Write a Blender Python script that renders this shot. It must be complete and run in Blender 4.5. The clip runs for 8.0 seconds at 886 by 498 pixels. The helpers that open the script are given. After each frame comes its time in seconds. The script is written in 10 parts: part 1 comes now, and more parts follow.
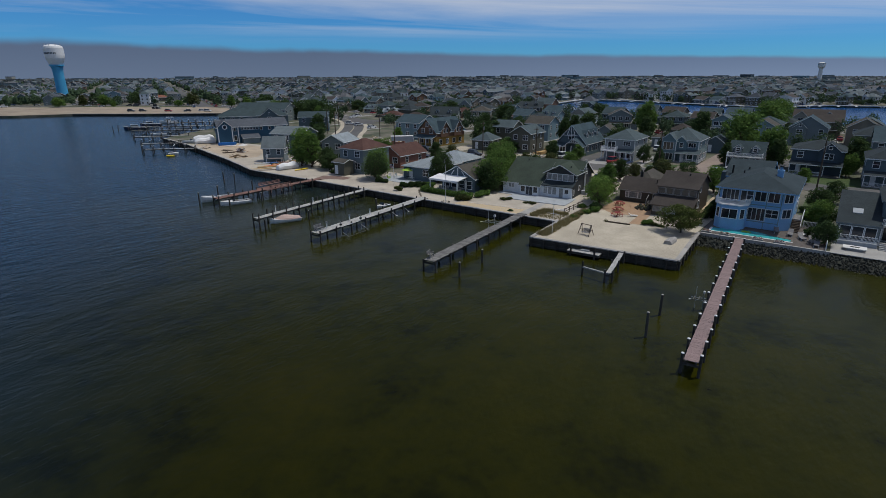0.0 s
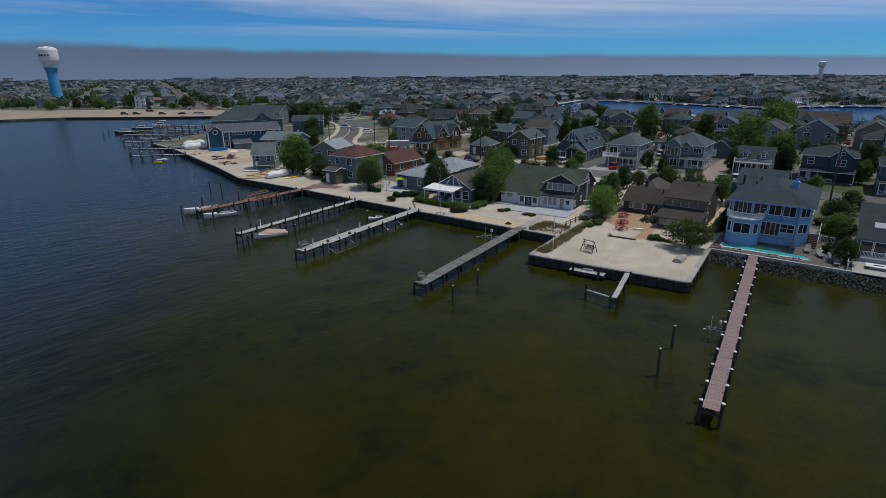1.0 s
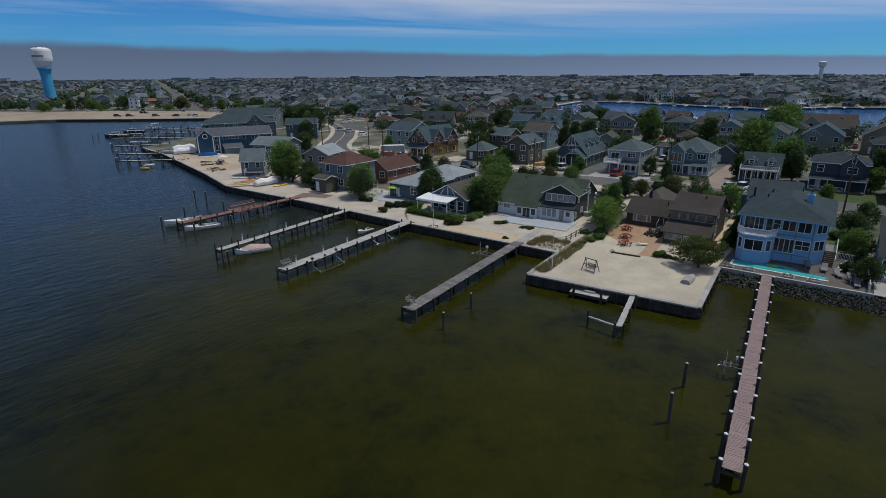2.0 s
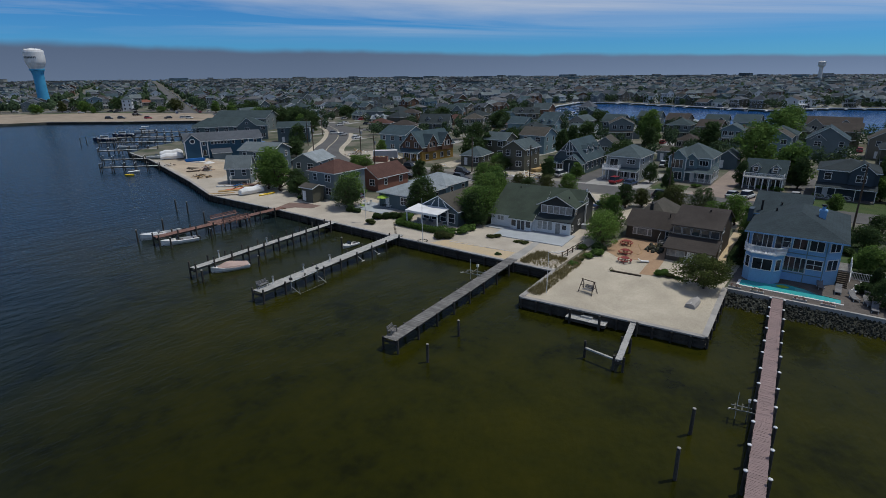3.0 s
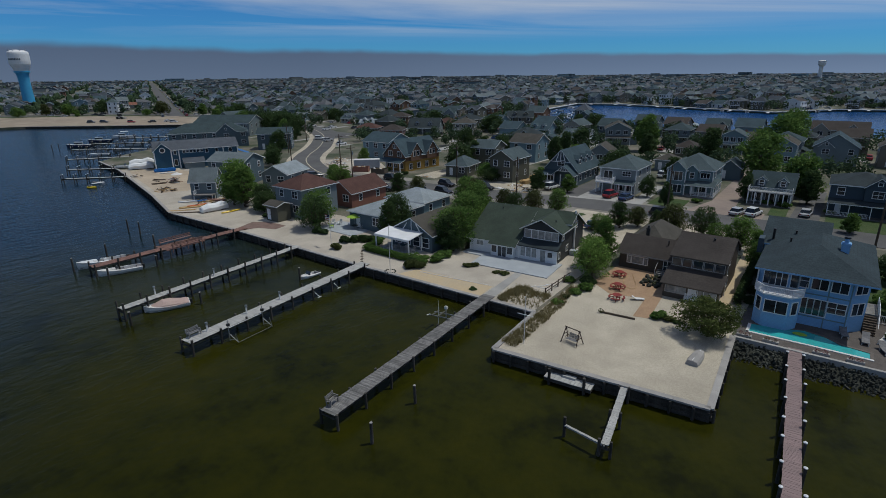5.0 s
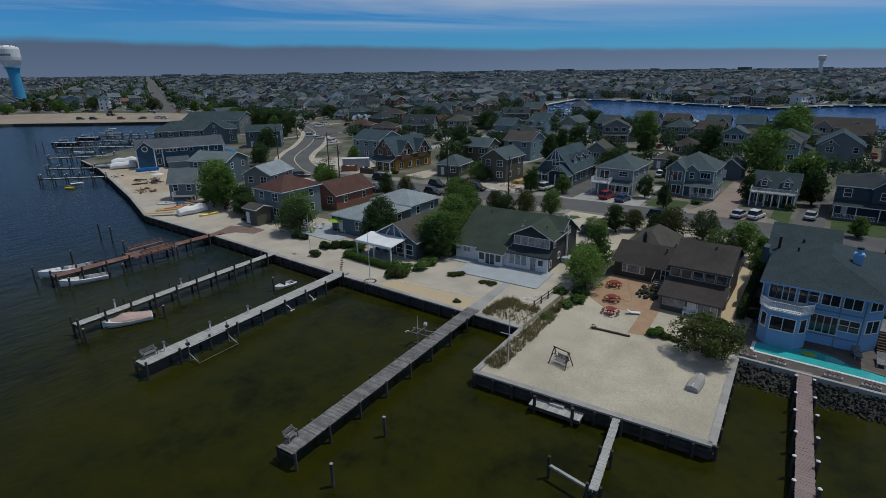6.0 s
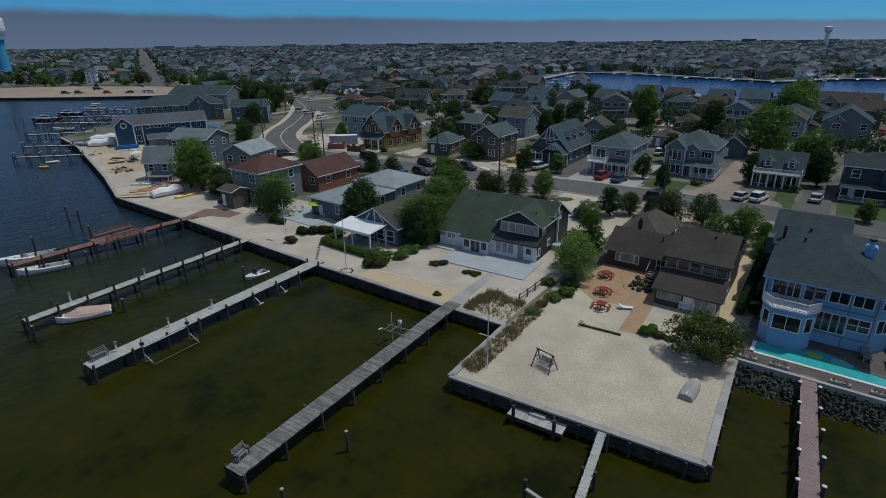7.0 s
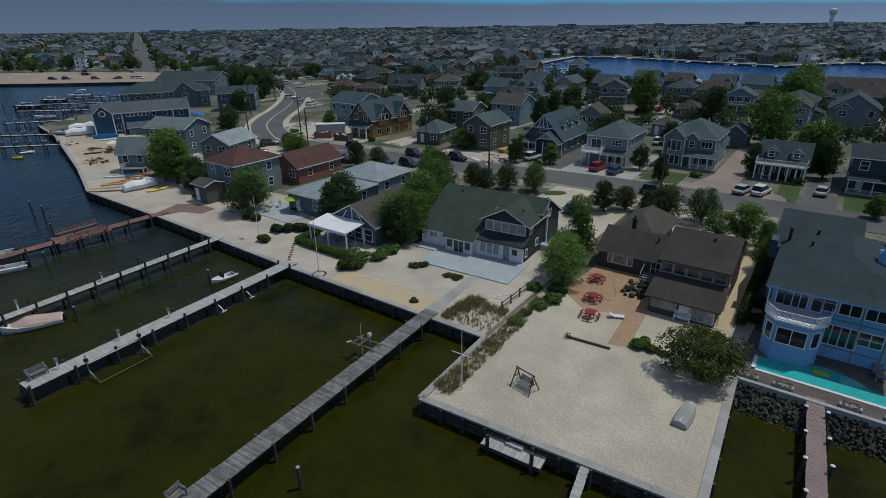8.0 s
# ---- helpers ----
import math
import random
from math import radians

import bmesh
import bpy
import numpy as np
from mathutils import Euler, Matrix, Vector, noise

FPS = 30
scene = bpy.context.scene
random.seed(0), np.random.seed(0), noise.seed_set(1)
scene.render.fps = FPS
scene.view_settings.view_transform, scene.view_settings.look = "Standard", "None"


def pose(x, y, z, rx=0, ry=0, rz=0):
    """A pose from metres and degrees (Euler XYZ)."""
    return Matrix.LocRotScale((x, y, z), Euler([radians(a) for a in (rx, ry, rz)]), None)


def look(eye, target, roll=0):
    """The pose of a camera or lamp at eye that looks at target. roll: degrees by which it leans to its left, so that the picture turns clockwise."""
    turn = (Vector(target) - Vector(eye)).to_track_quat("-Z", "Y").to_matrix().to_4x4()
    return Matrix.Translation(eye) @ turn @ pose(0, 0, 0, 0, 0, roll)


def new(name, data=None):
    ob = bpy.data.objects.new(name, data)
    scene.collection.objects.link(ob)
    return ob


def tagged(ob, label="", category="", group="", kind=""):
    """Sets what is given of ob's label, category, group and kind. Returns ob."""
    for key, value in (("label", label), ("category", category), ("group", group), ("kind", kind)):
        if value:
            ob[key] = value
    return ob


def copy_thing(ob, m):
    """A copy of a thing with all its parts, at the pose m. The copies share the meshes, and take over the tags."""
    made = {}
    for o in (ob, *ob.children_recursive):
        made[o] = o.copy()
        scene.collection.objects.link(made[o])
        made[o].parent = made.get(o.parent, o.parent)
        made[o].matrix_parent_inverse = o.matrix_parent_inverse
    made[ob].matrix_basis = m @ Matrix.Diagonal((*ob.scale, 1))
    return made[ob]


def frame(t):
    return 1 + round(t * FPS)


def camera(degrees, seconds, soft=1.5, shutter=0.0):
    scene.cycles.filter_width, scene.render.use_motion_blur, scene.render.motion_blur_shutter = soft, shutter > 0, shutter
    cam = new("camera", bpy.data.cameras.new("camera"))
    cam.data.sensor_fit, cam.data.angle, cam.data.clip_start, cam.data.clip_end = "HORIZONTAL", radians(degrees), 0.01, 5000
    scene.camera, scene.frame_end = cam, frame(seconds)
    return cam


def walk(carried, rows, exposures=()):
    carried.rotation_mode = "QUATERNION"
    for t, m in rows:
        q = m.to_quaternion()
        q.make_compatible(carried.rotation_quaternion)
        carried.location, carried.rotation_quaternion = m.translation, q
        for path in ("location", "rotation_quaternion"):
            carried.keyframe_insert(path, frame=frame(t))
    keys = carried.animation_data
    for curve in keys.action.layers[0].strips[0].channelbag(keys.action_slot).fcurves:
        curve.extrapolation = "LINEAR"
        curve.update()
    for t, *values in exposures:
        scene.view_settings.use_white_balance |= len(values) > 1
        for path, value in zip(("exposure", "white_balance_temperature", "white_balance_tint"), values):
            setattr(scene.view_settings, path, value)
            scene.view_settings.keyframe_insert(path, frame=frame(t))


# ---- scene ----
cam = camera(79.3, 8.0, soft=0.5)
PATH = [
    (0, (1.103, 0.392, 24.594), (-0.023, 1.922, 23.971), -0.2),
    (0.5, (-0.166, 3.003, 24.984), (-1.294, 4.533, 24.361), -0.2),
    (1, (-1.434, 5.414, 25.443), (-2.56, 6.944, 24.82), -0.4),
    (1.5, (-2.655, 7.843, 25.868), (-3.781, 9.374, 25.244), -0.4),
    (3, (-5.604, 15.39, 27.234), (-6.726, 16.923, 26.609), -0.5),
    (3.5, (-6.347, 18.027, 27.647), (-7.47, 19.56, 27.023), -0.5),
    (4, (-7.082, 20.789, 28.056), (-8.203, 22.323, 27.431), -0.5),
    (4.5, (-7.735, 23.53, 28.379), (-8.856, 25.064, 27.753), -0.6),
    (6, (-9.562, 31.481, 28.579), (-10.677, 33.012, 27.937), -0.7),
    (6.5, (-10.081, 34.11, 28.668), (-11.185, 35.629, 27.979), -0.7),
    (7, (-10.556, 36.695, 28.584), (-11.651, 38.201, 27.854), -0.7),
    (7.5, (-10.996, 39.308, 28.625), (-12.083, 40.802, 27.859), -0.9),
    (8, (-11.464, 42.029, 28.574), (-12.548, 43.518, 27.795), -0.8),
]
walk(cam, [(t, look(eye, target, roll)) for t, eye, target, roll in PATH],
     [(0, -0.45, 6620, 12), (3, -0.49, 6560, 11), (6, -0.67, 6420, 8), (8, -0.66, 6330, 7)])

# ---------- world, sun, exposure ----------
SUN_EL, SUN_AZ = 67.0, 40.0   # degrees up; degrees from +y towards +x
world = bpy.data.worlds.new("sky")
scene.world = world
world.use_nodes = True
wn, wl = world.node_tree.nodes, world.node_tree.links
wn.clear()
w_out = wn.new("ShaderNodeOutputWorld")
w_bg = wn.new("ShaderNodeBackground")
w_sky = wn.new("ShaderNodeTexSky")
w_sky.sky_type = "NISHITA"
w_sky.sun_disc = False
w_sky.sun_elevation = radians(SUN_EL)
w_sky.sun_rotation = radians(SUN_AZ)
w_sky.air_density, w_sky.dust_density, w_sky.ozone_density = 0.9, 0.0, 6.0
w_tc = wn.new("ShaderNodeTexCoord")
w_sep = wn.new("ShaderNodeSeparateXYZ")
wl.new(w_tc.outputs["Generated"], w_sep.inputs[0])
# high cirrus: streaks on a flat layer overhead
w_div = wn.new("ShaderNodeMath"); w_div.operation = "MAXIMUM"; w_div.inputs[1].default_value = 0.03
wl.new(w_sep.outputs["Z"], w_div.inputs[0])
w_dx = wn.new("ShaderNodeMath"); w_dx.operation = "DIVIDE"
w_dy = wn.new("ShaderNodeMath"); w_dy.operation = "DIVIDE"
wl.new(w_sep.outputs["X"], w_dx.inputs[0]); wl.new(w_div.outputs[0], w_dx.inputs[1])
wl.new(w_sep.outputs["Y"], w_dy.inputs[0]); wl.new(w_div.outputs[0], w_dy.inputs[1])
w_cmb = wn.new("ShaderNodeCombineXYZ")
wl.new(w_dx.outputs[0], w_cmb.inputs["X"]); wl.new(w_dy.outputs[0], w_cmb.inputs["Y"])
w_map = wn.new("ShaderNodeMapping")
w_turn = wn.new("ShaderNodeMapping")
w_turn.inputs["Rotation"].default_value = (0, 0, radians(-52))
wl.new(w_cmb.outputs[0], w_turn.inputs["Vector"])
w_map.inputs["Scale"].default_value = (0.055, 0.15, 1.0)
w_map.inputs["Location"].default_value = (0.0, 0.0, 3.0)
wl.new(w_turn.outputs[0], w_map.inputs["Vector"])
w_noise = wn.new("ShaderNodeTexNoise")
w_noise.inputs["Scale"].default_value = 1.4
w_noise.inputs["Detail"].default_value = 7
w_noise.inputs["Roughness"].default_value = 0.58
w_noise.inputs["Distortion"].default_value = 0.6
wl.new(w_map.outputs[0], w_noise.inputs["Vector"])
w_ramp = wn.new("ShaderNodeValToRGB")
w_ramp.color_ramp.elements[0].position = 0.355
w_ramp.color_ramp.elements[1].position = 0.74
wl.new(w_noise.outputs["Fac"], w_ramp.inputs[0])
w_mix = wn.new("ShaderNodeMix"); w_mix.data_type = "RGBA"
w_mix.inputs["B"].default_value = (7.0, 7.7, 8.8, 1)
w_tint = wn.new("ShaderNodeMix"); w_tint.data_type = "RGBA"; w_tint.blend_type = "MULTIPLY"
w_tint.inputs["Factor"].default_value = 1.0
w_low = wn.new("ShaderNodeMapRange"); w_low.interpolation_type = "SMOOTHSTEP"        # clear, deep blue air over the sea
w_low.inputs["From Min"].default_value, w_low.inputs["From Max"].default_value = 0.02, 0.45
wl.new(w_sep.outputs["Z"], w_low.inputs["Value"])
w_tone = wn.new("ShaderNodeMix"); w_tone.data_type = "RGBA"
w_tone.inputs["A"].default_value = (0.22, 0.665, 1.13, 1)
w_tone.inputs["B"].default_value = (0.40, 0.70, 0.94, 1)
wl.new(w_low.outputs["Result"], w_tone.inputs["Factor"])
wl.new(w_tone.outputs["Result"], w_tint.inputs["B"])
wl.new(w_sky.outputs[0], w_tint.inputs["A"])
wl.new(w_tint.outputs["Result"], w_mix.inputs["A"])
w_edge = wn.new("ShaderNodeMapRange"); w_edge.interpolation_type = "SMOOTHSTEP"      # the cirrus sheet ends some way above the horizon
w_edge.inputs["From Min"].default_value, w_edge.inputs["From Max"].default_value = 0.045, 0.10
wl.new(w_sep.outputs["Z"], w_edge.inputs["Value"])
w_cf = wn.new("ShaderNodeMath"); w_cf.operation = "MULTIPLY"
wl.new(w_ramp.outputs[0], w_cf.inputs[0]); wl.new(w_edge.outputs["Result"], w_cf.inputs[1])
wl.new(w_cf.outputs[0], w_mix.inputs["Factor"])
wl.new(w_mix.outputs["Result"], w_bg.inputs[0])
w_bg.inputs[1].default_value = 0.1
wl.new(w_bg.outputs[0], w_out.inputs[0])

sun_lamp = bpy.data.lights.new("sun", "SUN")
sun_lamp.energy, sun_lamp.angle, sun_lamp.color = 3.5, radians(0.5), (0.97, 0.95, 0.865)
sun = new("sun", sun_lamp)
el, az = radians(SUN_EL), radians(SUN_AZ)
sun_way = Vector((math.cos(el) * math.sin(az), math.cos(el) * math.cos(az), math.sin(el)))
sun.matrix_world = look(sun_way * 300, (0, 0, 0))


# ---------- materials ----------
def mat(name, a, b=None, size=2.0, fine=0.08, grain=0.25, rough=0.8, bump=0.3, metal=0.0, vary=0.0,
        stretch=(1, 1, 1), spec=0.3, stain=0.0):
    """A surface of two colours mixed in patches of some metres, with finer grain, relief and stains."""
    m = bpy.data.materials.new(name)
    m.use_nodes = True
    n, l = m.node_tree.nodes, m.node_tree.links
    bs = n["Principled BSDF"]
    bs.inputs["Roughness"].default_value = rough
    bs.inputs["Metallic"].default_value = metal
    bs.inputs["Specular IOR Level"].default_value = spec
    b = b or tuple(c * 0.75 for c in a)
    geo = n.new("ShaderNodeNewGeometry")
    mp = n.new("ShaderNodeMapping"); mp.inputs["Scale"].default_value = stretch
    l.new(geo.outputs["Position"], mp.inputs["Vector"])
    big = n.new("ShaderNodeTexNoise"); big.inputs["Scale"].default_value = 1.0 / size; big.inputs["Detail"].default_value = 4
    small = n.new("ShaderNodeTexNoise"); small.inputs["Scale"].default_value = 1.0 / fine; small.inputs["Detail"].default_value = 3
    l.new(mp.outputs[0], big.inputs["Vector"]); l.new(mp.outputs[0], small.inputs["Vector"])
    rp = n.new("ShaderNodeMapRange"); rp.inputs["From Min"].default_value = 0.35; rp.inputs["From Max"].default_value = 0.65
    l.new(big.outputs["Fac"], rp.inputs["Value"])
    mx = n.new("ShaderNodeMix"); mx.data_type = "RGBA"
    mx.inputs["A"].default_value = (*a, 1); mx.inputs["B"].default_value = (*b, 1)
    l.new(rp.outputs["Result"], mx.inputs["Factor"])
    gr = n.new("ShaderNodeMapRange")
    gr.inputs["From Min"].default_value = 0.25; gr.inputs["From Max"].default_value = 0.75
    gr.inputs["To Min"].default_value = 1 - grain; gr.inputs["To Max"].default_value = 1 + grain
    l.new(small.outputs["Fac"], gr.inputs["Value"])
    last = gr.outputs["Result"]
    if vary:
        oi = n.new("ShaderNodeObjectInfo")
        vr = n.new("ShaderNodeMapRange")
        vr.inputs["To Min"].default_value = 1 - vary; vr.inputs["To Max"].default_value = 1 + vary
        l.new(oi.outputs["Random"], vr.inputs["Value"])
        mu = n.new("ShaderNodeMath"); mu.operation = "MULTIPLY"
        l.new(last, mu.inputs[0]); l.new(vr.outputs["Result"], mu.inputs[1])
        last = mu.outputs[0]
    if stain:
        st = n.new("ShaderNodeTexNoise"); st.inputs["Scale"].default_value = 0.35 / size; st.inputs["Detail"].default_value = 6
        l.new(mp.outputs[0], st.inputs["Vector"])
        sr = n.new("ShaderNodeMapRange"); sr.inputs["From Min"].default_value = 0.45; sr.inputs["From Max"].default_value = 0.7
        sr.inputs["To Min"].default_value = 1.0; sr.inputs["To Max"].default_value = 1 - stain
        l.new(st.outputs["Fac"], sr.inputs["Value"])
        mu2 = n.new("ShaderNodeMath"); mu2.operation = "MULTIPLY"
        l.new(last, mu2.inputs[0]); l.new(sr.outputs["Result"], mu2.inputs[1])
        last = mu2.outputs[0]
    sc = n.new("ShaderNodeVectorMath"); sc.operation = "SCALE"
    l.new(mx.outputs["Result"], sc.inputs[0]); l.new(last, sc.inputs["Scale"])
    l.new(sc.outputs[0], bs.inputs["Base Color"])
    if bump:
        bp = n.new("ShaderNodeBump"); bp.inputs["Strength"].default_value = bump; bp.inputs["Distance"].default_value = fine * 0.4
        l.new(small.outputs["Fac"], bp.inputs["Height"]); l.new(bp.outputs[0], bs.inputs["Normal"])
    return m


def courses(m, pitch, depth=0.5, dark=0.75, axis="Z"):
    """Adds level courses (clapboards, shingle rows) of that pitch to a material."""
    n, l = m.node_tree.nodes, m.node_tree.links
    bs = n["Principled BSDF"]
    geo = n.new("ShaderNodeNewGeometry")
    sp = n.new("ShaderNodeSeparateXYZ"); l.new(geo.outputs["Position"], sp.inputs[0])
    md = n.new("ShaderNodeMath"); md.operation = "PINGPONG" if axis == "X" else "MODULO"; md.inputs[1].default_value = pitch
    l.new(sp.outputs[axis], md.inputs[0])
    mr = n.new("ShaderNodeMapRange"); mr.inputs["From Max"].default_value = pitch * 0.25
    mr.inputs["To Min"].default_value = dark
    l.new(md.outputs[0], mr.inputs["Value"])
    src = bs.inputs["Base Color"].links[0].from_socket
    sc = n.new("ShaderNodeVectorMath"); sc.operation = "SCALE"
    l.new(src, sc.inputs[0]); l.new(mr.outputs["Result"], sc.inputs["Scale"]); l.new(sc.outputs[0], bs.inputs["Base Color"])
    return m


BEACH = mat("beach_sand", (0.33, 0.275, 0.21), (0.27, 0.22, 0.17), 6.0, 0.3, 0.14, 0.95, 0.4, stain=0.25)
SAND = mat("sand", (0.455, 0.41, 0.345), (0.385, 0.345, 0.29), 3.0, 0.12, 0.14, 0.95, 0.5, stain=0.18)
GRAVEL = mat("pale_gravel", (0.475, 0.425, 0.340), (0.395, 0.352, 0.280), 3.2, 0.10, 0.28, 0.95, 0.7, stain=0.2)
GOLD_SAND = mat("golden_sand", (0.47, 0.37, 0.235), (0.44, 0.36, 0.25), 2.0, 0.1, 0.12, 0.95, 0.5)
TERRACE = mat("clay_pavers", (0.36, 0.24, 0.15), (0.31, 0.205, 0.13), 1.2, 0.15, 0.2, 0.9, 0.4)
ROSE_GRAVEL = mat("rosy_gravel", (0.275, 0.222, 0.19), (0.23, 0.186, 0.162), 3.0, 0.12, 0.15, 0.95, 0.5, stain=0.2)
LAWN = mat("lawn", (0.034, 0.066, 0.018), (0.055, 0.078, 0.027), 2.5, 0.1, 0.4, 0.95, 0.6)
SOIL = mat("town_ground", (0.17, 0.155, 0.125), (0.05, 0.065, 0.035), 9.0, 0.6, 0.25, 0.95, 0.2)
ASPHALT = mat("asphalt", (0.115, 0.113, 0.112), (0.09, 0.09, 0.092), 5.0, 0.1, 0.15, 0.9, 0.3, stain=0.15)
CONCRETE = mat("concrete", (0.36, 0.355, 0.34), (0.30, 0.295, 0.285), 2.0, 0.08, 0.12, 0.9, 0.25, stain=0.15)
PATIO = mat("grey_blue_patio", (0.36, 0.39, 0.42), (0.31, 0.34, 0.37), 2.0, 0.1, 0.1, 0.85, 0.2)
PAINT_LINE = mat("road_paint", (0.55, 0.50, 0.36), (0.45, 0.42, 0.3), 1.0, 0.1, 0.2, 0.8, 0.1)
TIMBER_DARK = mat("creosoted_timber", (0.066, 0.060, 0.052), (0.036, 0.033, 0.029), 0.8, 0.06, 0.35, 0.85, 0.5, vary=0.25, stretch=(1, 1, 0.25))
PLANK_GREY = mat("weathered_plank", (0.19, 0.185, 0.18), (0.125, 0.122, 0.12), 0.5, 0.05, 0.25, 0.9, 0.5, vary=0.32)
PLANK_PALE = mat("pale_plank", (0.40, 0.395, 0.38), (0.33, 0.33, 0.32), 0.8, 0.05, 0.15, 0.85, 0.4, vary=0.12)
PLANK_PINK = mat("rose_composite_plank", (0.25, 0.18, 0.176), (0.215, 0.158, 0.155), 1.5, 0.05, 0.1, 0.75, 0.3, vary=0.05)
PLANK_RED = mat("red_brown_plank", (0.21, 0.115, 0.09), (0.16, 0.09, 0.075), 0.8, 0.05, 0.2, 0.8, 0.4, vary=0.18)
CAP = mat("bulkhead_cap", (0.34, 0.325, 0.31), (0.27, 0.26, 0.25), 1.5, 0.06, 0.15, 0.85, 0.3, vary=0.1)
RAW_WOOD = mat("new_lumber", (0.46, 0.31, 0.14), (0.38, 0.25, 0.11), 0.8, 0.05, 0.15, 0.8, 0.3, vary=0.15)
RED_WOOD = mat("red_stained_wood", (0.24, 0.034, 0.027), (0.17, 0.027, 0.022), 0.5, 0.05, 0.2, 0.6, 0.3)
WHITE = mat("white_paint", (0.74, 0.75, 0.76), (0.66, 0.67, 0.68), 1.5, 0.06, 0.05, 0.5, 0.1)
OFFWHITE = mat("white_vinyl", (0.66, 0.66, 0.65), (0.58, 0.58, 0.575), 2.0, 0.1, 0.06, 0.6, 0.1)
GLASS = mat("window_glass", (0.018, 0.024, 0.032), (0.03, 0.04, 0.05), 1.2, 0.4, 0.2, 0.06, 0.0, spec=0.6, vary=0.4)
CURTAIN = mat("curtained_glass", (0.30, 0.31, 0.31), (0.18, 0.2, 0.21), 0.5, 0.3, 0.2, 0.15, 0.0, spec=0.6, vary=0.3)
METAL = mat("galvanised_steel", (0.42, 0.43, 0.44), (0.32, 0.33, 0.34), 0.6, 0.05, 0.1, 0.4, 0.1, metal=0.8)
DARK_METAL = mat("dark_metal", (0.03, 0.03, 0.032), (0.02, 0.02, 0.02), 0.5, 0.05, 0.2, 0.5, 0.1, metal=0.3)
RUBBER = mat("tyre_rubber", (0.02, 0.02, 0.02), (0.03, 0.03, 0.03), 0.3, 0.03, 0.2, 0.8, 0.2)
ROCK = mat("revetment_rock", (0.062, 0.066, 0.054), (0.032, 0.036, 0.030), 0.9, 0.12, 0.4, 0.9, 0.9, vary=0.45)
BARK = mat("bark", (0.10, 0.075, 0.055), (0.06, 0.045, 0.035), 0.4, 0.05, 0.3, 0.95, 0.8)
GREEN_PLASTIC = mat("lime_fabric", (0.30, 0.46, 0.06), (0.25, 0.4, 0.05), 0.6, 0.05, 0.08, 0.8, 0.1)
YELLOW = mat("yellow_plastic", (0.72, 0.50, 0.03), (0.62, 0.42, 0.02), 0.6, 0.05, 0.05, 0.35, 0.0)
ORANGE = mat("orange_plastic", (0.56, 0.13, 0.03), (0.48, 0.1, 0.025), 0.6, 0.05, 0.05, 0.35, 0.0)
BLUE_TARP = mat("blue_tarpaulin", (0.02, 0.16, 0.46), (0.018, 0.12, 0.36), 0.6, 0.1, 0.1, 0.5, 0.4)
TAN_CANVAS = mat("dusty_pink_canvas", (0.45, 0.335, 0.30), (0.40, 0.29, 0.26), 0.8, 0.1, 0.08, 0.85, 0.3)
GEL = mat("white_gelcoat", (0.72, 0.72, 0.71), (0.64, 0.64, 0.63), 0.8, 0.1, 0.04, 0.25, 0.05, spec=0.5)
NAVY = mat("navy_gelcoat", (0.02, 0.035, 0.08), (0.018, 0.03, 0.07), 0.8, 0.1, 0.05, 0.25, 0.0, spec=0.5)
SEAT = mat("grey_vinyl", (0.20, 0.20, 0.21), (0.13, 0.13, 0.14), 0.3, 0.05, 0.15, 0.6, 0.1)


def roof_mat(name, a, k=0.82):
    m = mat(name, a, tuple(c * k for c in a), 1.6, 0.16, 0.22, 0.92, 0.35, spec=0.15, stain=0.14)
    return courses(m, 0.14, dark=0.86)


def wall_mat(name, a, k=0.9):
    m = mat(name, a, tuple(c * k for c in a), 2.2, 0.1, 0.06, 0.7, 0.08, stain=0.07)
    return courses(m, 0.15, dark=0.82)


R_GREEN = roof_mat("shingle_green_grey", (0.054, 0.073, 0.057))
VERGE = mat("worn_verge", (0.27, 0.255, 0.225), (0.20, 0.19, 0.165), 4.0, 0.15, 0.2, 0.95, 0.4, stain=0.25)
R_BROWN = roof_mat("shingle_brown", (0.063, 0.055, 0.051))
R_SLATE = roof_mat("shingle_slate", (0.050, 0.074, 0.082))
R_CHAR = roof_mat("shingle_charcoal", (0.038, 0.050, 0.056))
R_RED = roof_mat("shingle_red_brown", (0.10, 0.055, 0.047))
R_PALE = roof_mat("shingle_pale_grey", (0.27, 0.31, 0.335))
R_SOFT = roof_mat("shingle_soft_grey", (0.15, 0.18, 0.192))
R_DEEP = roof_mat("shingle_deep_grey", (0.042, 0.060, 0.070))
R_MID = roof_mat("shingle_mid_grey", (0.078, 0.106, 0.116))
R_TAN = roof_mat("shingle_tan", (0.085, 0.08, 0.070))
R_BLUE = roof_mat("shingle_blue_grey", (0.055, 0.086, 0.103))
W_WHITE = wall_mat("siding_white", (0.70, 0.72, 0.74))
W_BLUE = wall_mat("siding_sky_blue", (0.215, 0.42, 0.68))
W_NAVY = wall_mat("siding_navy", (0.045, 0.070, 0.092))
W_ROYAL = wall_mat("siding_royal_blue", (0.026, 0.085, 0.14))
W_BROWN = wall_mat("shake_dark_brown", (0.085, 0.07, 0.055))
W_BLACK = wall_mat("siding_black_green", (0.035, 0.04, 0.042))
W_GREY = wall_mat("siding_grey", (0.165, 0.205, 0.222))
W_BLUEGREY = wall_mat("siding_blue_grey", (0.088, 0.128, 0.150))
W_PALEBLUE = wall_mat("siding_pale_blue", (0.165, 0.25, 0.29))
W_CREAM = wall_mat("siding_cream", (0.27, 0.27, 0.24))
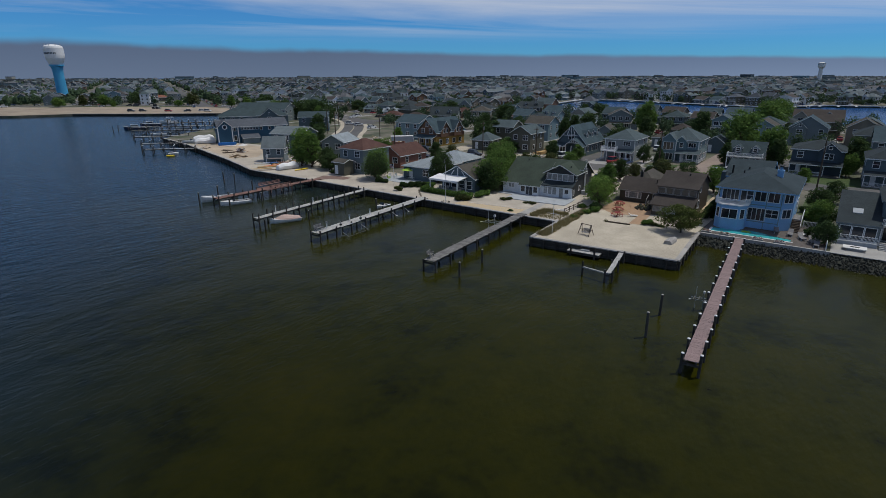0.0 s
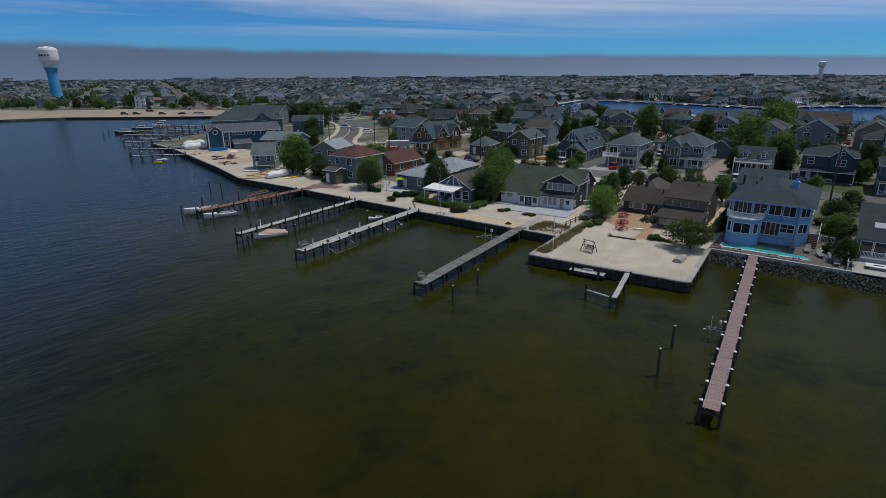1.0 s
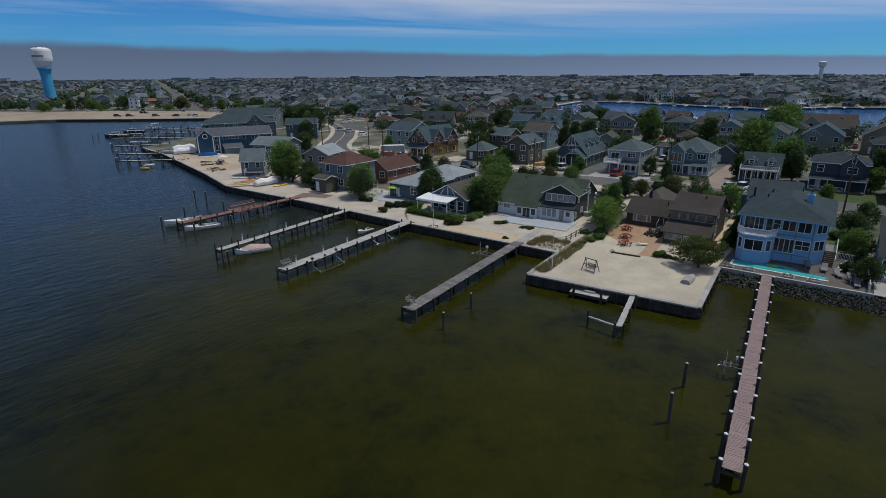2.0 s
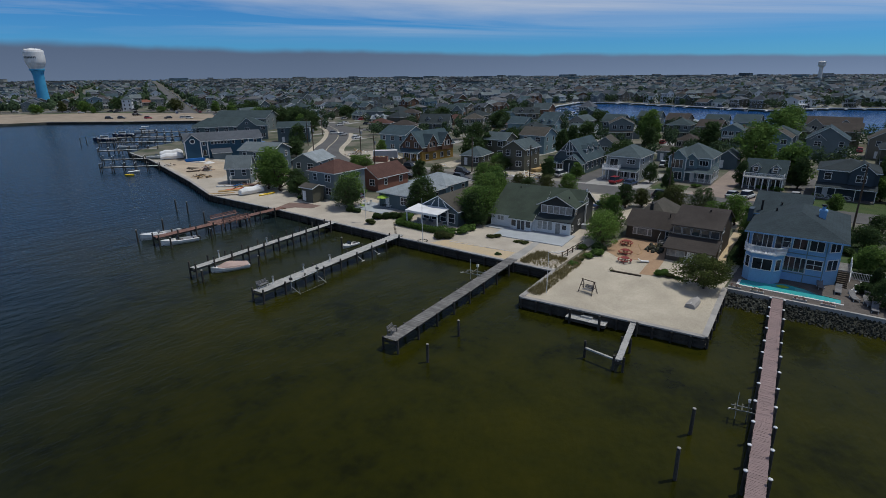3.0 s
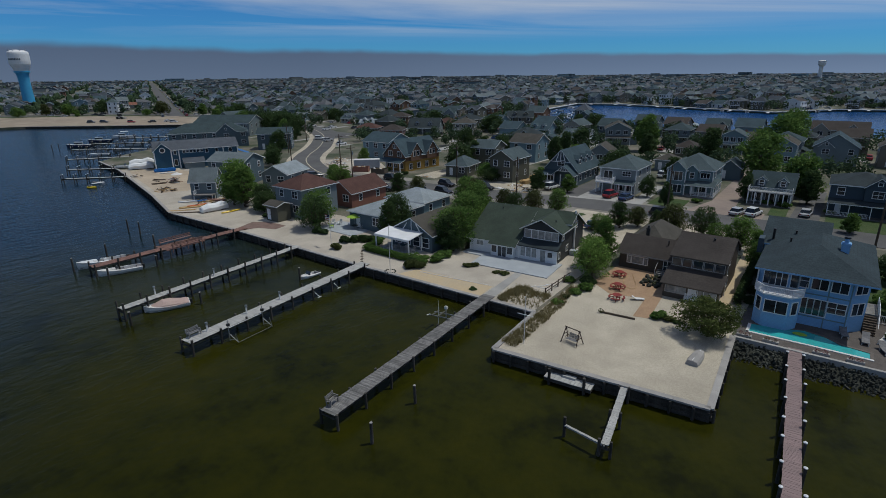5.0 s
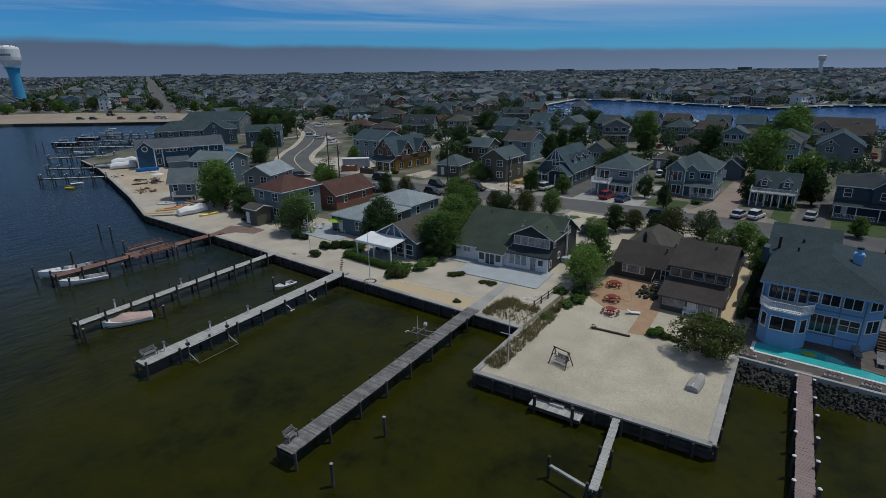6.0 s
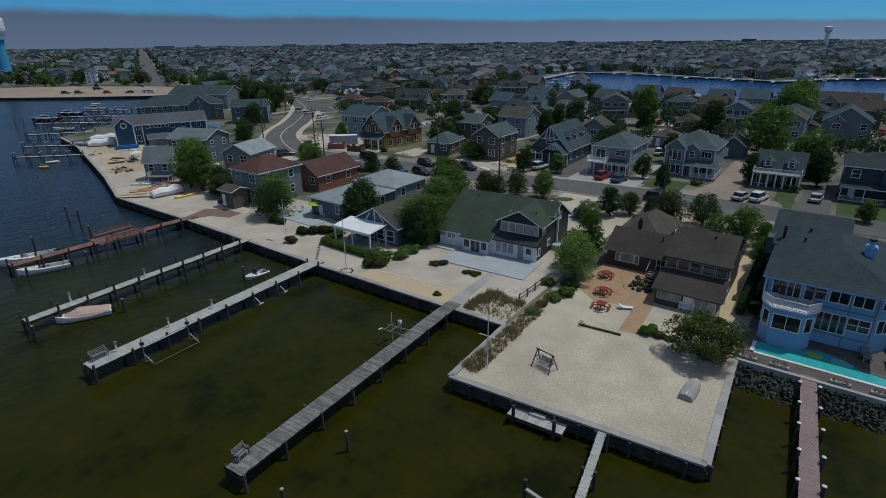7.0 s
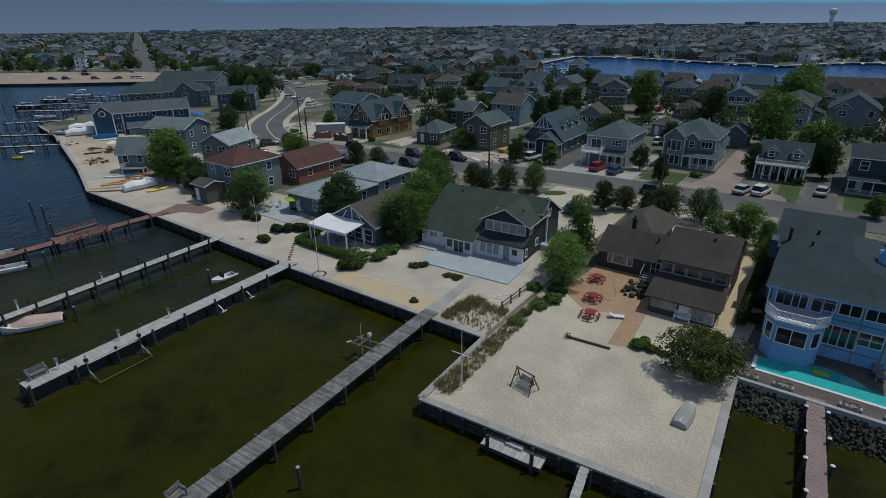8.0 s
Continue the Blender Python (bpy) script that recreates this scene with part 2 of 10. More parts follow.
W_TAN = wall_mat("siding_tan", (0.19, 0.175, 0.145))
W_OLIVE = wall_mat("siding_olive", (0.10, 0.10, 0.078))
W_GOLD = wall_mat("siding_ochre", (0.31, 0.195, 0.05))
W_CEDAR = wall_mat("cedar_shake", (0.15, 0.085, 0.055))
W_PINK = wall_mat("siding_dusty_pink", (0.34, 0.15, 0.15))
R_TERRA = roof_mat("shingle_terracotta", (0.23, 0.105, 0.075))
R_ASH = roof_mat("shingle_ash", (0.095, 0.108, 0.128))
R_DRIFT = roof_mat("shingle_driftwood", (0.135, 0.14, 0.15))
R_UMBER = roof_mat("shingle_umber", (0.078, 0.070, 0.067))
R_LEAD = roof_mat("shingle_lead", (0.060, 0.072, 0.088))
W_BRICK = wall_mat("brick_red", (0.25, 0.115, 0.085))


def leaf_mat(name, a, b):
    m = bpy.data.materials.new(name)
    m.use_nodes = True
    n, l = m.node_tree.nodes, m.node_tree.links
    bs = n["Principled BSDF"]
    bs.inputs["Roughness"].default_value = 0.85
    bs.inputs["Specular IOR Level"].default_value = 0.08
    geo = n.new("ShaderNodeNewGeometry")
    oi = n.new("ShaderNodeObjectInfo")
    ad = n.new("ShaderNodeMath"); ad.operation = "MULTIPLY_ADD"; ad.inputs[1].default_value = 0.7
    sc0 = n.new("ShaderNodeMath"); sc0.operation = "MULTIPLY"; sc0.inputs[1].default_value = 0.3
    l.new(oi.outputs["Random"], sc0.inputs[0])
    l.new(geo.outputs["Random Per Island"], ad.inputs[0]); l.new(sc0.outputs[0], ad.inputs[2])
    mx = n.new("ShaderNodeMix"); mx.data_type = "RGBA"
    mx.inputs["A"].default_value = (*a, 1); mx.inputs["B"].default_value = (*b, 1)
    l.new(ad.outputs[0], mx.inputs["Factor"])
    l.new(mx.outputs["Result"], bs.inputs["Base Color"])
    tr = n.new("ShaderNodeBsdfTranslucent")
    l.new(mx.outputs["Result"], tr.inputs["Color"])
    ms = n.new("ShaderNodeMixShader"); ms.inputs[0].default_value = 0.32
    l.new(bs.outputs[0], ms.inputs[1]); l.new(tr.outputs[0], ms.inputs[2])
    l.new(ms.outputs[0], n["Material Output"].inputs["Surface"])
    return m


LEAF = leaf_mat("leaf_green", (0.060, 0.120, 0.028), (0.150, 0.235, 0.062))
LEAF_DARK = leaf_mat("leaf_dark", (0.038, 0.067, 0.026), (0.070, 0.112, 0.041))
LEAF_OLIVE = leaf_mat("leaf_olive", (0.05, 0.065, 0.02), (0.10, 0.115, 0.045))
LEAF_PINE = leaf_mat("leaf_pine", (0.055, 0.078, 0.022), (0.125, 0.150, 0.048))
LEAF_BRIGHT = leaf_mat("leaf_bright", (0.085, 0.165, 0.036), (0.190, 0.290, 0.070))
GRASS = leaf_mat("dune_grass", (0.17, 0.15, 0.07), (0.33, 0.28, 0.15))
LEAF_FAR = leaf_mat("leaf_far", (0.042, 0.074, 0.040), (0.078, 0.118, 0.062))


def water_mat():
    """Bay water: turbid green-brown over the shallow flats, bluer and darker in the deep channel; sky reflection is
    painted into the blues.
    """
    m = bpy.data.materials.new("bay_water")
    m.use_nodes = True
    n, l = m.node_tree.nodes, m.node_tree.links
    bs = n["Principled BSDF"]
    bs.inputs["Roughness"].default_value = 0.2
    bs.inputs["IOR"].default_value = 1.33
    bs.inputs["Specular IOR Level"].default_value = 0.11
    geo = n.new("ShaderNodeNewGeometry")
    sp = n.new("ShaderNodeSeparateXYZ"); l.new(geo.outputs["Position"], sp.inputs[0])
    # the channel: deeper towards -x
    warp = n.new("ShaderNodeTexNoise"); warp.inputs["Scale"].default_value = 0.03; warp.inputs["Detail"].default_value = 3
    l.new(geo.outputs["Position"], warp.inputs["Vector"])
    wsc = n.new("ShaderNodeMath"); wsc.operation = "MULTIPLY_ADD"; wsc.inputs[1].default_value = 60; wsc.inputs[2].default_value = -30
    l.new(warp.outputs["Fac"], wsc.inputs[0])
    ysc = n.new("ShaderNodeMath"); ysc.operation = "MULTIPLY_ADD"; ysc.inputs[1].default_value = -0.25
    l.new(sp.outputs["Y"], ysc.inputs[0]); l.new(sp.outputs["X"], ysc.inputs[2])
    off = n.new("ShaderNodeMapRange"); off.inputs["From Min"].default_value = 45; off.inputs["From Max"].default_value = -15
    off.inputs["To Min"].default_value = 0; off.inputs["To Max"].default_value = -95
    l.new(sp.outputs["Y"], off.inputs["Value"])
    sea = n.new("ShaderNodeMath"); sea.operation = "ADD"
    l.new(ysc.outputs[0], sea.inputs[0]); l.new(off.outputs["Result"], sea.inputs[1])
    xs = n.new("ShaderNodeMath"); xs.operation = "ADD"
    l.new(sea.outputs[0], xs.inputs[0]); l.new(wsc.outputs[0], xs.inputs[1])
    deep = n.new("ShaderNodeMapRange"); deep.interpolation_type = "SMOOTHSTEP"
    deep.inputs["From Min"].default_value = -68; deep.inputs["From Max"].default_value = -150
    l.new(xs.outputs[0], deep.inputs["Value"])
    # flats: bottom of sand and weed patches
    bot = n.new("ShaderNodeTexNoise"); bot.inputs["Scale"].default_value = 0.075; bot.inputs["Detail"].default_value = 5
    bot.inputs["Roughness"].default_value = 0.8
    l.new(geo.outputs["Position"], bot.inputs["Vector"])
    br = n.new("ShaderNodeValToRGB")
    br.color_ramp.elements[0].position = 0.35; br.color_ramp.elements[0].color = (0.0098, 0.0112, 0.0024, 1)
    br.color_ramp.elements[1].position = 0.68; br.color_ramp.elements[1].color = (0.0295, 0.0285, 0.0022, 1)
    mid = br.color_ramp.elements.new(0.48); mid.color = (0.0200, 0.0216, 0.0024, 1)
    l.new(bot.outputs["Fac"], br.inputs[0])
    mx = n.new("ShaderNodeMix"); mx.data_type = "RGBA"
    l.new(deep.outputs["Result"], mx.inputs["Factor"])
    shelf = n.new("ShaderNodeMapRange"); shelf.interpolation_type = "SMOOTHSTEP"       # the flats fall away from the shore
    shelf.inputs["From Min"].default_value = 10; shelf.inputs["From Max"].default_value = 58
    shelf.inputs["To Min"].default_value = 0.62; shelf.inputs["To Max"].default_value = 1.0
    l.new(sp.outputs["Y"], shelf.inputs["Value"])
    dim = n.new("ShaderNodeVectorMath"); dim.operation = "SCALE"
    l.new(br.outputs[0], dim.inputs[0]); l.new(shelf.outputs["Result"], dim.inputs["Scale"])
    l.new(dim.outputs[0], mx.inputs["A"])
    # deep-water tone, its blue raised to carry reflected sky as well
    mx.inputs["B"].default_value = (0.0048, 0.0180, 0.0335, 1)
    clear = n.new("ShaderNodeMapRange"); clear.inputs["From Min"].default_value = 255; clear.inputs["From Max"].default_value = 285     # inner water: reflected sky painted in as a stronger blue
    l.new(sp.outputs["Y"], clear.inputs["Value"])
    mc = n.new("ShaderNodeMix"); mc.data_type = "RGBA"; mc.inputs["B"].default_value = (0.003, 0.045, 0.15, 1)
    l.new(clear.outputs["Result"], mc.inputs["Factor"]); l.new(mx.outputs["Result"], mc.inputs["A"])
    l.new(mc.outputs["Result"], bs.inputs["Base Color"])
    # wind ripples at two sizes, elongated across the wind
    mp = n.new("ShaderNodeMapping"); mp.inputs["Rotation"].default_value = (0, 0, radians(-25)); mp.inputs["Scale"].default_value = (1, 0.45, 1)
    l.new(geo.outputs["Position"], mp.inputs["Vector"])
    w1 = n.new("ShaderNodeTexNoise"); w1.inputs["Scale"].default_value = 0.9; w1.inputs["Detail"].default_value = 4
    w2 = n.new("ShaderNodeTexNoise"); w2.inputs["Scale"].default_value = 0.22; w2.inputs["Detail"].default_value = 2
    l.new(mp.outputs[0], w1.inputs["Vector"]); l.new(mp.outputs[0], w2.inputs["Vector"])
    w3 = n.new("ShaderNodeTexNoise"); w3.inputs["Scale"].default_value = 2.6; w3.inputs["Detail"].default_value = 3
    l.new(mp.outputs[0], w3.inputs["Vector"])
    b3 = n.new("ShaderNodeBump"); b3.inputs["Distance"].default_value = 0.09; b3.inputs["Strength"].default_value = 0.35
    l.new(w3.outputs["Fac"], b3.inputs["Height"])
    # calm in the lee of the piers, ruffled in the open
    gust = n.new("ShaderNodeMapRange"); gust.inputs["To Min"].default_value = 0.24; gust.inputs["To Max"].default_value = 0.8
    l.new(deep.outputs["Result"], gust.inputs["Value"])
    b1 = n.new("ShaderNodeBump"); b1.inputs["Distance"].default_value = 0.25
    b2 = n.new("ShaderNodeBump"); b2.inputs["Distance"].default_value = 0.7; b2.inputs["Strength"].default_value = 0.18
    l.new(gust.outputs["Result"], b1.inputs["Strength"])
    l.new(w1.outputs["Fac"], b1.inputs["Height"]); l.new(w2.outputs["Fac"], b2.inputs["Height"])
    l.new(b3.outputs[0], b2.inputs["Normal"]); l.new(b2.outputs[0], b1.inputs["Normal"]); l.new(b1.outputs[0], bs.inputs["Normal"])
    return m


WATER = water_mat()


def pool_mat():
    m = mat("pool_water", (0.04, 0.42, 0.42), (0.05, 0.36, 0.37), 1.0, 0.4, 0.08, 0.05, 0.15, spec=0.6)
    return m


POOL = pool_mat()


def fog_mat():
    """A far bank of sea fog as a self-lit sheet: a soft upper edge, a little paler low down, brighter to the right."""
    m = bpy.data.materials.new("sea_fog_glow")
    m.use_nodes = True
    n, l = m.node_tree.nodes, m.node_tree.links
    n.remove(n["Principled BSDF"])
    tc = n.new("ShaderNodeUVMap"); tc.uv_map = "UVMap"
    sp = n.new("ShaderNodeSeparateXYZ"); l.new(tc.outputs[0], sp.inputs[0])
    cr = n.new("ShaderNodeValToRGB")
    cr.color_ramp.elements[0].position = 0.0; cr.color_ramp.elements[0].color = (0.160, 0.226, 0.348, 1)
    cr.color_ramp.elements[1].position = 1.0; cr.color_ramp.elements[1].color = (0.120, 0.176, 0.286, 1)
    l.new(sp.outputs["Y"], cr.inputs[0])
    # the fog's brightness is emitted by the sheet and rises to the right
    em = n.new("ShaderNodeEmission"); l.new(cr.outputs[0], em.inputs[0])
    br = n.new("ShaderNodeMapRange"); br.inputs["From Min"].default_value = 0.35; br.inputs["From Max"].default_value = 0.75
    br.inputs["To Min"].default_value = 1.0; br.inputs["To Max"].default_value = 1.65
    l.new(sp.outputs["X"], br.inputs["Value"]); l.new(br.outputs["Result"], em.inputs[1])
    tr = n.new("ShaderNodeBsdfTransparent")
    ns = n.new("ShaderNodeTexNoise"); ns.inputs["Scale"].default_value = 26; ns.inputs["Detail"].default_value = 4
    mp = n.new("ShaderNodeMapping"); mp.inputs["Scale"].default_value = (1, 0.02, 1)
    l.new(tc.outputs[0], mp.inputs["Vector"]); l.new(mp.outputs[0], ns.inputs["Vector"])
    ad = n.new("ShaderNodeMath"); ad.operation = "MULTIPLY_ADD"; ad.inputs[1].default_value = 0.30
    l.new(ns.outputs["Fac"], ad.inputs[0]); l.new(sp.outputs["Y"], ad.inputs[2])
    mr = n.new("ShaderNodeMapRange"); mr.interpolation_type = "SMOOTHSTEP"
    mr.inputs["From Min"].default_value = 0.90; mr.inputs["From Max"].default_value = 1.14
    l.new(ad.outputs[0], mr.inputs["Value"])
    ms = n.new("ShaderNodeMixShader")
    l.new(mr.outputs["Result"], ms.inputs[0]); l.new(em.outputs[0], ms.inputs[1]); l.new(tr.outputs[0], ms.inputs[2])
    l.new(ms.outputs[0], n["Material Output"].inputs["Surface"])
    return m


FOG = fog_mat()

# ---------- building helpers ----------
def box(bm, x0, y0, z0, x1, y1, z1):
    v = [bm.verts.new(p) for p in ((x0, y0, z0), (x1, y0, z0), (x1, y1, z0), (x0, y1, z0),
                                   (x0, y0, z1), (x1, y0, z1), (x1, y1, z1), (x0, y1, z1))]
    for f in ((3, 2, 1, 0), (4, 5, 6, 7), (0, 1, 5, 4), (1, 2, 6, 5), (2, 3, 7, 6), (3, 0, 4, 7)):
        bm.faces.new([v[i] for i in f])


def obox(bm, m, sx, sy, sz):
    """A box of that size, centred, posed by m."""
    v = [bm.verts.new(m @ Vector((x * sx / 2, y * sy / 2, z * sz / 2))) for x, y, z in
         ((-1, -1, -1), (1, -1, -1), (1, 1, -1), (-1, 1, -1), (-1, -1, 1), (1, -1, 1), (1, 1, 1), (-1, 1, 1))]
    for f in ((3, 2, 1, 0), (4, 5, 6, 7), (0, 1, 5, 4), (1, 2, 6, 5), (2, 3, 7, 6), (3, 0, 4, 7)):
        bm.faces.new([v[i] for i in f])


def beam(bm, a, b, w, h):
    """A square bar from a to b."""
    a, b = Vector(a), Vector(b)
    m = Matrix.Translation((a + b) / 2) @ (b - a).to_track_quat("X", "Z").to_matrix().to_4x4()
    obox(bm, m, (b - a).length, w, h)


def tube(bm, a, b, r0, r1=None, n=8, caps=True):
    a, b = Vector(a), Vector(b)
    r1 = r0 if r1 is None else r1
    q = (b - a).to_track_quat("Z", "Y").to_matrix()
    A, B = [], []
    for i in range(n):
        w = q @ Vector((math.cos(2 * math.pi * i / n), math.sin(2 * math.pi * i / n), 0))
        A.append(bm.verts.new(a + w * r0)); B.append(bm.verts.new(b + w * r1))
    for i in range(n):
        bm.faces.new((A[i], A[(i + 1) % n], B[(i + 1) % n], B[i]))
    if caps:
        bm.faces.new(B); bm.faces.new(A[::-1])


def prism(bm, pts, z0, z1):
    """An upright solid over a plan given anticlockwise."""
    A = [bm.verts.new((x, y, z0)) for x, y in pts]
    B = [bm.verts.new((x, y, z1)) for x, y in pts]
    k = len(pts)
    for i in range(k):
        bm.faces.new((A[i], A[(i + 1) % k], B[(i + 1) % k], B[i]))
    bm.faces.new(B); bm.faces.new(A[::-1])


def slab(bm, top, th):
    """A sheet of thickness th under the polygon top."""
    A = [bm.verts.new(p) for p in top]
    B = [bm.verts.new((p[0], p[1], p[2] - th)) for p in top]
    k = len(top)
    bm.faces.new(A); bm.faces.new(B[::-1])
    for i in range(k):
        bm.faces.new((B[i], B[(i + 1) % k], A[(i + 1) % k], A[i]))


def mesh_of(bm, name, *materials, trim=False):
    bmesh.ops.recalc_face_normals(bm, faces=bm.faces)
    me = bpy.data.meshes.new(name)
    for m in materials:
        me.materials.append(m)
    if trim:
        for f in bm.faces:
            f.material_index = 1 if abs(f.normal.z) < 0.3 else 0
    bm.to_mesh(me)
    bm.free()
    return me


def part(name, bm, material, parent, label="", trim=None):
    me = mesh_of(bm, name, material, *([trim] if trim else []), trim=bool(trim))
    ob = new(name, me)
    ob.parent = parent
    if label:
        ob["label"] = label
    return ob


def piece(name, me, parent, m):
    """One more object on a mesh that is already there."""
    ob = new(name, me)
    ob.parent = parent
    ob.matrix_local = m
    return ob


def thing(name, m, label, category, group="", kind=""):
    ob = new(name)
    ob.matrix_world = m
    ob.empty_display_size = 0.3
    return tagged(ob, label, category, group, kind)


def setting(name, bm, material, label="", category=""):
    me = mesh_of(bm, name, material)
    return tagged(new(name, me), label, category, kind="structure")


BM = bmesh.new

# ---------- setting: water, land, fog ----------
LAND, WATER_Z = 1.9, 0.65
bm = BM()
prism(bm, [(-4500, -4500), (4500, -4500), (4500, 4500), (-4500, 4500)], WATER_Z - 0.5, WATER_Z)
setting("water", bm, WATER, "dark green-brown bay water with fine wind ripples", "water")

SHORE = [(900, 84.6), (-13.5, 84.6), (-12.85, 69.45), (-32.72, 67.98), (-33.2, 78.2), (-61, 78.2), (-93, 79.0), (-115.6, 79.0),
         (-135.5, 85.4), (-180, 97.8), (-203, 102), (-214, 116), (-232, 150), (-268, 184), (-298, 197), (-311, 190), (-343, 163),
         (-380, 137), (-393, 110), (-445, 66), (-560, 20), (-900, -70), (-1900, -200), (-3200, 600), (-2600, 2600), (2600, 2600), (2600, 620),
         (600, 560), (60, 505), (-12, 486), (-44, 442), (-93, 460), (-160, 490), (-195, 480), (-190, 430), (-186, 395),
         (-178, 372), (-172, 350), (-162, 330), (-156, 306), (-60, 300), (900, 320), (2600, 330), (2600, 84.6)]
bm = BM()
prism(bm, SHORE, -1.5, LAND)
bm.normal_update()
bmesh.ops.triangulate(bm, faces=[f for f in bm.faces if len(f.verts) > 4])
setting("ground", bm, SOIL, "low sandy ground of a built-up shore town", "ground")

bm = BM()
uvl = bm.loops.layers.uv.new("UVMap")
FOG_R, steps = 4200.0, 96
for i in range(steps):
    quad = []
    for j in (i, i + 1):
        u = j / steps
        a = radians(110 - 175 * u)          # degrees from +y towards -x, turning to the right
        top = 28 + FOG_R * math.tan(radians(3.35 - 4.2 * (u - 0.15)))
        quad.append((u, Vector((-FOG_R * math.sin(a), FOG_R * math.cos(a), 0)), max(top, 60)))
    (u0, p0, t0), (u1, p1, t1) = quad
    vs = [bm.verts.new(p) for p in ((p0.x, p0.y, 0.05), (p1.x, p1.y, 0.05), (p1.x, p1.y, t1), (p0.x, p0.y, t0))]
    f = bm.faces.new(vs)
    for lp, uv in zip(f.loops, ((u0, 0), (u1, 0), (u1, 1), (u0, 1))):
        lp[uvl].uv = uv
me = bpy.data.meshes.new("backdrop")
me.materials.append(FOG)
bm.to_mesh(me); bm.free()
fog = tagged(new("backdrop", me), "self-lit backdrop sheet in the grey-blue of sea fog on the horizon", "fog bank", kind="structure")
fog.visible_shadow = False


def patch(name, pts, z0, z1, material, label, category="ground"):
    bm = BM()
    prism(bm, pts, z0, z1)
    bm.normal_update(); bmesh.ops.triangulate(bm, faces=[f for f in bm.faces if len(f.verts) > 4])
    return setting(name, bm, material, label, category)


patch("ground_beach_yard", [(-33.5, 78.5), (-33.5, 91), (-33, 106), (-52, 104), (-52, 92.5), (-66, 92), (-84, 97), (-100, 96), (-112, 104),
       (-150, 112), (-170, 110), (-180, 98.2), (-135.6, 85.8), (-115.8, 79.3), (-93, 79.3), (-61, 78.5)],
      LAND - 0.2, LAND + 0.05, SAND, "pale sand yards behind the bulkhead")
patch("ground_gravel_lot", [(-13.15, 69.75), (-13.75, 84), (-13.2, 98), (-15.5, 98), (-15.5, 91.5), (-33.0, 91.5), (-33.0, 78.0), (-32.35, 68.32)],
      LAND - 0.2, LAND + 0.07, GRAVEL, "pale crushed shell and gravel lot")
patch("ground_terrace", [(-30.6, 99), (-31.2, 91), (-27.8, 88.2), (-23.9, 89.5), (-23.6, 83.5), (-21.9, 83.9), (-22.4, 92.2), (-22.8, 99)],
      LAND - 0.2, LAND + 0.085, TERRACE, "orange-tan paved terrace beside the brown house")
patch("ground_tan_sand", [(-137.0, 87.4), (-165.5, 95.2), (-176, 99), (-170, 108), (-150, 108), (-140, 100), (-133.5, 93)], LAND - 0.2, LAND + 0.058,
      mat("tan_sand", (0.46, 0.375, 0.28), (0.40, 0.33, 0.25), 3.0, 0.12, 0.16, 0.95, 0.5, stain=0.2), "tan sand yard beside the marina")
patch("ground_golden_sand", [(-54.6, 78.6), (-41.0, 78.6), (-41.3, 82.2), (-53.4, 81.6)], LAND - 0.2, LAND + 0.062, GOLD_SAND,
      "golden sand court by the bulkhead")
patch("ground_side_path", [(-16.6, 91.6), (-15.0, 91.6), (-15.2, 118), (-16.8, 118)], LAND - 0.2, LAND + 0.09, GOLD_SAND, "tan path beside the brown house")
patch("pavement_patio", [(-52.4, 91.7), (-49.0, 91.7), (-48.5, 88.0), (-36.7, 88.65), (-37.2, 94.8), (-52.4, 94.2)],
      LAND - 0.2, LAND + 0.16, PATIO, "grey-blue painted patio slab", "patio")
patch("pavement_terrace_grey", [(-81.8, 88.2), (-72.6, 88.0), (-72.6, 94.2), (-81.8, 94)], LAND - 0.2, LAND + 0.14, PATIO, "grey timber terrace", "patio")
patch("beach", [(-278, 192), (-298, 197.4), (-311, 190.5), (-343, 163.5), (-380, 137.5), (-393, 110.5), (-445, 66.5), (-560, 20.5), (-590, 80), (-480, 150),
       (-432, 195), (-375, 224), (-300, 224)], LAND - 0.1, LAND + 0.1, BEACH, "sandy public beach", "beach")
patch("ground_beach_verge", [(-375, 224.4), (-432, 195.4), (-480, 150.4), (-486, 155), (-437, 200), (-375, 228)],
      LAND - 0.1, LAND + 0.08, LAWN, "grass verge behind the beach")

# the street and its bend
def strip(line, width):
    left, right = [], []
    pts = [Vector((x, y)) for x, y in line]
    for i, p in enumerate(pts):
        d = (pts[min(i + 1, len(pts) - 1)] - pts[max(i - 1, 0)]).normalized()
        nrm = Vector((-d.y, d.x))
        left.append(tuple(p + nrm * width / 2)); right.append(tuple(p - nrm * width / 2))
    return left, right


def curve_line(pts, k=8):
    out = []
    P = [Vector(p) for p in pts]
    for i in range(len(P) - 1):
        a, b = P[max(i - 1, 0)], P[min(i + 2, len(P) - 1)]
        for j in range(k):
            s = j / k
            out.append(tuple(0.5 * ((2 * P[i]) + (P[i + 1] - a) * s + (2 * a - 5 * P[i] + 4 * P[i + 1] - b) * s * s
                                    + (3 * P[i] - a - 3 * P[i + 1] + b) * s ** 3)))
    out.append(tuple(P[-1]))
    return out


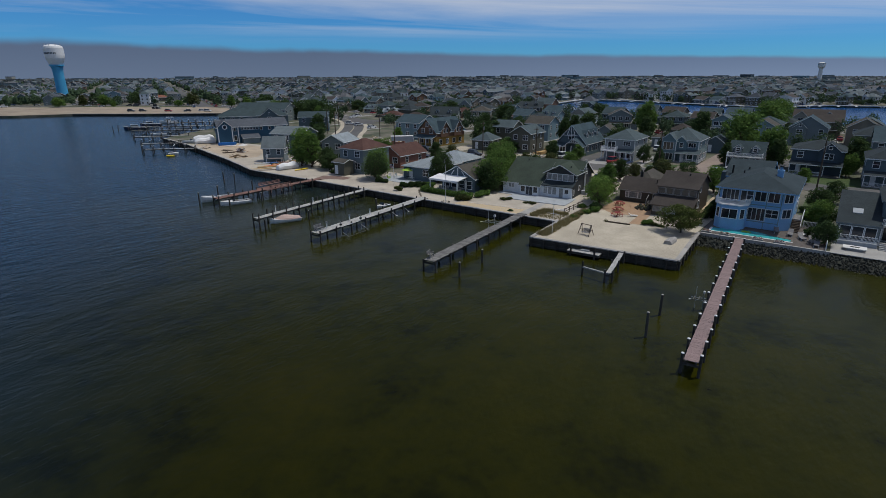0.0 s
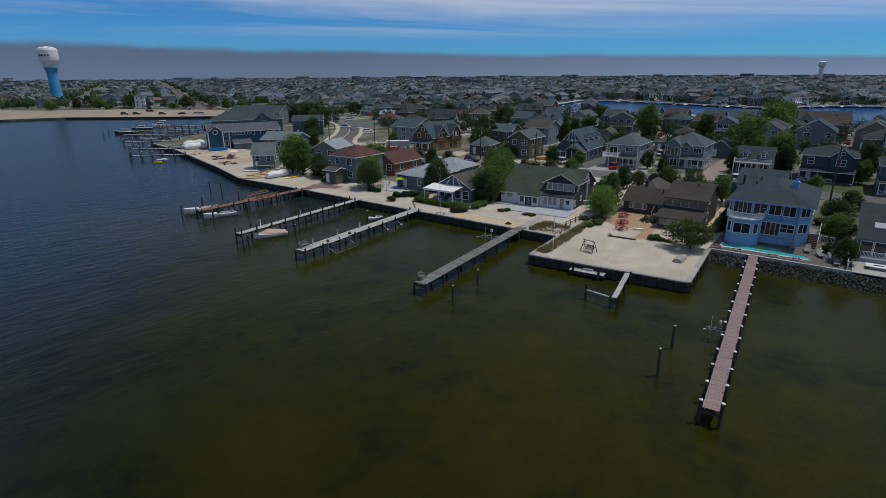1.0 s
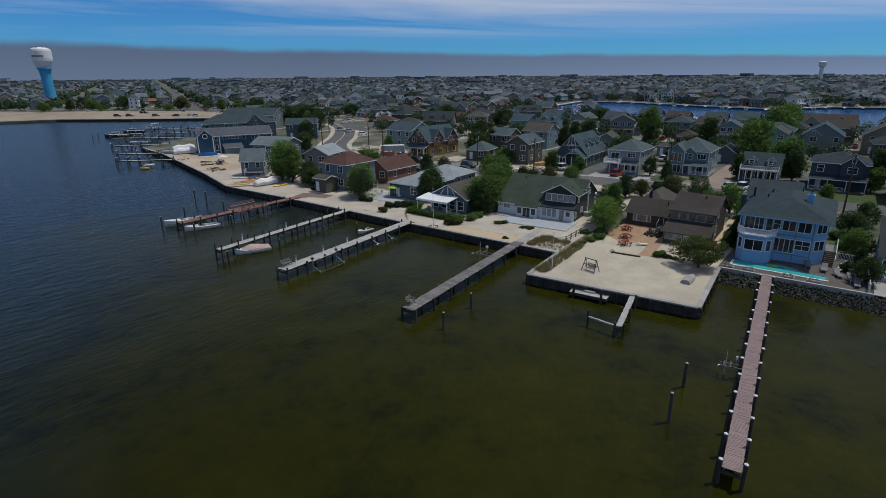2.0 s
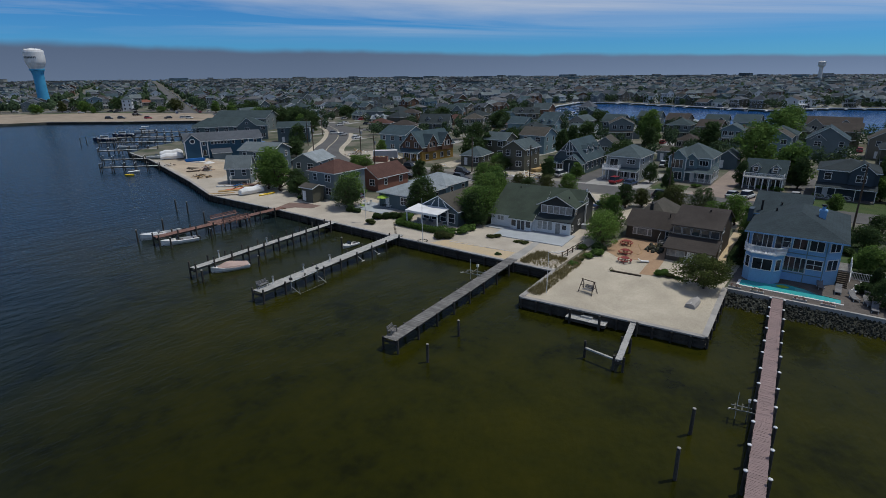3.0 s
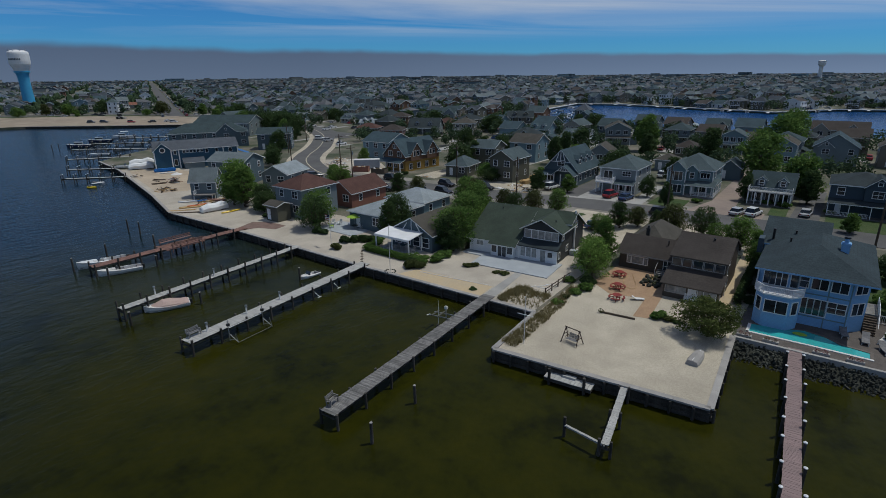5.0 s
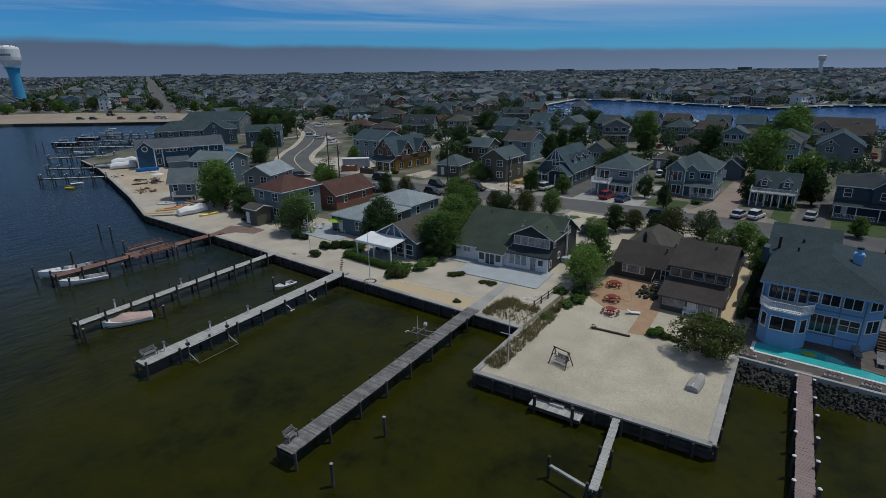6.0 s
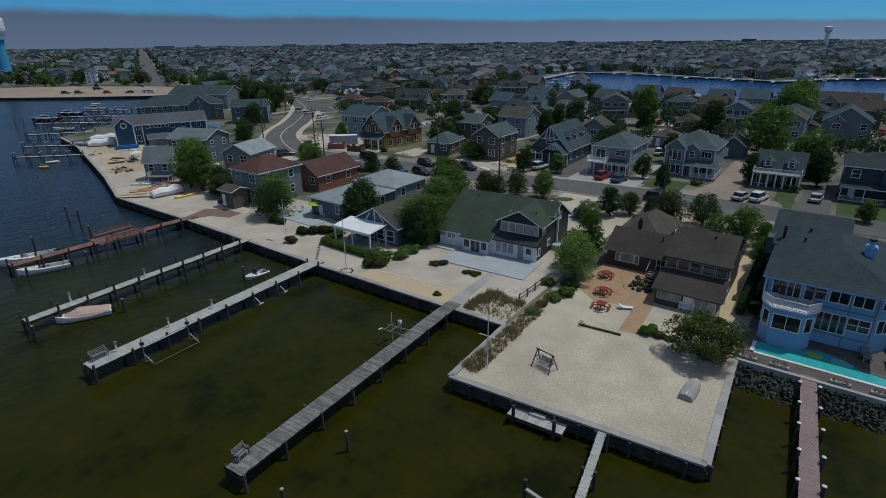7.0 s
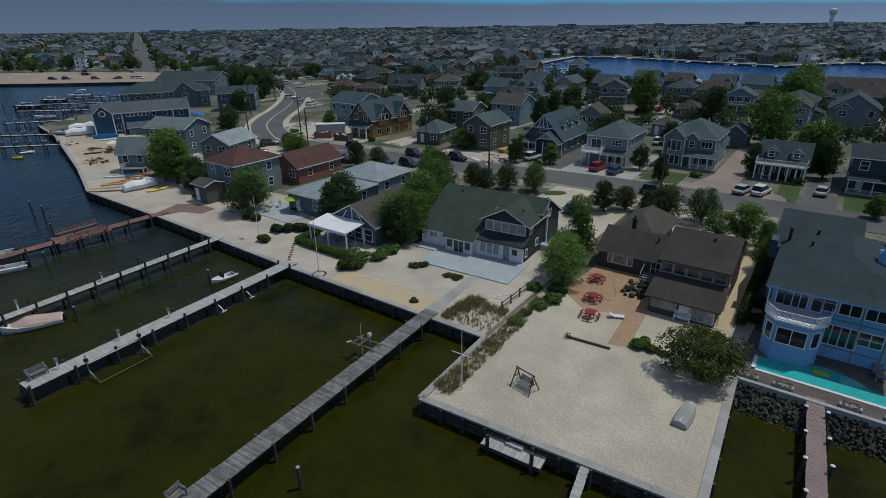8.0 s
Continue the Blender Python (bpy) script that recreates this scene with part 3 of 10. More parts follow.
def road_strip(name, line, width, z0, z1, material, label, category="road"):
    left, right = strip(line, width)
    bm = BM()
    for i in range(len(left) - 1):
        a, b, c, d = right[i], right[i + 1], left[i + 1], left[i]
        lo = [bm.verts.new((*p, z0)) for p in (a, b, c, d)]
        hi = [bm.verts.new((*p, z1)) for p in (a, b, c, d)]
        bm.faces.new(hi)
        bm.faces.new((lo[0], lo[1], hi[1], hi[0])); bm.faces.new((lo[2], lo[3], hi[3], hi[2]))
    bmesh.ops.remove_doubles(bm, verts=bm.verts, dist=0.001)
    return setting(name, bm, material, label, category)


STREET = curve_line([(260, 133.8), (60, 134), (-10, 134), (-30, 133.8), (-47, 133.2), (-62, 131), (-84, 128.2), (-100, 127.0), (-113, 126.3), (-123, 127.0), (-133, 131.5),
                     (-146, 140.2), (-156, 150.5), (-166, 163), (-181, 179), (-200, 196), (-225, 212)])
road_strip("pavement_verge", [p for p in STREET if -14 > p[0] > -118], 16.0, LAND - 0.1, LAND + 0.055, VERGE, "pale gravel verges along the street", "verge")
road_strip("pavement_verge_west", [p for p in STREET if p[0] < -116], 12.4, LAND - 0.1, LAND + 0.053, GRAVEL, "pale verge round the bend of the street", "verge")
road_strip("road", STREET, 8.8, LAND - 0.1, LAND + 0.08, ASPHALT, "worn grey asphalt street with a bend")
road_strip("road_line", [p for p in STREET if p[0] < -96], 0.26, LAND, LAND + 0.086, PAINT_LINE, "faded yellow centre line", "road line")
CROSS = curve_line([(-150, 214), (-183, 205), (-213, 206), (-262, 224)])
road_strip("road_cross", CROSS, 8.0, LAND - 0.1, LAND + 0.077, ASPHALT, "asphalt side street at the top of the bend")
LONG = curve_line([(-376, 222), (-422, 244.5), (-541, 302), (-855, 457), (-1454, 752), (-2300, 1168)])
road_strip("road_far", LONG, 10.0, LAND - 0.1, LAND + 0.085, ASPHALT, "long straight asphalt street running off through the town")
SECOND = curve_line([(-520, 195), (-757, 297), (-1133, 462), (-1700, 710)])
road_strip("road_far_west", SECOND, 9.0, LAND - 0.1, LAND + 0.084, ASPHALT, "second straight asphalt street running off through the town")
SHORE_ROAD = curve_line([(-182, 190), (-230, 216), (-300, 231), (-372, 234), (-444, 206), (-496, 160), (-620, 100)])
road_strip("road_shore", SHORE_ROAD, 9.0, LAND - 0.1, LAND + 0.075, ASPHALT, "asphalt shore road behind the beach")


# ---------- bulkheads ----------
def bulkhead(a, b, spacing, boards=False):
    a, b = Vector((*a, 0)), Vector((*b, 0))
    d = (b - a); n = d.length; ang = math.degrees(math.atan2(d.y, d.x))
    wall = thing("bulkhead", pose(a.x, a.y, 0, 0, 0, ang), "dark timber bulkhead with a pale weathered cap, standing in the water", "bulkhead", "bulkheads", "structure")
    bm = BM(); box(bm, 0, -0.06, -1.5, n, 0.10, LAND - 0.02); part("sheathing", bm, TIMBER_DARK, wall)
    k = max(1, round(n / 3.0))
    bm = BM(); box(bm, 0.01, -0.26, LAND - 0.02, n / k - 0.01, 0.34, LAND + 0.14)
    cap = mesh_of(bm, "cap_plank", CAP)
    for i in range(k):
        piece("cap_plank", cap, wall, pose(i * n / k, 0, 0))
    for z in (LAND - 0.40, 0.95):
        bm = BM(); box(bm, 0, -0.2, z - 0.12, n, -0.062, z + 0.12); part("wale", bm, TIMBER_DARK, wall)
    bm = BM(); tube(bm, (0, -0.3, -1.5), (0, -0.3, LAND - 0.05), 0.14, 0.13, 8)
    pile = mesh_of(bm, "pile", TIMBER_DARK)
    for i in range(int(n / spacing) + 1):
        piece("pile", pile, wall, pose(min(i * spacing + 0.2, n - 0.2), 0, 0))
    if boards:
        bm = BM(); box(bm, 0.02, -0.1, -1.5, 0.24, -0.055, LAND - 0.03)
        board = mesh_of(bm, "board", TIMBER_DARK)
        for i in range(int(n / 0.52)):
            piece("board", board, wall, pose(i * 0.52, -0.005 * (i % 3), 0))
    return wall


# ---------- piers ----------
def pier(root, end, width, deck, planks, label, pitch=0.146, pile_step=3.0, pile_top=0.35, both=True, capped=False, start=0.0, pile_m=None, name="pier"):
    a, b = Vector((*root, 0)), Vector((*end, 0))
    d = b - a; n = d.length
    p = thing(name, pose(a.x, a.y, 0, 0, 0, math.degrees(math.atan2(d.y, d.x))), label, "pier", "piers along the shore")
    k = int((n - start) / pitch)
    bm = BM(); box(bm, 0, -width / 2, deck - 0.045, pitch - 0.012, width / 2, deck)
    me = mesh_of(bm, "plank", planks)
    rnd = random.Random(int(abs(root[0]) * 10))
    for i in range(k):
        piece("plank", me, p, pose(start + i * pitch, rnd.uniform(-0.02, 0.02), rnd.uniform(-0.006, 0.006), rnd.uniform(-0.15, 0.15), 0, rnd.uniform(-0.25, 0.25)))
    for s in (-1, 1):
        bm = BM(); box(bm, start, s * (width / 2 - 0.16) - 0.05, deck - 0.30, n, s * (width / 2 - 0.16) + 0.05, deck - 0.047)
        part("stringer", bm, TIMBER_DARK, p)
    bm = BM(); tube(bm, (0, 0, -1.5), (0, 0, deck + pile_top), 0.135, 0.12, 9)
    pm = mesh_of(bm, "piling", pile_m or TIMBER_DARK)
    bm = BM(); tube(bm, (0, 0, deck + pile_top), (0, 0, deck + pile_top + 0.05), 0.15, 0.14, 9); tube(bm, (0, 0, deck + pile_top + 0.05), (0, 0, deck + pile_top + 0.12), 0.14, 0.02, 9)
    cm = mesh_of(bm, "cap", WHITE)
    steps = int((n - start) / pile_step)
    for i in range(steps + 1):
        x = n - 0.15 - i * pile_step
        for s in (-1, 1):
            if not both and s == 1 and i % 2:
                continue
            o = piece("piling", pm, p, pose(x, s * (width / 2 + 0.12), rnd.uniform(-0.12, 0.1), rnd.uniform(-1, 1), rnd.uniform(-1, 1), 0))
            if capped:
                piece("cap", cm, o, pose(0, 0, 0))
        bm = BM(); box(bm, x - 0.08, -width / 2 - 0.1, deck - 0.5, x + 0.08, width / 2 + 0.1, deck - 0.302)
        part("crossbeam", bm, TIMBER_DARK, p)
    return p


def lone_piling(x, y, h, capm=None):
    t = thing("mooring_piling", pose(x, y, 0, random.uniform(-1.5, 1.5), random.uniform(-1.5, 1.5), 0), "dark round timber piling standing in the water", "piling", "mooring pilings")
    bm = BM(); tube(bm, (0, 0, -1.5), (0, 0, h), 0.15, 0.13, 10); part("shaft", bm, TIMBER_DARK, t)
    bm = BM(); tube(bm, (0, 0, h), (0, 0, h + 0.04), 0.14, 0.11, 10); part("top", bm, capm or CAP, t)
    return t


# ---------- houses ----------
def gable(bm, x0, x1, y0, y1, ze, zr, axis="x", over=0.4, th=0.18, yr=None):
    """Two roof slopes; the ridge runs along the axis; yr moves the ridge off the middle."""
    if axis == "x":
        yc = (y0 + y1) / 2 if yr is None else yr
        for ya, s in ((y0, -1), (y1, 1)):
            k = (zr - ze) / abs(yc - ya)
            z = ze - k * over + th
            slab(bm, [(x0 - over, ya + s * over, z), (x1 + over, ya + s * over, z), (x1 + over, yc, zr + th), (x0 - over, yc, zr + th)], th)
    else:
        xc = (x0 + x1) / 2 if yr is None else yr
        for xa, s in ((x0, -1), (x1, 1)):
            k = (zr - ze) / abs(xc - xa)
            z = ze - k * over + th
            slab(bm, [(xa + s * over, y0 - over, z), (xa + s * over, y1 + over, z), (xc, y1 + over, zr + th), (xc, y0 - over, zr + th)], th)


def hip(bm, x0, x1, y0, y1, ze, zr, over=0.4, th=0.18):
    w, d = x1 - x0, y1 - y0
    k = (zr - ze) / (min(w, d) / 2)
    X0, X1, Y0, Y1, z = x0 - over, x1 + over, y0 - over, y1 + over, ze - k * over + th
    h = min(w, d) / 2
    if w >= d:
        r0, r1 = (x0 + h, (y0 + y1) / 2, zr + th), (x1 - h + 0.01, (y0 + y1) / 2, zr + th)
        fs = [[(X0, Y0, z), (X1, Y0, z), r1, r0], [(X1, Y1, z), (X0, Y1, z), r0, r1], [(X0, Y1, z), (X0, Y0, z), r0], [(X1, Y0, z), (X1, Y1, z), r1]]
    else:
        r0, r1 = ((x0 + x1) / 2, y0 + h, zr + th), ((x0 + x1) / 2, y1 - h, zr + th)
        fs = [[(X0, Y0, z), (X1, Y0, z), r0], [(X1, Y1, z), (X0, Y1, z), r1], [(X0, Y1, z), (X0, Y0, z), r0, r1], [(X1, Y0, z), (X1, Y1, z), r1, r0]]
    for f in fs:
        slab(bm, f, th)


def body(bm, x0, x1, y0, y1, z0, ze, zr=None, axis="x", yr=None):
    """Walls, closed above; with gable ends where zr is given."""
    if zr is None:
        box(bm, x0, y0, z0, x1, y1, ze); return
    if axis == "x":
        yc = (y0 + y1) / 2 if yr is None else yr
        prof = [(y0, z0), (y1, z0), (y1, ze), (yc, zr), (y0, ze)]
        A = [bm.verts.new((x0, y, z)) for y, z in prof]; B = [bm.verts.new((x1, y, z)) for y, z in prof]
    else:
        xc = (x0 + x1) / 2 if yr is None else yr
        prof = [(x0, z0), (x1, z0), (x1, ze), (xc, zr), (x0, ze)]
        A = [bm.verts.new((x, y0, z)) for x, z in prof]; B = [bm.verts.new((x, y1, z)) for x, z in prof]
    for i in range(5):
        bm.faces.new((A[i], A[(i + 1) % 5], B[(i + 1) % 5], B[i]))
    bm.faces.new(A[::-1]); bm.faces.new(B)


def lattice(bm, xs, zs, y0, y1):
    """A flat grille: bars fill every even gap of xs and of zs, and the odd gaps stay open where they cross."""
    at = {}

    def v(i, j, k):
        if (i, j, k) not in at:
            at[i, j, k] = bm.verts.new((xs[i], y1 if k else y0, zs[j]))
        return at[i, j, k]
    nx, nz = len(xs) - 1, len(zs) - 1
    solid = {(i, j) for i in range(nx) for j in range(nz) if i % 2 == 0 or j % 2 == 0}
    for i, j in solid:
        bm.faces.new((v(i, j, 0), v(i + 1, j, 0), v(i + 1, j + 1, 0), v(i, j + 1, 0)))
        bm.faces.new((v(i, j, 1), v(i, j + 1, 1), v(i + 1, j + 1, 1), v(i + 1, j, 1)))
        for di, dj, a, b in ((-1, 0, (i, j), (i, j + 1)), (1, 0, (i + 1, j), (i + 1, j + 1)), (0, -1, (i, j), (i + 1, j)), (0, 1, (i, j + 1), (i + 1, j + 1))):
            if (i + di, j + dj) not in solid:
                bm.faces.new((v(*a, 0), v(*b, 0), v(*b, 1), v(*a, 1)))


TURN_OF = {"S": 0, "E": 90, "N": 180, "W": -90}
win_cache = {}


def window(parent, face, x, y, z, w, h, pane=None, frame_m=None, mull=1, cross=False, name="window"):
    """A window at the wall point (x, y), its sill at z: a frame proud of the wall and its panes set back."""
    pane, frame_m = pane or GLASS, frame_m or WHITE
    key = (w, h, pane.name, frame_m.name, mull, cross)
    if key not in win_cache:
        t = 0.09
        xs = [-w / 2 - t, -w / 2]
        for i in range(1, mull + 1):
            x_ = -w / 2 + w * i / (mull + 1); xs += [x_ - 0.035, x_ + 0.035]
        xs += [w / 2, w / 2 + t]
        zs = [-t, 0] + ([h / 2 - 0.03, h / 2 + 0.03] if cross else []) + [h, h + t]
        bm = BM(); lattice(bm, xs, zs, -0.07, 0.02)
        fr = mesh_of(bm, "window", frame_m)
        bm = BM(); box(bm, -w / 2, -0.03, 0, w / 2, 0.01, h)
        win_cache[key] = (fr, mesh_of(bm, "pane", pane))
    fr, pn = win_cache[key]
    o = piece(name, fr, parent, pose(x, y, z, 0, 0, TURN_OF[face]) if isinstance(face, str) else pose(x, y, z, 0, 0, face))
    piece("pane", pn, o, pose(0, 0, 0))
    return o


def row(parent, face, a, b, fixed, z, n, w, h, **k):
    """n windows evenly between a and b along a wall that faces S, N (fixed y) or E, W (fixed x)."""
    for i in range(n):
        u = a + (b - a) * (i + 0.5) / n
        window(parent, face, *((u, fixed) if face in "SN" else (fixed, u)), z, w, h, **k)


def door(parent, face, x, y, z, w=0.95, h=2.05, material=None):
    bm = BM(); box(bm, -w / 2, -0.05, 0, w / 2, 0.02, h)
    o = piece("door", mesh_of(bm, "door", material or WHITE), parent, pose(x, y, z, 0, 0, TURN_OF[face]))
    bm = BM(); box(bm, w / 2 - 0.14, -0.1, h * 0.45, w / 2 - 0.06, -0.05, h * 0.5)
    piece("handle", mesh_of(bm, "handle", DARK_METAL), o, pose(0, 0, 0))
    return o


def chimney(parent, x, y, z0, z1, material, s=0.8):
    bm = BM(); box(bm, x - s / 2, y - s / 2, z0, x + s / 2, y + s / 2, z1); box(bm, x - s / 2 - 0.06, y - s / 2 - 0.06, z1 - 0.2, x + s / 2 + 0.06, y + s / 2 + 0.06, z1 - 0.08)
    tube(bm, (x, y, z1), (x, y, z1 + 0.3), 0.14, 0.12, 8)
    return part("chimney", bm, material, parent)


def vent(parent, x, y, z, h=0.5, r=0.07):
    bm = BM(); tube(bm, (x, y, z), (x, y, z + h), r, r, 8); tube(bm, (x, y, z + h), (x, y, z + h + 0.06), r * 1.6, r * 1.4, 8)
    return part("vent_pipe", bm, DARK_METAL, parent)


def posts(parent, pts, z0, z1, s=0.13, m=None):
    for x, y in pts:
        bm = BM(); box(bm, x - s / 2, y - s / 2, z0, x + s / 2, y + s / 2, z1); part("post", bm, m or WHITE, parent)


def railing(parent, a, b, z, h=0.95, gap=0.14, m=None, name="railing"):
    """A rail with balusters from a to b on a floor at z."""
    a, b = Vector((*a, 0)), Vector((*b, 0)); d = b - a; n = d.length
    k = max(2, int(n / gap))
    xs = [c for i in range(k + 1) for c in (n * i / k - 0.02, n * i / k + 0.02)]
    bm = BM(); lattice(bm, xs, [0.06, 0.13, h - 0.07, h], -0.025, 0.025)
    o = part(name, bm, m or WHITE, parent)
    o.matrix_local = pose(a.x, a.y, z, 0, 0, math.degrees(math.atan2(d.y, d.x)))
    return o


def house(x, y, w, d, storeys, roof, wall, roofm, label, yaw=0.0, rise=2.4, porch=False, dormers=0, gable_front=0.0,
          chim=None, group="houses of the town", trim=None, balcony=False, garage=False, wins=True, name="house", bay_side=1, front=True):
    """A house round its middle, front to -y: walls, roof, windows, door, and what the flags add."""
    t = thing(name, pose(x, y, LAND, 0, 0, yaw), label, "house", group)
    H = 0.35 + 2.75 * storeys
    x0, x1, y0, y1 = -w / 2, w / 2, -d / 2, d / 2
    bm = BM(); body(bm, x0, x1, y0, y1, -0.3, H, H + rise if roof != "hip" else None, roof[-1] if roof != "hip" else "x"); part("wall", bm, wall, t)
    bm = BM()
    if roof == "hip":
        hip(bm, x0, x1, y0, y1, H, H + rise)
    else:
        gable(bm, x0, x1, y0, y1, H, H + rise, roof[-1])
    part("roof", bm, roofm, t, trim=trim or WHITE)
    if gable_front:                              # a cross gable on the front
        gx, gw = w * 0.22 * bay_side, w * gable_front
        bm = BM(); body(bm, gx - gw / 2, gx + gw / 2, y0 - 0.6, 0, 0 if not porch else H - 2.6, H, H + gw * 0.42, "y"); part("front_bay", bm, wall, t)
        bm = BM(); gable(bm, gx - gw / 2, gx + gw / 2, y0 - 0.6, 0, H, H + gw * 0.42, "y", 0.3, 0.14); part("bay_roof", bm, roofm, t, trim=trim or WHITE)
        if wins:
            window(t, "S", gx, y0 - 0.6, H - 1.9, 1.6, 1.25, cross=True)
            window(t, "S", gx, y0 - 0.6, H + gw * 0.1, 0.6, 0.6, mull=0)
    for i in range(dormers):
        u = x0 + w * (i + 0.5) / dormers
        zb = H + rise * 0.16
        bm = BM(); body(bm, u - 0.8, u + 0.8, y0 + d * 0.08, 0, zb, zb + 1.3, zb + 1.95, "y"); o = part("dormer", bm, wall, t)
        bm = BM(); gable(bm, u - 0.8, u + 0.8, y0 + d * 0.08, 0, zb + 1.3, zb + 1.95, "y", 0.22, 0.1); part("dormer_roof", bm, roofm, o, trim=trim or WHITE)
        window(t, "S", u, y0 + d * 0.08, zb + 0.3, 0.8, 0.95, mull=0, cross=True)
    if wins:
        for s in range(storeys):
            z = 0.35 + 2.75 * s + 0.85
            n = max(2, int(w / 3.2))
            for i in range(n if front else 0):
                u = x0 + w * (i + 0.5) / n
                if gable_front and abs(u - w * 0.22 * bay_side) < w * gable_front / 2 + 0.6:
                    continue
                if s == 0 and i == 0:
                    continue
                if s == 0 and garage and i == n - 1:
                    continue
                window(t, "S", u, y0, z, 1.5 if i % 2 else 1.1, 1.35, mull=i % 2, cross=True)
            for fx, face in ((x0, "W"), (x1, "E")):
                row(t, face, y0, y1, fx, z, max(2, int(d / 4.5)), 0.9, 1.3, mull=0, cross=True)
            row(t, "N", x0, x1, y1, z, 2, 1.2, 1.3, mull=0, cross=True)
    if front:
        door(t, "S", x0 + w * 0.5 / max(2, int(w / 3.2)), y0, 0.3)
    if garage:
        bm = BM(); gx = x1 - w * 0.5 / max(2, int(w / 3.2)); box(bm, gx - 1.3, y0 - 0.05, 0.02, gx + 1.3, y0 + 0.02, 2.2)
        for k in range(1, 4):
            box(bm, gx - 1.3, y0 - 0.07, 0.55 * k - 0.02, gx + 1.3, y0 - 0.04, 0.55 * k + 0.02)
        part("garage_door", bm, OFFWHITE, t)
    if porch:
        pd = 2.2; zt = 2.95
        bm = BM(); slab(bm, [(x0 - 0.1, y0 - pd - 0.2, zt - 0.25), (x1 + 0.1, y0 - pd - 0.2, zt - 0.25), (x1 + 0.1, y0, zt + 0.35), (x0 - 0.1, y0, zt + 0.35)], 0.14)
        part("porch_roof", bm, roofm if not balcony else PLANK_GREY, t, trim=trim or WHITE)
        bm = BM(); box(bm, x0, y0 - pd, -0.2, x1, y0, 0.3); part("porch_floor", bm, PLANK_GREY, t)
        k = max(3, int(w / 2.6))
        posts(t, [(x0 + 0.1 + (w - 0.2) * i / k, y0 - pd + 0.1) for i in range(k + 1)], 0.3, zt - 0.35)
        railing(t, (x0 + 0.1, y0 - pd + 0.1), (x0 + w * 0.62, y0 - pd + 0.1), 0.3, 0.85, 0.2)
        if balcony:
            railing(t, (x0 + 0.1, y0 - pd), (x1 - 0.1, y0 - pd), zt - 0.2, 0.95, 0.2)
    if chim:
        chimney(t, x1 - w * 0.25, d * 0.15, H + rise * 0.3, H + rise + 0.9, chim)
    return t

# ---------- the custom houses on the waterfront ----------
def extrude_x(bm, prof, xa, xb):
    """A solid with the side outline prof (y, z), from xa to xb."""
    A = [bm.verts.new((xa, y, z)) for y, z in prof]; Z = [bm.verts.new((xb, y, z)) for y, z in prof]
    n = len(prof)
    for i in range(n):
        bm.faces.new((A[i], A[(i + 1) % n], Z[(i + 1) % n], Z[i]))
    bm.faces.new(A[::-1]); bm.faces.new(Z)


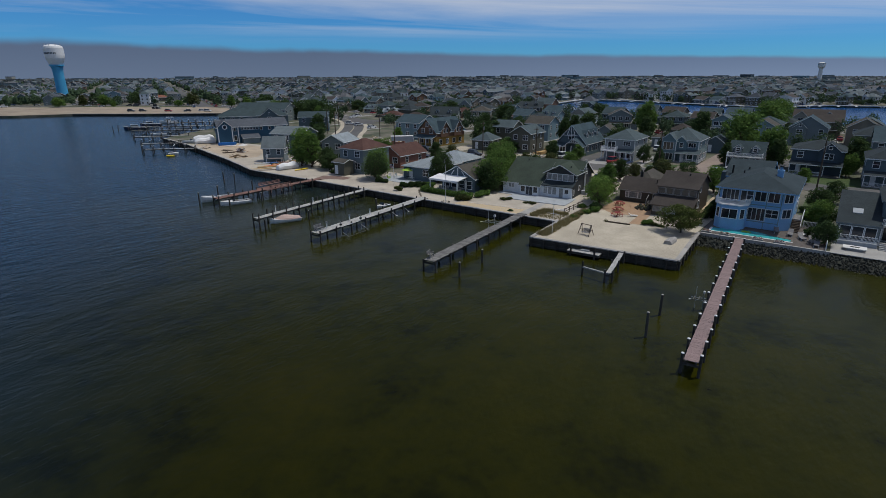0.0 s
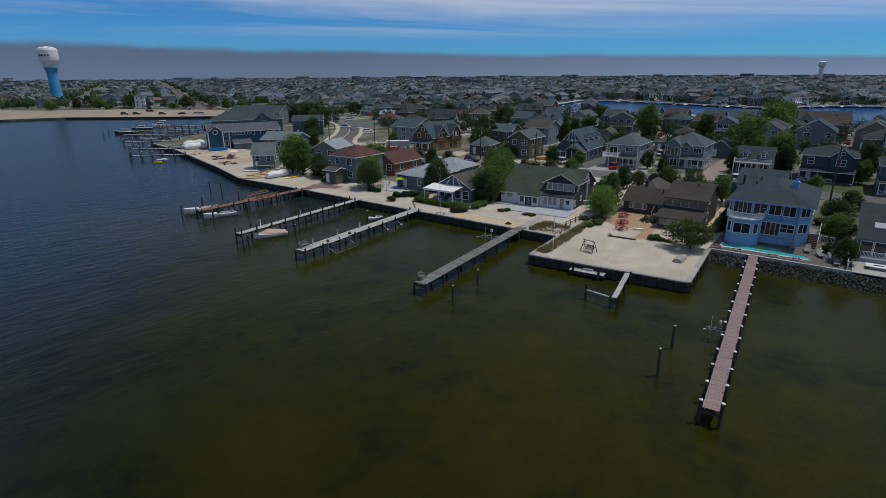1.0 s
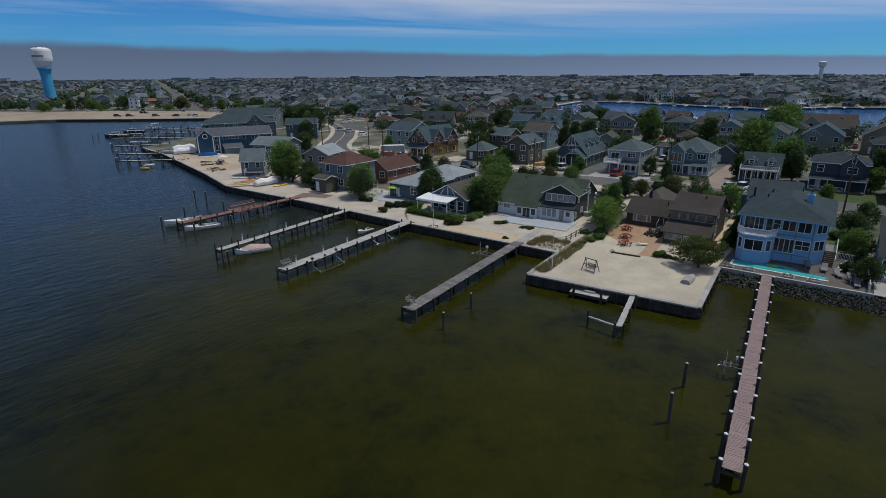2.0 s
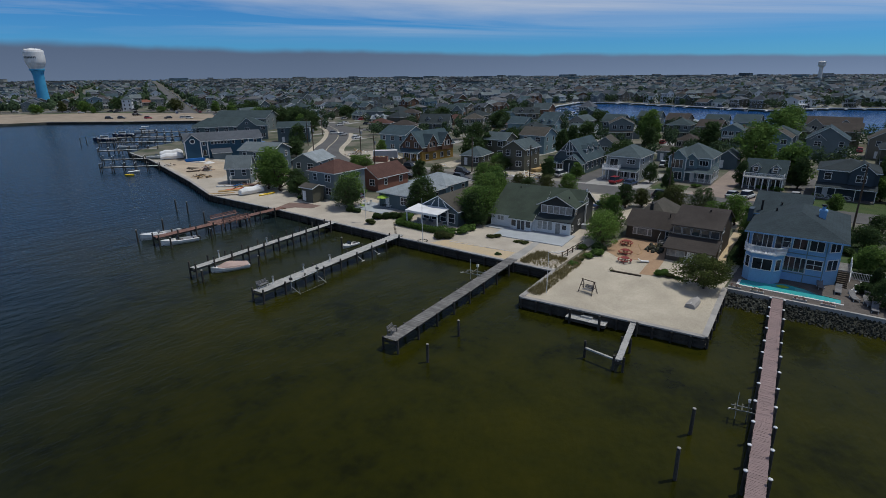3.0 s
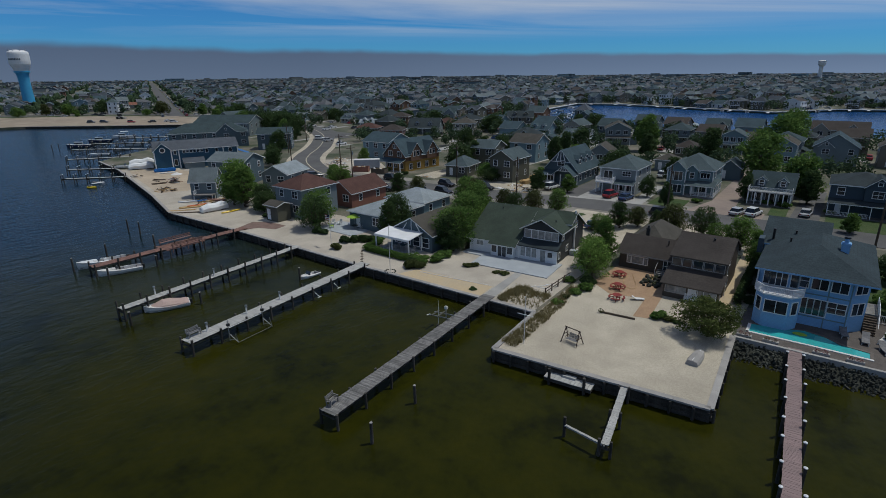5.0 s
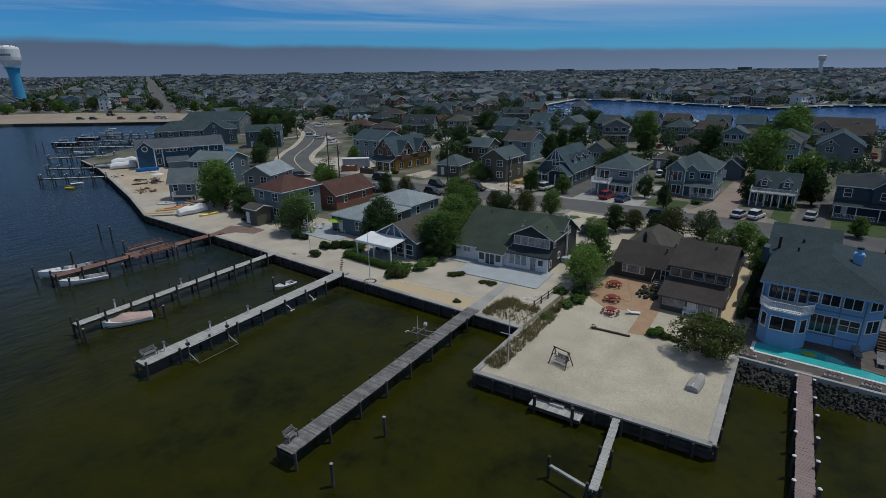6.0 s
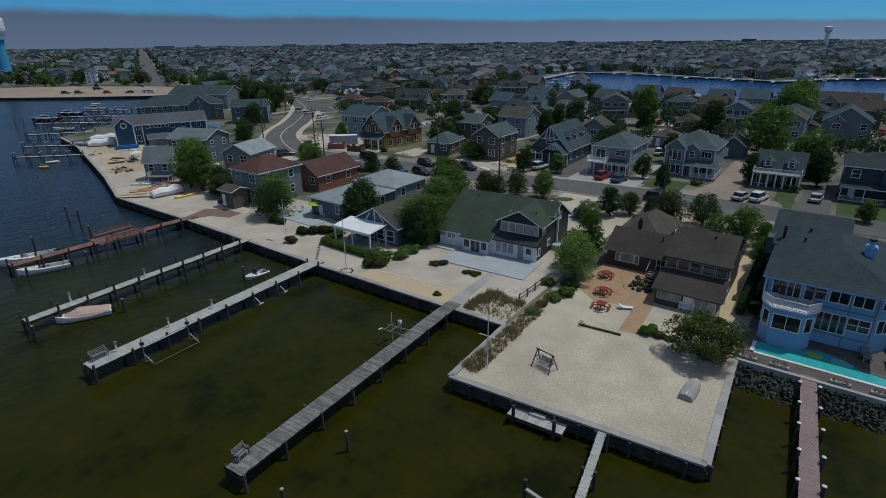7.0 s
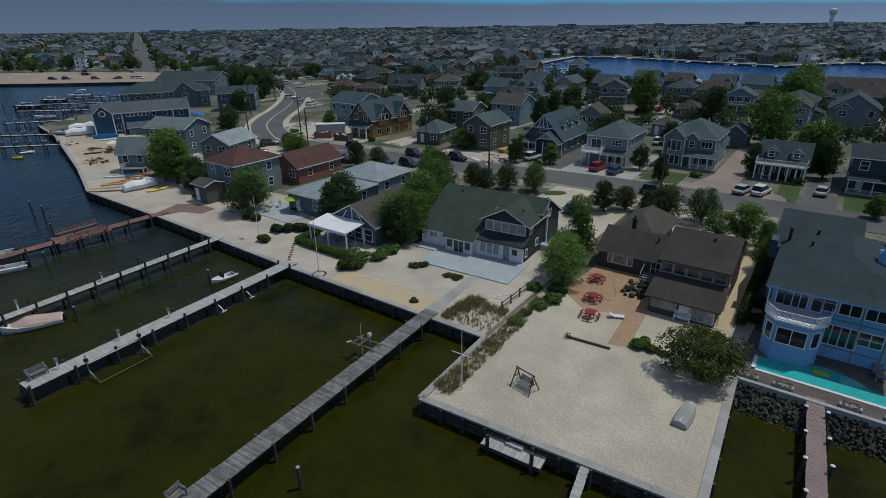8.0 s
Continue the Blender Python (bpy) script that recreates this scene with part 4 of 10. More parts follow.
def white_house():
    """Front along local x: a low white storey under one long slope, and a black gabled upper room over its east end."""
    t = thing("house", pose(-52.0, 93.3, 0, 0, 0, 4.2), "white and black two-storey beach house with a green-grey shingle roof", "house", "waterfront houses")
    xm, x1, yr, y1 = 8.2, 14.1, 7.2, 11.8
    bm = BM(); extrude_x(bm, [(0, 1.6), (y1, 1.6), (y1, 5.3), (yr, 8.0), (0, 4.25)], 0, xm); part("wall", bm, W_WHITE, t)
    bm = BM(); box(bm, xm, -0.02, 1.6, x1, 0.3, 4.3); part("front_wall", bm, W_WHITE, t)
    bm = BM(); extrude_x(bm, [(0.3, 1.6), (y1, 1.6), (y1, 5.3), (yr, 8.0), (6.9, 6.4), (1.4, 6.4), (1.4, 4.8), (0.3, 4.3)], xm, x1); part("side_wall", bm, W_BLACK, t, "black siding")
    bm = BM(); body(bm, xm + 0.02, x1 - 0.01, 1.38, yr - 0.2, 4.3, 6.4, 7.75, "y"); part("upper_wall", bm, W_BLACK, t, "black siding on the upper storey")
    bm = BM(); slab(bm, [(-0.45, -0.5, 4.15), (xm + 0.1, -0.5, 4.15), (xm + 0.1, yr, 8.2), (-0.45, yr, 8.2)], 0.18); part("main_roof", bm, R_GREEN, t, trim=OFFWHITE)
    bm = BM(); slab(bm, [(xm + 0.1, 4.7, 6.85), (x1 + 0.45, 4.7, 6.85), (x1 + 0.45, yr, 8.2), (xm + 0.1, yr, 8.2)], 0.18); part("upper_slope", bm, R_GREEN, t, trim=OFFWHITE)
    bm = BM(); slab(bm, [(x1 + 0.45, y1 + 0.5, 5.2), (-0.45, y1 + 0.5, 5.2), (-0.45, yr + 0.01, 8.2), (x1 + 0.45, yr + 0.01, 8.2)], 0.18); part("rear_slope", bm, R_GREEN, t, trim=OFFWHITE)
    bm = BM(); gable(bm, xm, x1, 1.35, yr - 0.1, 6.4, 7.95, "y", 0.42); part("upper_roof", bm, R_GREEN, t, trim=OFFWHITE)
    bm = BM(); slab(bm, [(xm - 0.6, -0.5, 4.25), (x1 + 0.3, -0.5, 4.25), (x1 + 0.3, 1.4, 5.0), (xm - 0.6, 1.4, 5.0)], 0.14); part("skirt_roof", bm, R_CHAR, t, trim=W_BLACK)
    row(t, "S", xm + 0.3, x1 - 0.3, 1.38, 5.05, 5, 0.94, 1.2, pane=CURTAIN, mull=0)
    window(t, "E", x1, 2.3, 5.1, 0.9, 1.1, mull=0, cross=True); window(t, "E", x1, 8.2, 5.6, 0.9, 0.9, mull=0)
    window(t, "E", x1, 1.0, 2.6, 0.5, 0.9, mull=0); window(t, "E", x1, 4.2, 3.0, 0.8, 0.8, mull=0)
    window(t, "S", 1.7, 0, 3.1, 1.15, 0.75, mull=1, pane=CURTAIN)
    row(t, "S", 8.45, 11.1, -0.02, 2.55, 3, 0.72, 1.35, pane=CURTAIN, mull=0)
    door(t, "S", 12.0, -0.02, 2.05, 0.75, 1.75, CURTAIN); window(t, "S", 13.1, -0.02, 2.9, 0.7, 0.75, mull=0)
    bm = BM(); box(bm, 3.9, -0.75, 1.7, 7.7, 0.2, 3.85); part("sun_porch", bm, W_WHITE, t)
    bm = BM(); slab(bm, [(3.6, -1.15, 3.9), (8.1, -1.15, 3.9), (8.1, 0.5, 4.85), (3.6, 0.5, 4.85)], 0.14); part("porch_roof", bm, R_GREEN, t, trim=OFFWHITE)
    window(t, "S", 4.5, -0.75, 2.6, 0.8, 1.1, mull=0); window(t, "S", 7.1, -0.75, 2.6, 0.8, 1.1, mull=0); window(t, "S", 5.8, -0.75, 2.1, 1.35, 1.6, mull=1, name="glazed_door")
    for x, y in ((-0.02, -0.02), (x1, -0.02), (xm + 0.05, -0.06)):
        bm = BM(); box(bm, x - 0.07, y - 0.06, 1.9, x + 0.07, y + 0.1, 4.2); part("corner_board", bm, WHITE, t)
    bm = BM(); box(bm, x1 + 0.06, yr - 0.3, 1.7, x1 + 0.28, yr - 0.08, 8.5); part("flue_casing", bm, OFFWHITE, t)
    bm = BM(); box(bm, x1 + 0.1, 5.2, 1.8, x1 + 1.2, 6.2, 2.7); part("air_unit", bm, PATIO, t, "grey air-conditioning unit")
    vent(t, 12.6, 3.2, 7.2, 0.4); vent(t, 2.6, 6.2, 7.5, 0.4)
    return t


def brown_house():
    t = thing("house", pose(0, 0, 0), "dark brown shingled cottage with a two-storey gabled block and glazed porch", "house", "waterfront houses")
    x0, x1, yf, yp = -22.6, -16.35, 94.9, 91.6
    bm = BM(); body(bm, x0, x1, yf, 104.0, 1.6, 6.25, 8.05, "x", 100.0); part("wall", bm, W_BROWN, t)
    bm = BM(); gable(bm, x0, x1, yf, 104.0, 6.25, 8.05, "x", 0.25, yr=100.0); part("roof", bm, R_BROWN, t, trim=W_BROWN)
    bm = BM(); box(bm, x0 + 0.1, yp, 1.6, x1 - 0.1, yf, 3.75); part("porch_wall", bm, W_BROWN, t)
    bm = BM(); slab(bm, [(x0 - 0.3, yp - 0.4, 3.8), (x1 + 0.3, yp - 0.4, 3.8), (x1 + 0.3, yf, 4.85), (x0 - 0.3, yf, 4.85)], 0.15); part("porch_roof", bm, R_BROWN, t, trim=W_BROWN)
    row(t, "S", x0 + 0.02, x1 - 0.02, yf, 5.08, 5, 1.0, 0.95, mull=0, frame_m=CAP)
    row(t, "S", x0 + 0.3, -19.9, yp, 2.68, 2, 1.05, 0.95, pane=CURTAIN, mull=0, frame_m=CAP)
    row(t, "S", -18.6, x1 - 0.2, yp, 2.3, 3, 0.6, 1.3, pane=CURTAIN, mull=0, frame_m=OFFWHITE)
    door(t, "S", -19.2, yp, 1.98, 0.95, 1.65, OFFWHITE)
    window(t, "E", x1, 97, 5.6, 0.9, 1.0, mull=0); window(t, "E", x1, 96.5, 3.0, 0.9, 1.2, mull=0)
    for y, z in ((95.4, 6.2), (92.2, 3.9)):
        bm = BM(); tube(bm, (x1 + 0.1, y, 1.9), (x1 + 0.1, y, z), 0.05, 0.05, 7); part("downpipe", bm, OFFWHITE, t)
    a0, a1 = -30.5, -23.4
    bm = BM(); body(bm, a0, a1, 99.3, 106.3, 1.6, 4.1, 5.85, "x", 102.6); part("wing_wall", bm, W_BROWN, t)
    bm = BM(); gable(bm, a0, a1, 99.3, 106.3, 4.1, 5.85, "x", 0.35, yr=102.6); part("wing_roof", bm, R_BROWN, t, trim=CAP)
    bm = BM(); body(bm, -30.9, -25.9, 104.5, 114.0, 1.6, 4.4); part("rear_wall", bm, W_BROWN, t)
    bm = BM(); hip(bm, -30.9, -25.6, 104.5, 114.0, 4.4, 6.3, 0.35); part("rear_roof", bm, R_TAN, t, trim=W_BROWN)
    window(t, "S", -28.0, 99.3, 2.75, 1.5, 0.95, pane=CURTAIN, mull=0, frame_m=OFFWHITE)
    for x in (-29.15, -26.85):
        window(t, "S", x, 99.3, 2.75, 0.45, 0.95, pane=CURTAIN, mull=0, frame_m=OFFWHITE)
    window(t, "S", -24.0, 99.3, 2.4, 0.9, 1.4, mull=1, cross=True, frame_m=OFFWHITE)
    chimney(t, -28.2, 104.2, 4.8, 6.8, W_BLACK, 0.45); vent(t, -18.6, 98.9, 7.5, 0.6, 0.1); vent(t, -24.6, 101.5, 5.0, 1.0, 0.08)
    return t


def blue_house():
    """Raised on a blue skirt wall: front wall, rounded bay with a balcony, hip roof in front and a cross-ridged rear block."""
    t = thing("house", pose(0, 0, 0), "sky-blue two-storey house with white windows, rounded bay and grey hip roof", "house", "waterfront houses")
    x0, x1, y0, y1, ze = -12.6, -2.75, 91.9, 106.0, 8.1
    bm = BM(); prism(bm, [(x0, y0), (-4.2, y0), (x1, y0 + 1.5), (x1, y1), (x0, y1)], 1.6, ze); part("wall", bm, W_BLUE, t)
    bm = BM(); hip(bm, x0, x1, y0 - 1.25, y1, ze, 9.95, 0.5); part("roof", bm, R_DEEP, t, trim=W_BLUE)
    bm = BM(); body(bm, -13.3, -7.2, 100.0, 110.6, 1.6, 8.3, 10.35, "x", 105.2); part("rear_wall", bm, W_BLUE, t)
    bm = BM(); gable(bm, -13.3, -7.2, 100.0, 110.6, 8.3, 10.35, "x", 0.4, yr=105.2); part("rear_roof", bm, R_DEEP, t, trim=W_BLUE)
    # rounded bay with a balcony on the upper floor
    cx, cy, r = -10.5, 91.2, 2.0

    def ring(k):
        f = k / r
        return [(cx + x * f, cy + y * f) for x, y in ((-2.1, 0.8), (-2.05, -1.1), (-1.2, -2.2), (1.2, -2.2), (2.05, -1.1), (2.1, 0.8))]
    bay, bal = ring(r), ring(r + 0.2)
    bm = BM(); prism(bm, bay, 1.6, 5.7); part("bay", bm, W_BLUE, t, "rounded sky-blue bay")
    bm = BM(); prism(bm, bal, 5.7, 5.86); part("balcony_floor", bm, WHITE, t)
    for i in range(5):
        railing(t, bal[i], bal[i + 1], 5.86, 0.85, 0.15)
    posts(t, [bal[0], bal[5]], 5.86, 7.95, 0.14, WHITE)
    for i, w in ((0, 0.8), (1, 0.72), (2, 2.05), (3, 0.72), (4, 0.8)):
        (ax, ay), (bx, by) = bay[i], bay[i + 1]
        window(t, math.degrees(math.atan2(by - ay, bx - ax)), (ax + bx) / 2, (ay + by) / 2, 3.75, w, 1.35, mull=1 if i == 2 else 0)
    window(t, "S", cx - 0.3, y0, 5.9, 1.6, 1.65, mull=2); window(t, "S", cx + 1.2, y0, 5.95, 0.7, 1.6, mull=0)
    window(t, "S", cx - 1.45, y0, 5.95, 0.5, 1.6, mull=0)
    # paired glazing of the main front, upper and lower floor
    window(t, "S", -8.45, y0, 6.25, 0.75, 1.45, mull=0, cross=True)
    for x in (-7.05, -5.3):
        window(t, "S", x, y0, 6.25, 1.4, 1.45, mull=1)
    for i in range(4):
        window(t, "S", -8.15 + 0.6 * i, y0, 3.3, 0.5, 1.78, mull=0, name="glazed_door")
    window(t, "S", -5.25, y0, 3.9, 1.6, 1.15, mull=1, cross=True)
    ex, ey, ea = -3.475, y0 + 0.75, math.degrees(math.atan2(1.5, 1.45))
    window(t, ea, ex, ey, 6.3, 1.35, 1.4, mull=1); window(t, ea, ex, ey, 3.95, 1.35, 1.25, mull=1)
    for z in (5.62, 3.05):
        bm = BM(); box(bm, -8.95, y0 - 0.05, z - 0.06, -4.25, y0, z + 0.06); part("band", bm, W_PALEBLUE, t)
    for x in (-8.95, -6.15, -4.26):
        bm = BM(); box(bm, x - 0.06, y0 - 0.045, 2.0, x + 0.06, y0, 7.9); part("corner_board", bm, W_PALEBLUE, t)
    row(t, "E", 94.2, 105, x1, 6.2, 3, 1.2, 1.4, mull=0); row(t, "E", 99.0, 105, x1, 3.8, 2, 1.2, 1.3, mull=0, cross=True)
    row(t, "W", 93, 105, x0, 6.2, 3, 0.9, 1.3, mull=0, cross=True); row(t, "W", 93, 99.5, x0, 3.8, 2, 0.9, 1.3, mull=0, cross=True)
    bm = BM(); box(bm, -5.85, 96.9, 8.7, -5.05, 97.7, 10.35); box(bm, -5.92, 96.83, 10.1, -4.98, 97.77, 10.25); tube(bm, (-5.45, 97.3, 10.35), (-5.45, 97.3, 10.8), 0.2, 0.2, 10); part("chimney", bm, W_BLUE, t)
    bm = BM(); tube(bm, (-5.45, 97.3, 10.8), (-5.45, 97.3, 10.98), 0.32, 0.28, 10); part("chimney_cap", bm, DARK_METAL, t)
    vent(t, -12.5, 100.6, 8.5, 1.5, 0.14); vent(t, -10.6, 99.2, 9.0, 0.45, 0.1); vent(t, -10.3, 102.2, 9.2, 0.45, 0.1)
    bm = BM(); box(bm, -13.9, 99.0, 7.2, -13.32, 100.6, 9.0); part("side_dormer", bm, W_NAVY, t)
    # outside stair down to the terrace on the east side
    for i in range(8):
        bm = BM(); box(bm, x1 + 0.1, 92.6 + i * 0.3, 1.95, x1 + 1.2, 92.89 + i * 0.3, 2.14 + 0.17 * i); part("step", bm, BARK, t)
    bm = BM(); box(bm, x1 + 0.05, 95.0, 1.95, x1 + 1.3, 98.5, 3.48); part("landing", bm, PLANK_GREY, t)
    railing(t, (x1 + 1.3, 95.0), (x1 + 1.3, 98.5), 3.48, 0.95, 0.14)
    bm = BM(); beam(bm, (x1 + 1.3, 92.6, 2.95), (x1 + 1.3, 95.0, 4.4), 0.06, 0.09); part("handrail", bm, WHITE, t)
    return t


def canopy_house():
    t = thing("house", pose(0, 0, 0), "small grey cottage with a brown roof and white porch canopy", "house", "waterfront houses")
    x0, x1, y0, y1 = -64.0, -56.0, 88.6, 106.0
    bm = BM(); body(bm, x0, x1, y0, y1, 1.6, 4.7, 6.9, "y"); part("wall", bm, W_BLUEGREY, t)
    bm = BM(); gable(bm, x0, x1, y0, y1, 4.7, 6.9, "y", 0.35); part("roof", bm, R_TAN, t, trim=WHITE)
    for a in ((-60, 4.6, -60, 6.6), (-62, 4.6, -60.9, 6.1), (-58, 4.6, -59.1, 6.1)):
        bm = BM(); beam(bm, (a[0], y0 - 0.06, a[1]), (a[2], y0 - 0.06, a[3]), 0.12, 0.12); part("gable_trim", bm, WHITE, t)
    bm = BM(); slab(bm, [(-64.6, 84.9, 4.65), (-57.6, 84.9, 4.65), (-57.6, 88.5, 5.05), (-64.6, 88.5, 5.05)], 0.12); part("canopy", bm, WHITE, t, "white porch canopy")
    bm = BM(); box(bm, -64.6, 84.86, 4.3, -57.6, 84.9, 4.55); part("valance", bm, WHITE, t)
    posts(t, [(-64.4, 85.1), (-61.1, 85.1), (-57.8, 85.1), (-57.8, 88.2)], 1.9, 4.55, 0.16)
    bm = BM(); box(bm, -64.4, 85, 1.7, -57.6, 88.6, 2.05); part("porch_floor", bm, PATIO, t)
    row(t, "S", x0 + 0.3, x1 - 0.3, y0, 2.6, 4, 1.2, 1.5, mull=0, cross=True); row(t, "E", 90, 104, x1, 2.9, 4, 1.0, 1.2, mull=0, cross=True)
    bm = BM(); box(bm, -57.6, 96, 5.2, -56.7, 96.8, 6.2); part("roof_unit", bm, OFFWHITE, t, "white roof air unit")
    return t


# bulkheads and piers
bulkhead((-32.72, 67.98), (-12.85, 69.45), 1.85, True)
bulkhead((-33.2, 78.2), (-32.72, 67.98), 2.4)
bulkhead((-12.85, 69.45), (-13.5, 84.6), 2.4)
bulkhead((-61, 78.2), (-33.2, 78.2), 2.4)
bulkhead((-93, 79.0), (-61, 78.2), 2.4)
bulkhead((-115.6, 79.0), (-93, 79.0), 2.4)
bulkhead((-135.5, 85.4), (-115.6, 79.0), 2.4)
bulkhead((-180, 97.8), (-135.5, 85.4), 2.4)
bulkhead((-203, 102), (-180, 97.8), 2.4)
bulkhead((-380, 137), (-343, 163), 6.0)
bulkhead((-340.5, 165.2), (-311, 190), 6.0)

DECK = 2.0
pier((-40.0, 79.2), (-38.2, 50.75), 1.6, DECK + 0.12, PLANK_GREY, "weathered grey plank pier on dark timber pilings", 0.15, 3.6, 0.12)
pier((-61.2, 79.2), (-59.6, 50.6), 1.75, DECK + 0.12, PLANK_PALE, "pale grey plank pier with a bench and boat lift", 0.15, 3.4, 0.35)
pier((-75.9, 79.0), (-74.1, 50.6), 1.25, DECK + 0.12, PLANK_PALE, "narrow pale plank pier between tall dark pilings", 0.15, 2.9, 0.85)
pier((-92.6, 80.6), (-93.2, 55.2), 1.7, DECK + 0.12, PLANK_RED, "red-brown plank pier with built-in benches", 0.15, 3.2, 0.5)
pier((-8.05, 85.0), (-5.55, 43.75), 1.15, DECK + 0.05, PLANK_PINK, "rose-coloured plank pier with white-capped pilings", 0.15, 3.0, 0.55, capped=True)
pier((-19.7, 68.7), (-18.4, 60.2), 0.6, DECK - 0.1, PLANK_PALE, "short pale plank catwalk off the gravel lot", 0.15, 4.0, 0.3)

white_house()
brown_house()
blue_house()
canopy_house()
H = house
# waterfront, going west
H(-73.2, 97.5, 8.5, 10.5, 1, "hip", W_BLUEGREY, R_PALE, "low house with a pale grey hip roof", rise=1.5, group="waterfront houses")
H(-74.5, 108.5, 9.5, 8.5, 1, "hip", W_PALEBLUE, R_PALE, "low pale blue house with a pale grey hip roof", rise=1.6, group="waterfront houses")
H(-92.4, 95.2, 7.8, 9.0, 2, "hip", W_GREY, R_RED, "two-storey grey house with a red-brown hip roof", rise=1.9, group="waterfront houses")
H(-91.0, 108.0, 7.0, 10.5, 1, "gable_y", W_BRICK, R_RED, "low brick house with a red-brown gable roof", rise=2.2, group="waterfront houses")
H(-111.8, 105.4, 6.6, 8.6, 2, "gable_y", W_GREY, R_PALE, "grey house with a pale grey gable roof", rise=1.7, yaw=18, group="waterfront houses").location.z -= 0.7
H(-133.6, 107.0, 10.5, 8.5, 2, "gable_x", W_BLUEGREY, R_SOFT, "grey house with a broad grey roof", rise=1.7, yaw=20, group="waterfront houses")
cot = H(-123.4, 92.2, 4.4, 5.6, 1, "gable_y", W_GREY, R_SOFT, "small grey cottage with a steep grey roof", rise=2.5, yaw=-52, group="waterfront houses")
cot.matrix_world = pose(-123.4, 92.2, LAND + 0.95, 0, 0, -52)
bm = BM(); box(bm, -2.25, -2.85, -1.1, 2.25, 2.85, -0.28); part("foundation", bm, W_GREY, cot)
window(cot, "S", 0.9, -2.85, -0.15, 0.7, 0.6, mull=0); window(cot, "S", 0, -2.8, 3.3, 0.9, 0.8, mull=1)
bm = BM(); box(bm, 2.2, -1.6, 0.15, 4.2, 2.6, 0.3); part("side_deck", bm, PLANK_GREY, cot)
railing(cot, (2.3, -1.55), (4.15, -1.55), 0.3, 0.9, 0.2); posts(cot, [(4.1, -1.5), (4.1, 2.5), (2.4, 2.5)], -1.0, 0.2, 0.14)


def marina_house():
    """Blue two-storey block; a gabled bay with a round window stands at one end of its long front."""
    t = thing("house", pose(-170.6, 114.4, LAND, 0, 0, 65) @ Matrix.Scale(0.95, 4), "large blue marina house with white trim and a round window", "house", "waterfront houses")
    bm = BM(); body(bm, -9.3, 15.0, -4.9, 5.0, -0.3, 5.9, 8.1, "x"); part("wall", bm, W_ROYAL, t)
    bm = BM(); gable(bm, -9.3, 15.0, -4.9, 5.0, 5.9, 8.1, "x", 0.5); part("roof", bm, R_ASH, t, trim=WHITE)
    bm = BM(); body(bm, -9.6, -4.8, -6.0, -0.5, -0.3, 5.9, 8.0, "y"); part("front_bay", bm, W_ROYAL, t)
    bm = BM(); gable(bm, -9.6, -4.8, -6.0, -0.5, 5.9, 8.0, "y", 0.45); part("bay_roof", bm, R_ASH, t, trim=WHITE)
    for x, y in ((-9.6, -6.0), (-4.8, -6.0), (15.0, -4.9), (10.6, -4.9), (-2.6, -4.9)):
        bm = BM(); box(bm, x - 0.16, y - 0.05, 0, x + 0.16, y + 0.1, 5.8); part("corner_board", bm, WHITE, t)
    bm = BM(); tube(bm, (-7.2, -6.05, 6.0), (-7.2, -5.96, 6.0), 0.85, 0.85, 24); o = part("round_window", bm, WHITE, t)
    bm = BM(); tube(bm, (-7.2, -6.1, 6.0), (-7.2, -6.04, 6.0), 0.62, 0.62, 24); part("pane", bm, GLASS, o)
    row(t, "S", -1.6, 4.6, -4.9, 4.7, 6, 0.75, 0.75, mull=0); row(t, "S", -1.0, 3.6, -4.9, 1.5, 4, 0.8, 0.9, mull=0)
    window(t, "S", 5.6, -4.9, 4.4, 0.8, 1.1, mull=0); window(t, "S", -3.7, -4.9, 4.4, 0.7, 1.2, mull=0); window(t, "S", -3.7, -4.9, 1.0, 0.9, 1.8, mull=0)
    window(t, "S", 8.6, -4.9, 4.4, 0.8, 1.1, mull=0); window(t, "S", 12.8, -4.9, 4.2, 0.9, 1.2, mull=0)
    bm = BM(); slab(bm, [(15.0, -3.8, 4.4), (19.5, -3.8, 2.7), (19.5, 3.6, 2.7), (15.0, 3.6, 4.4)], 0.12); part("awning", bm, BLUE_TARP, t, "blue canvas awning at the end of the house")
    posts(t, [(19.3, -3.6), (19.3, 0), (19.3, 3.4)], 0, 2.6, 0.2)
    bm = BM(); box(bm, -1.6, -8.4, -0.2, 4.2, -5.0, 2.0); part("annex_wall", bm, W_GREY, t)
    bm = BM(); slab(bm, [(-1.9, -8.8, 2.05), (4.5, -8.8, 2.05), (4.5, -4.95, 3.2), (-1.9, -4.95, 3.2)], 0.14); part("annex_roof", bm, R_ASH, t, trim=OFFWHITE)
    for x in (-1.5, 4.5, 10.5):
        vent(t, x, 0.6, 7.7, 0.6, 0.12)


marina_house()
H(-208, 145, 28, 12, 2, "hip", W_BLUEGREY, R_SLATE, "large grey-green waterfront house", rise=3, yaw=58, gable_front=0.25, group="waterfront houses")
H(-180, 155, 12, 9, 2, "gable_x", W_BLUEGREY, R_SLATE, "grey house behind the marina", rise=1.8, yaw=45)
H(-240, 175, 26, 16, 2, "gable_x", W_GREY, R_SLATE, "grey house beside the cove", rise=3, yaw=30)
H(-92.6, 88.2, 3.4, 3.0, 1, "gable_x", W_OLIVE, R_TAN, "small weathered garden shed", rise=0.5, wins=False, group="waterfront houses", name="garden_shed")


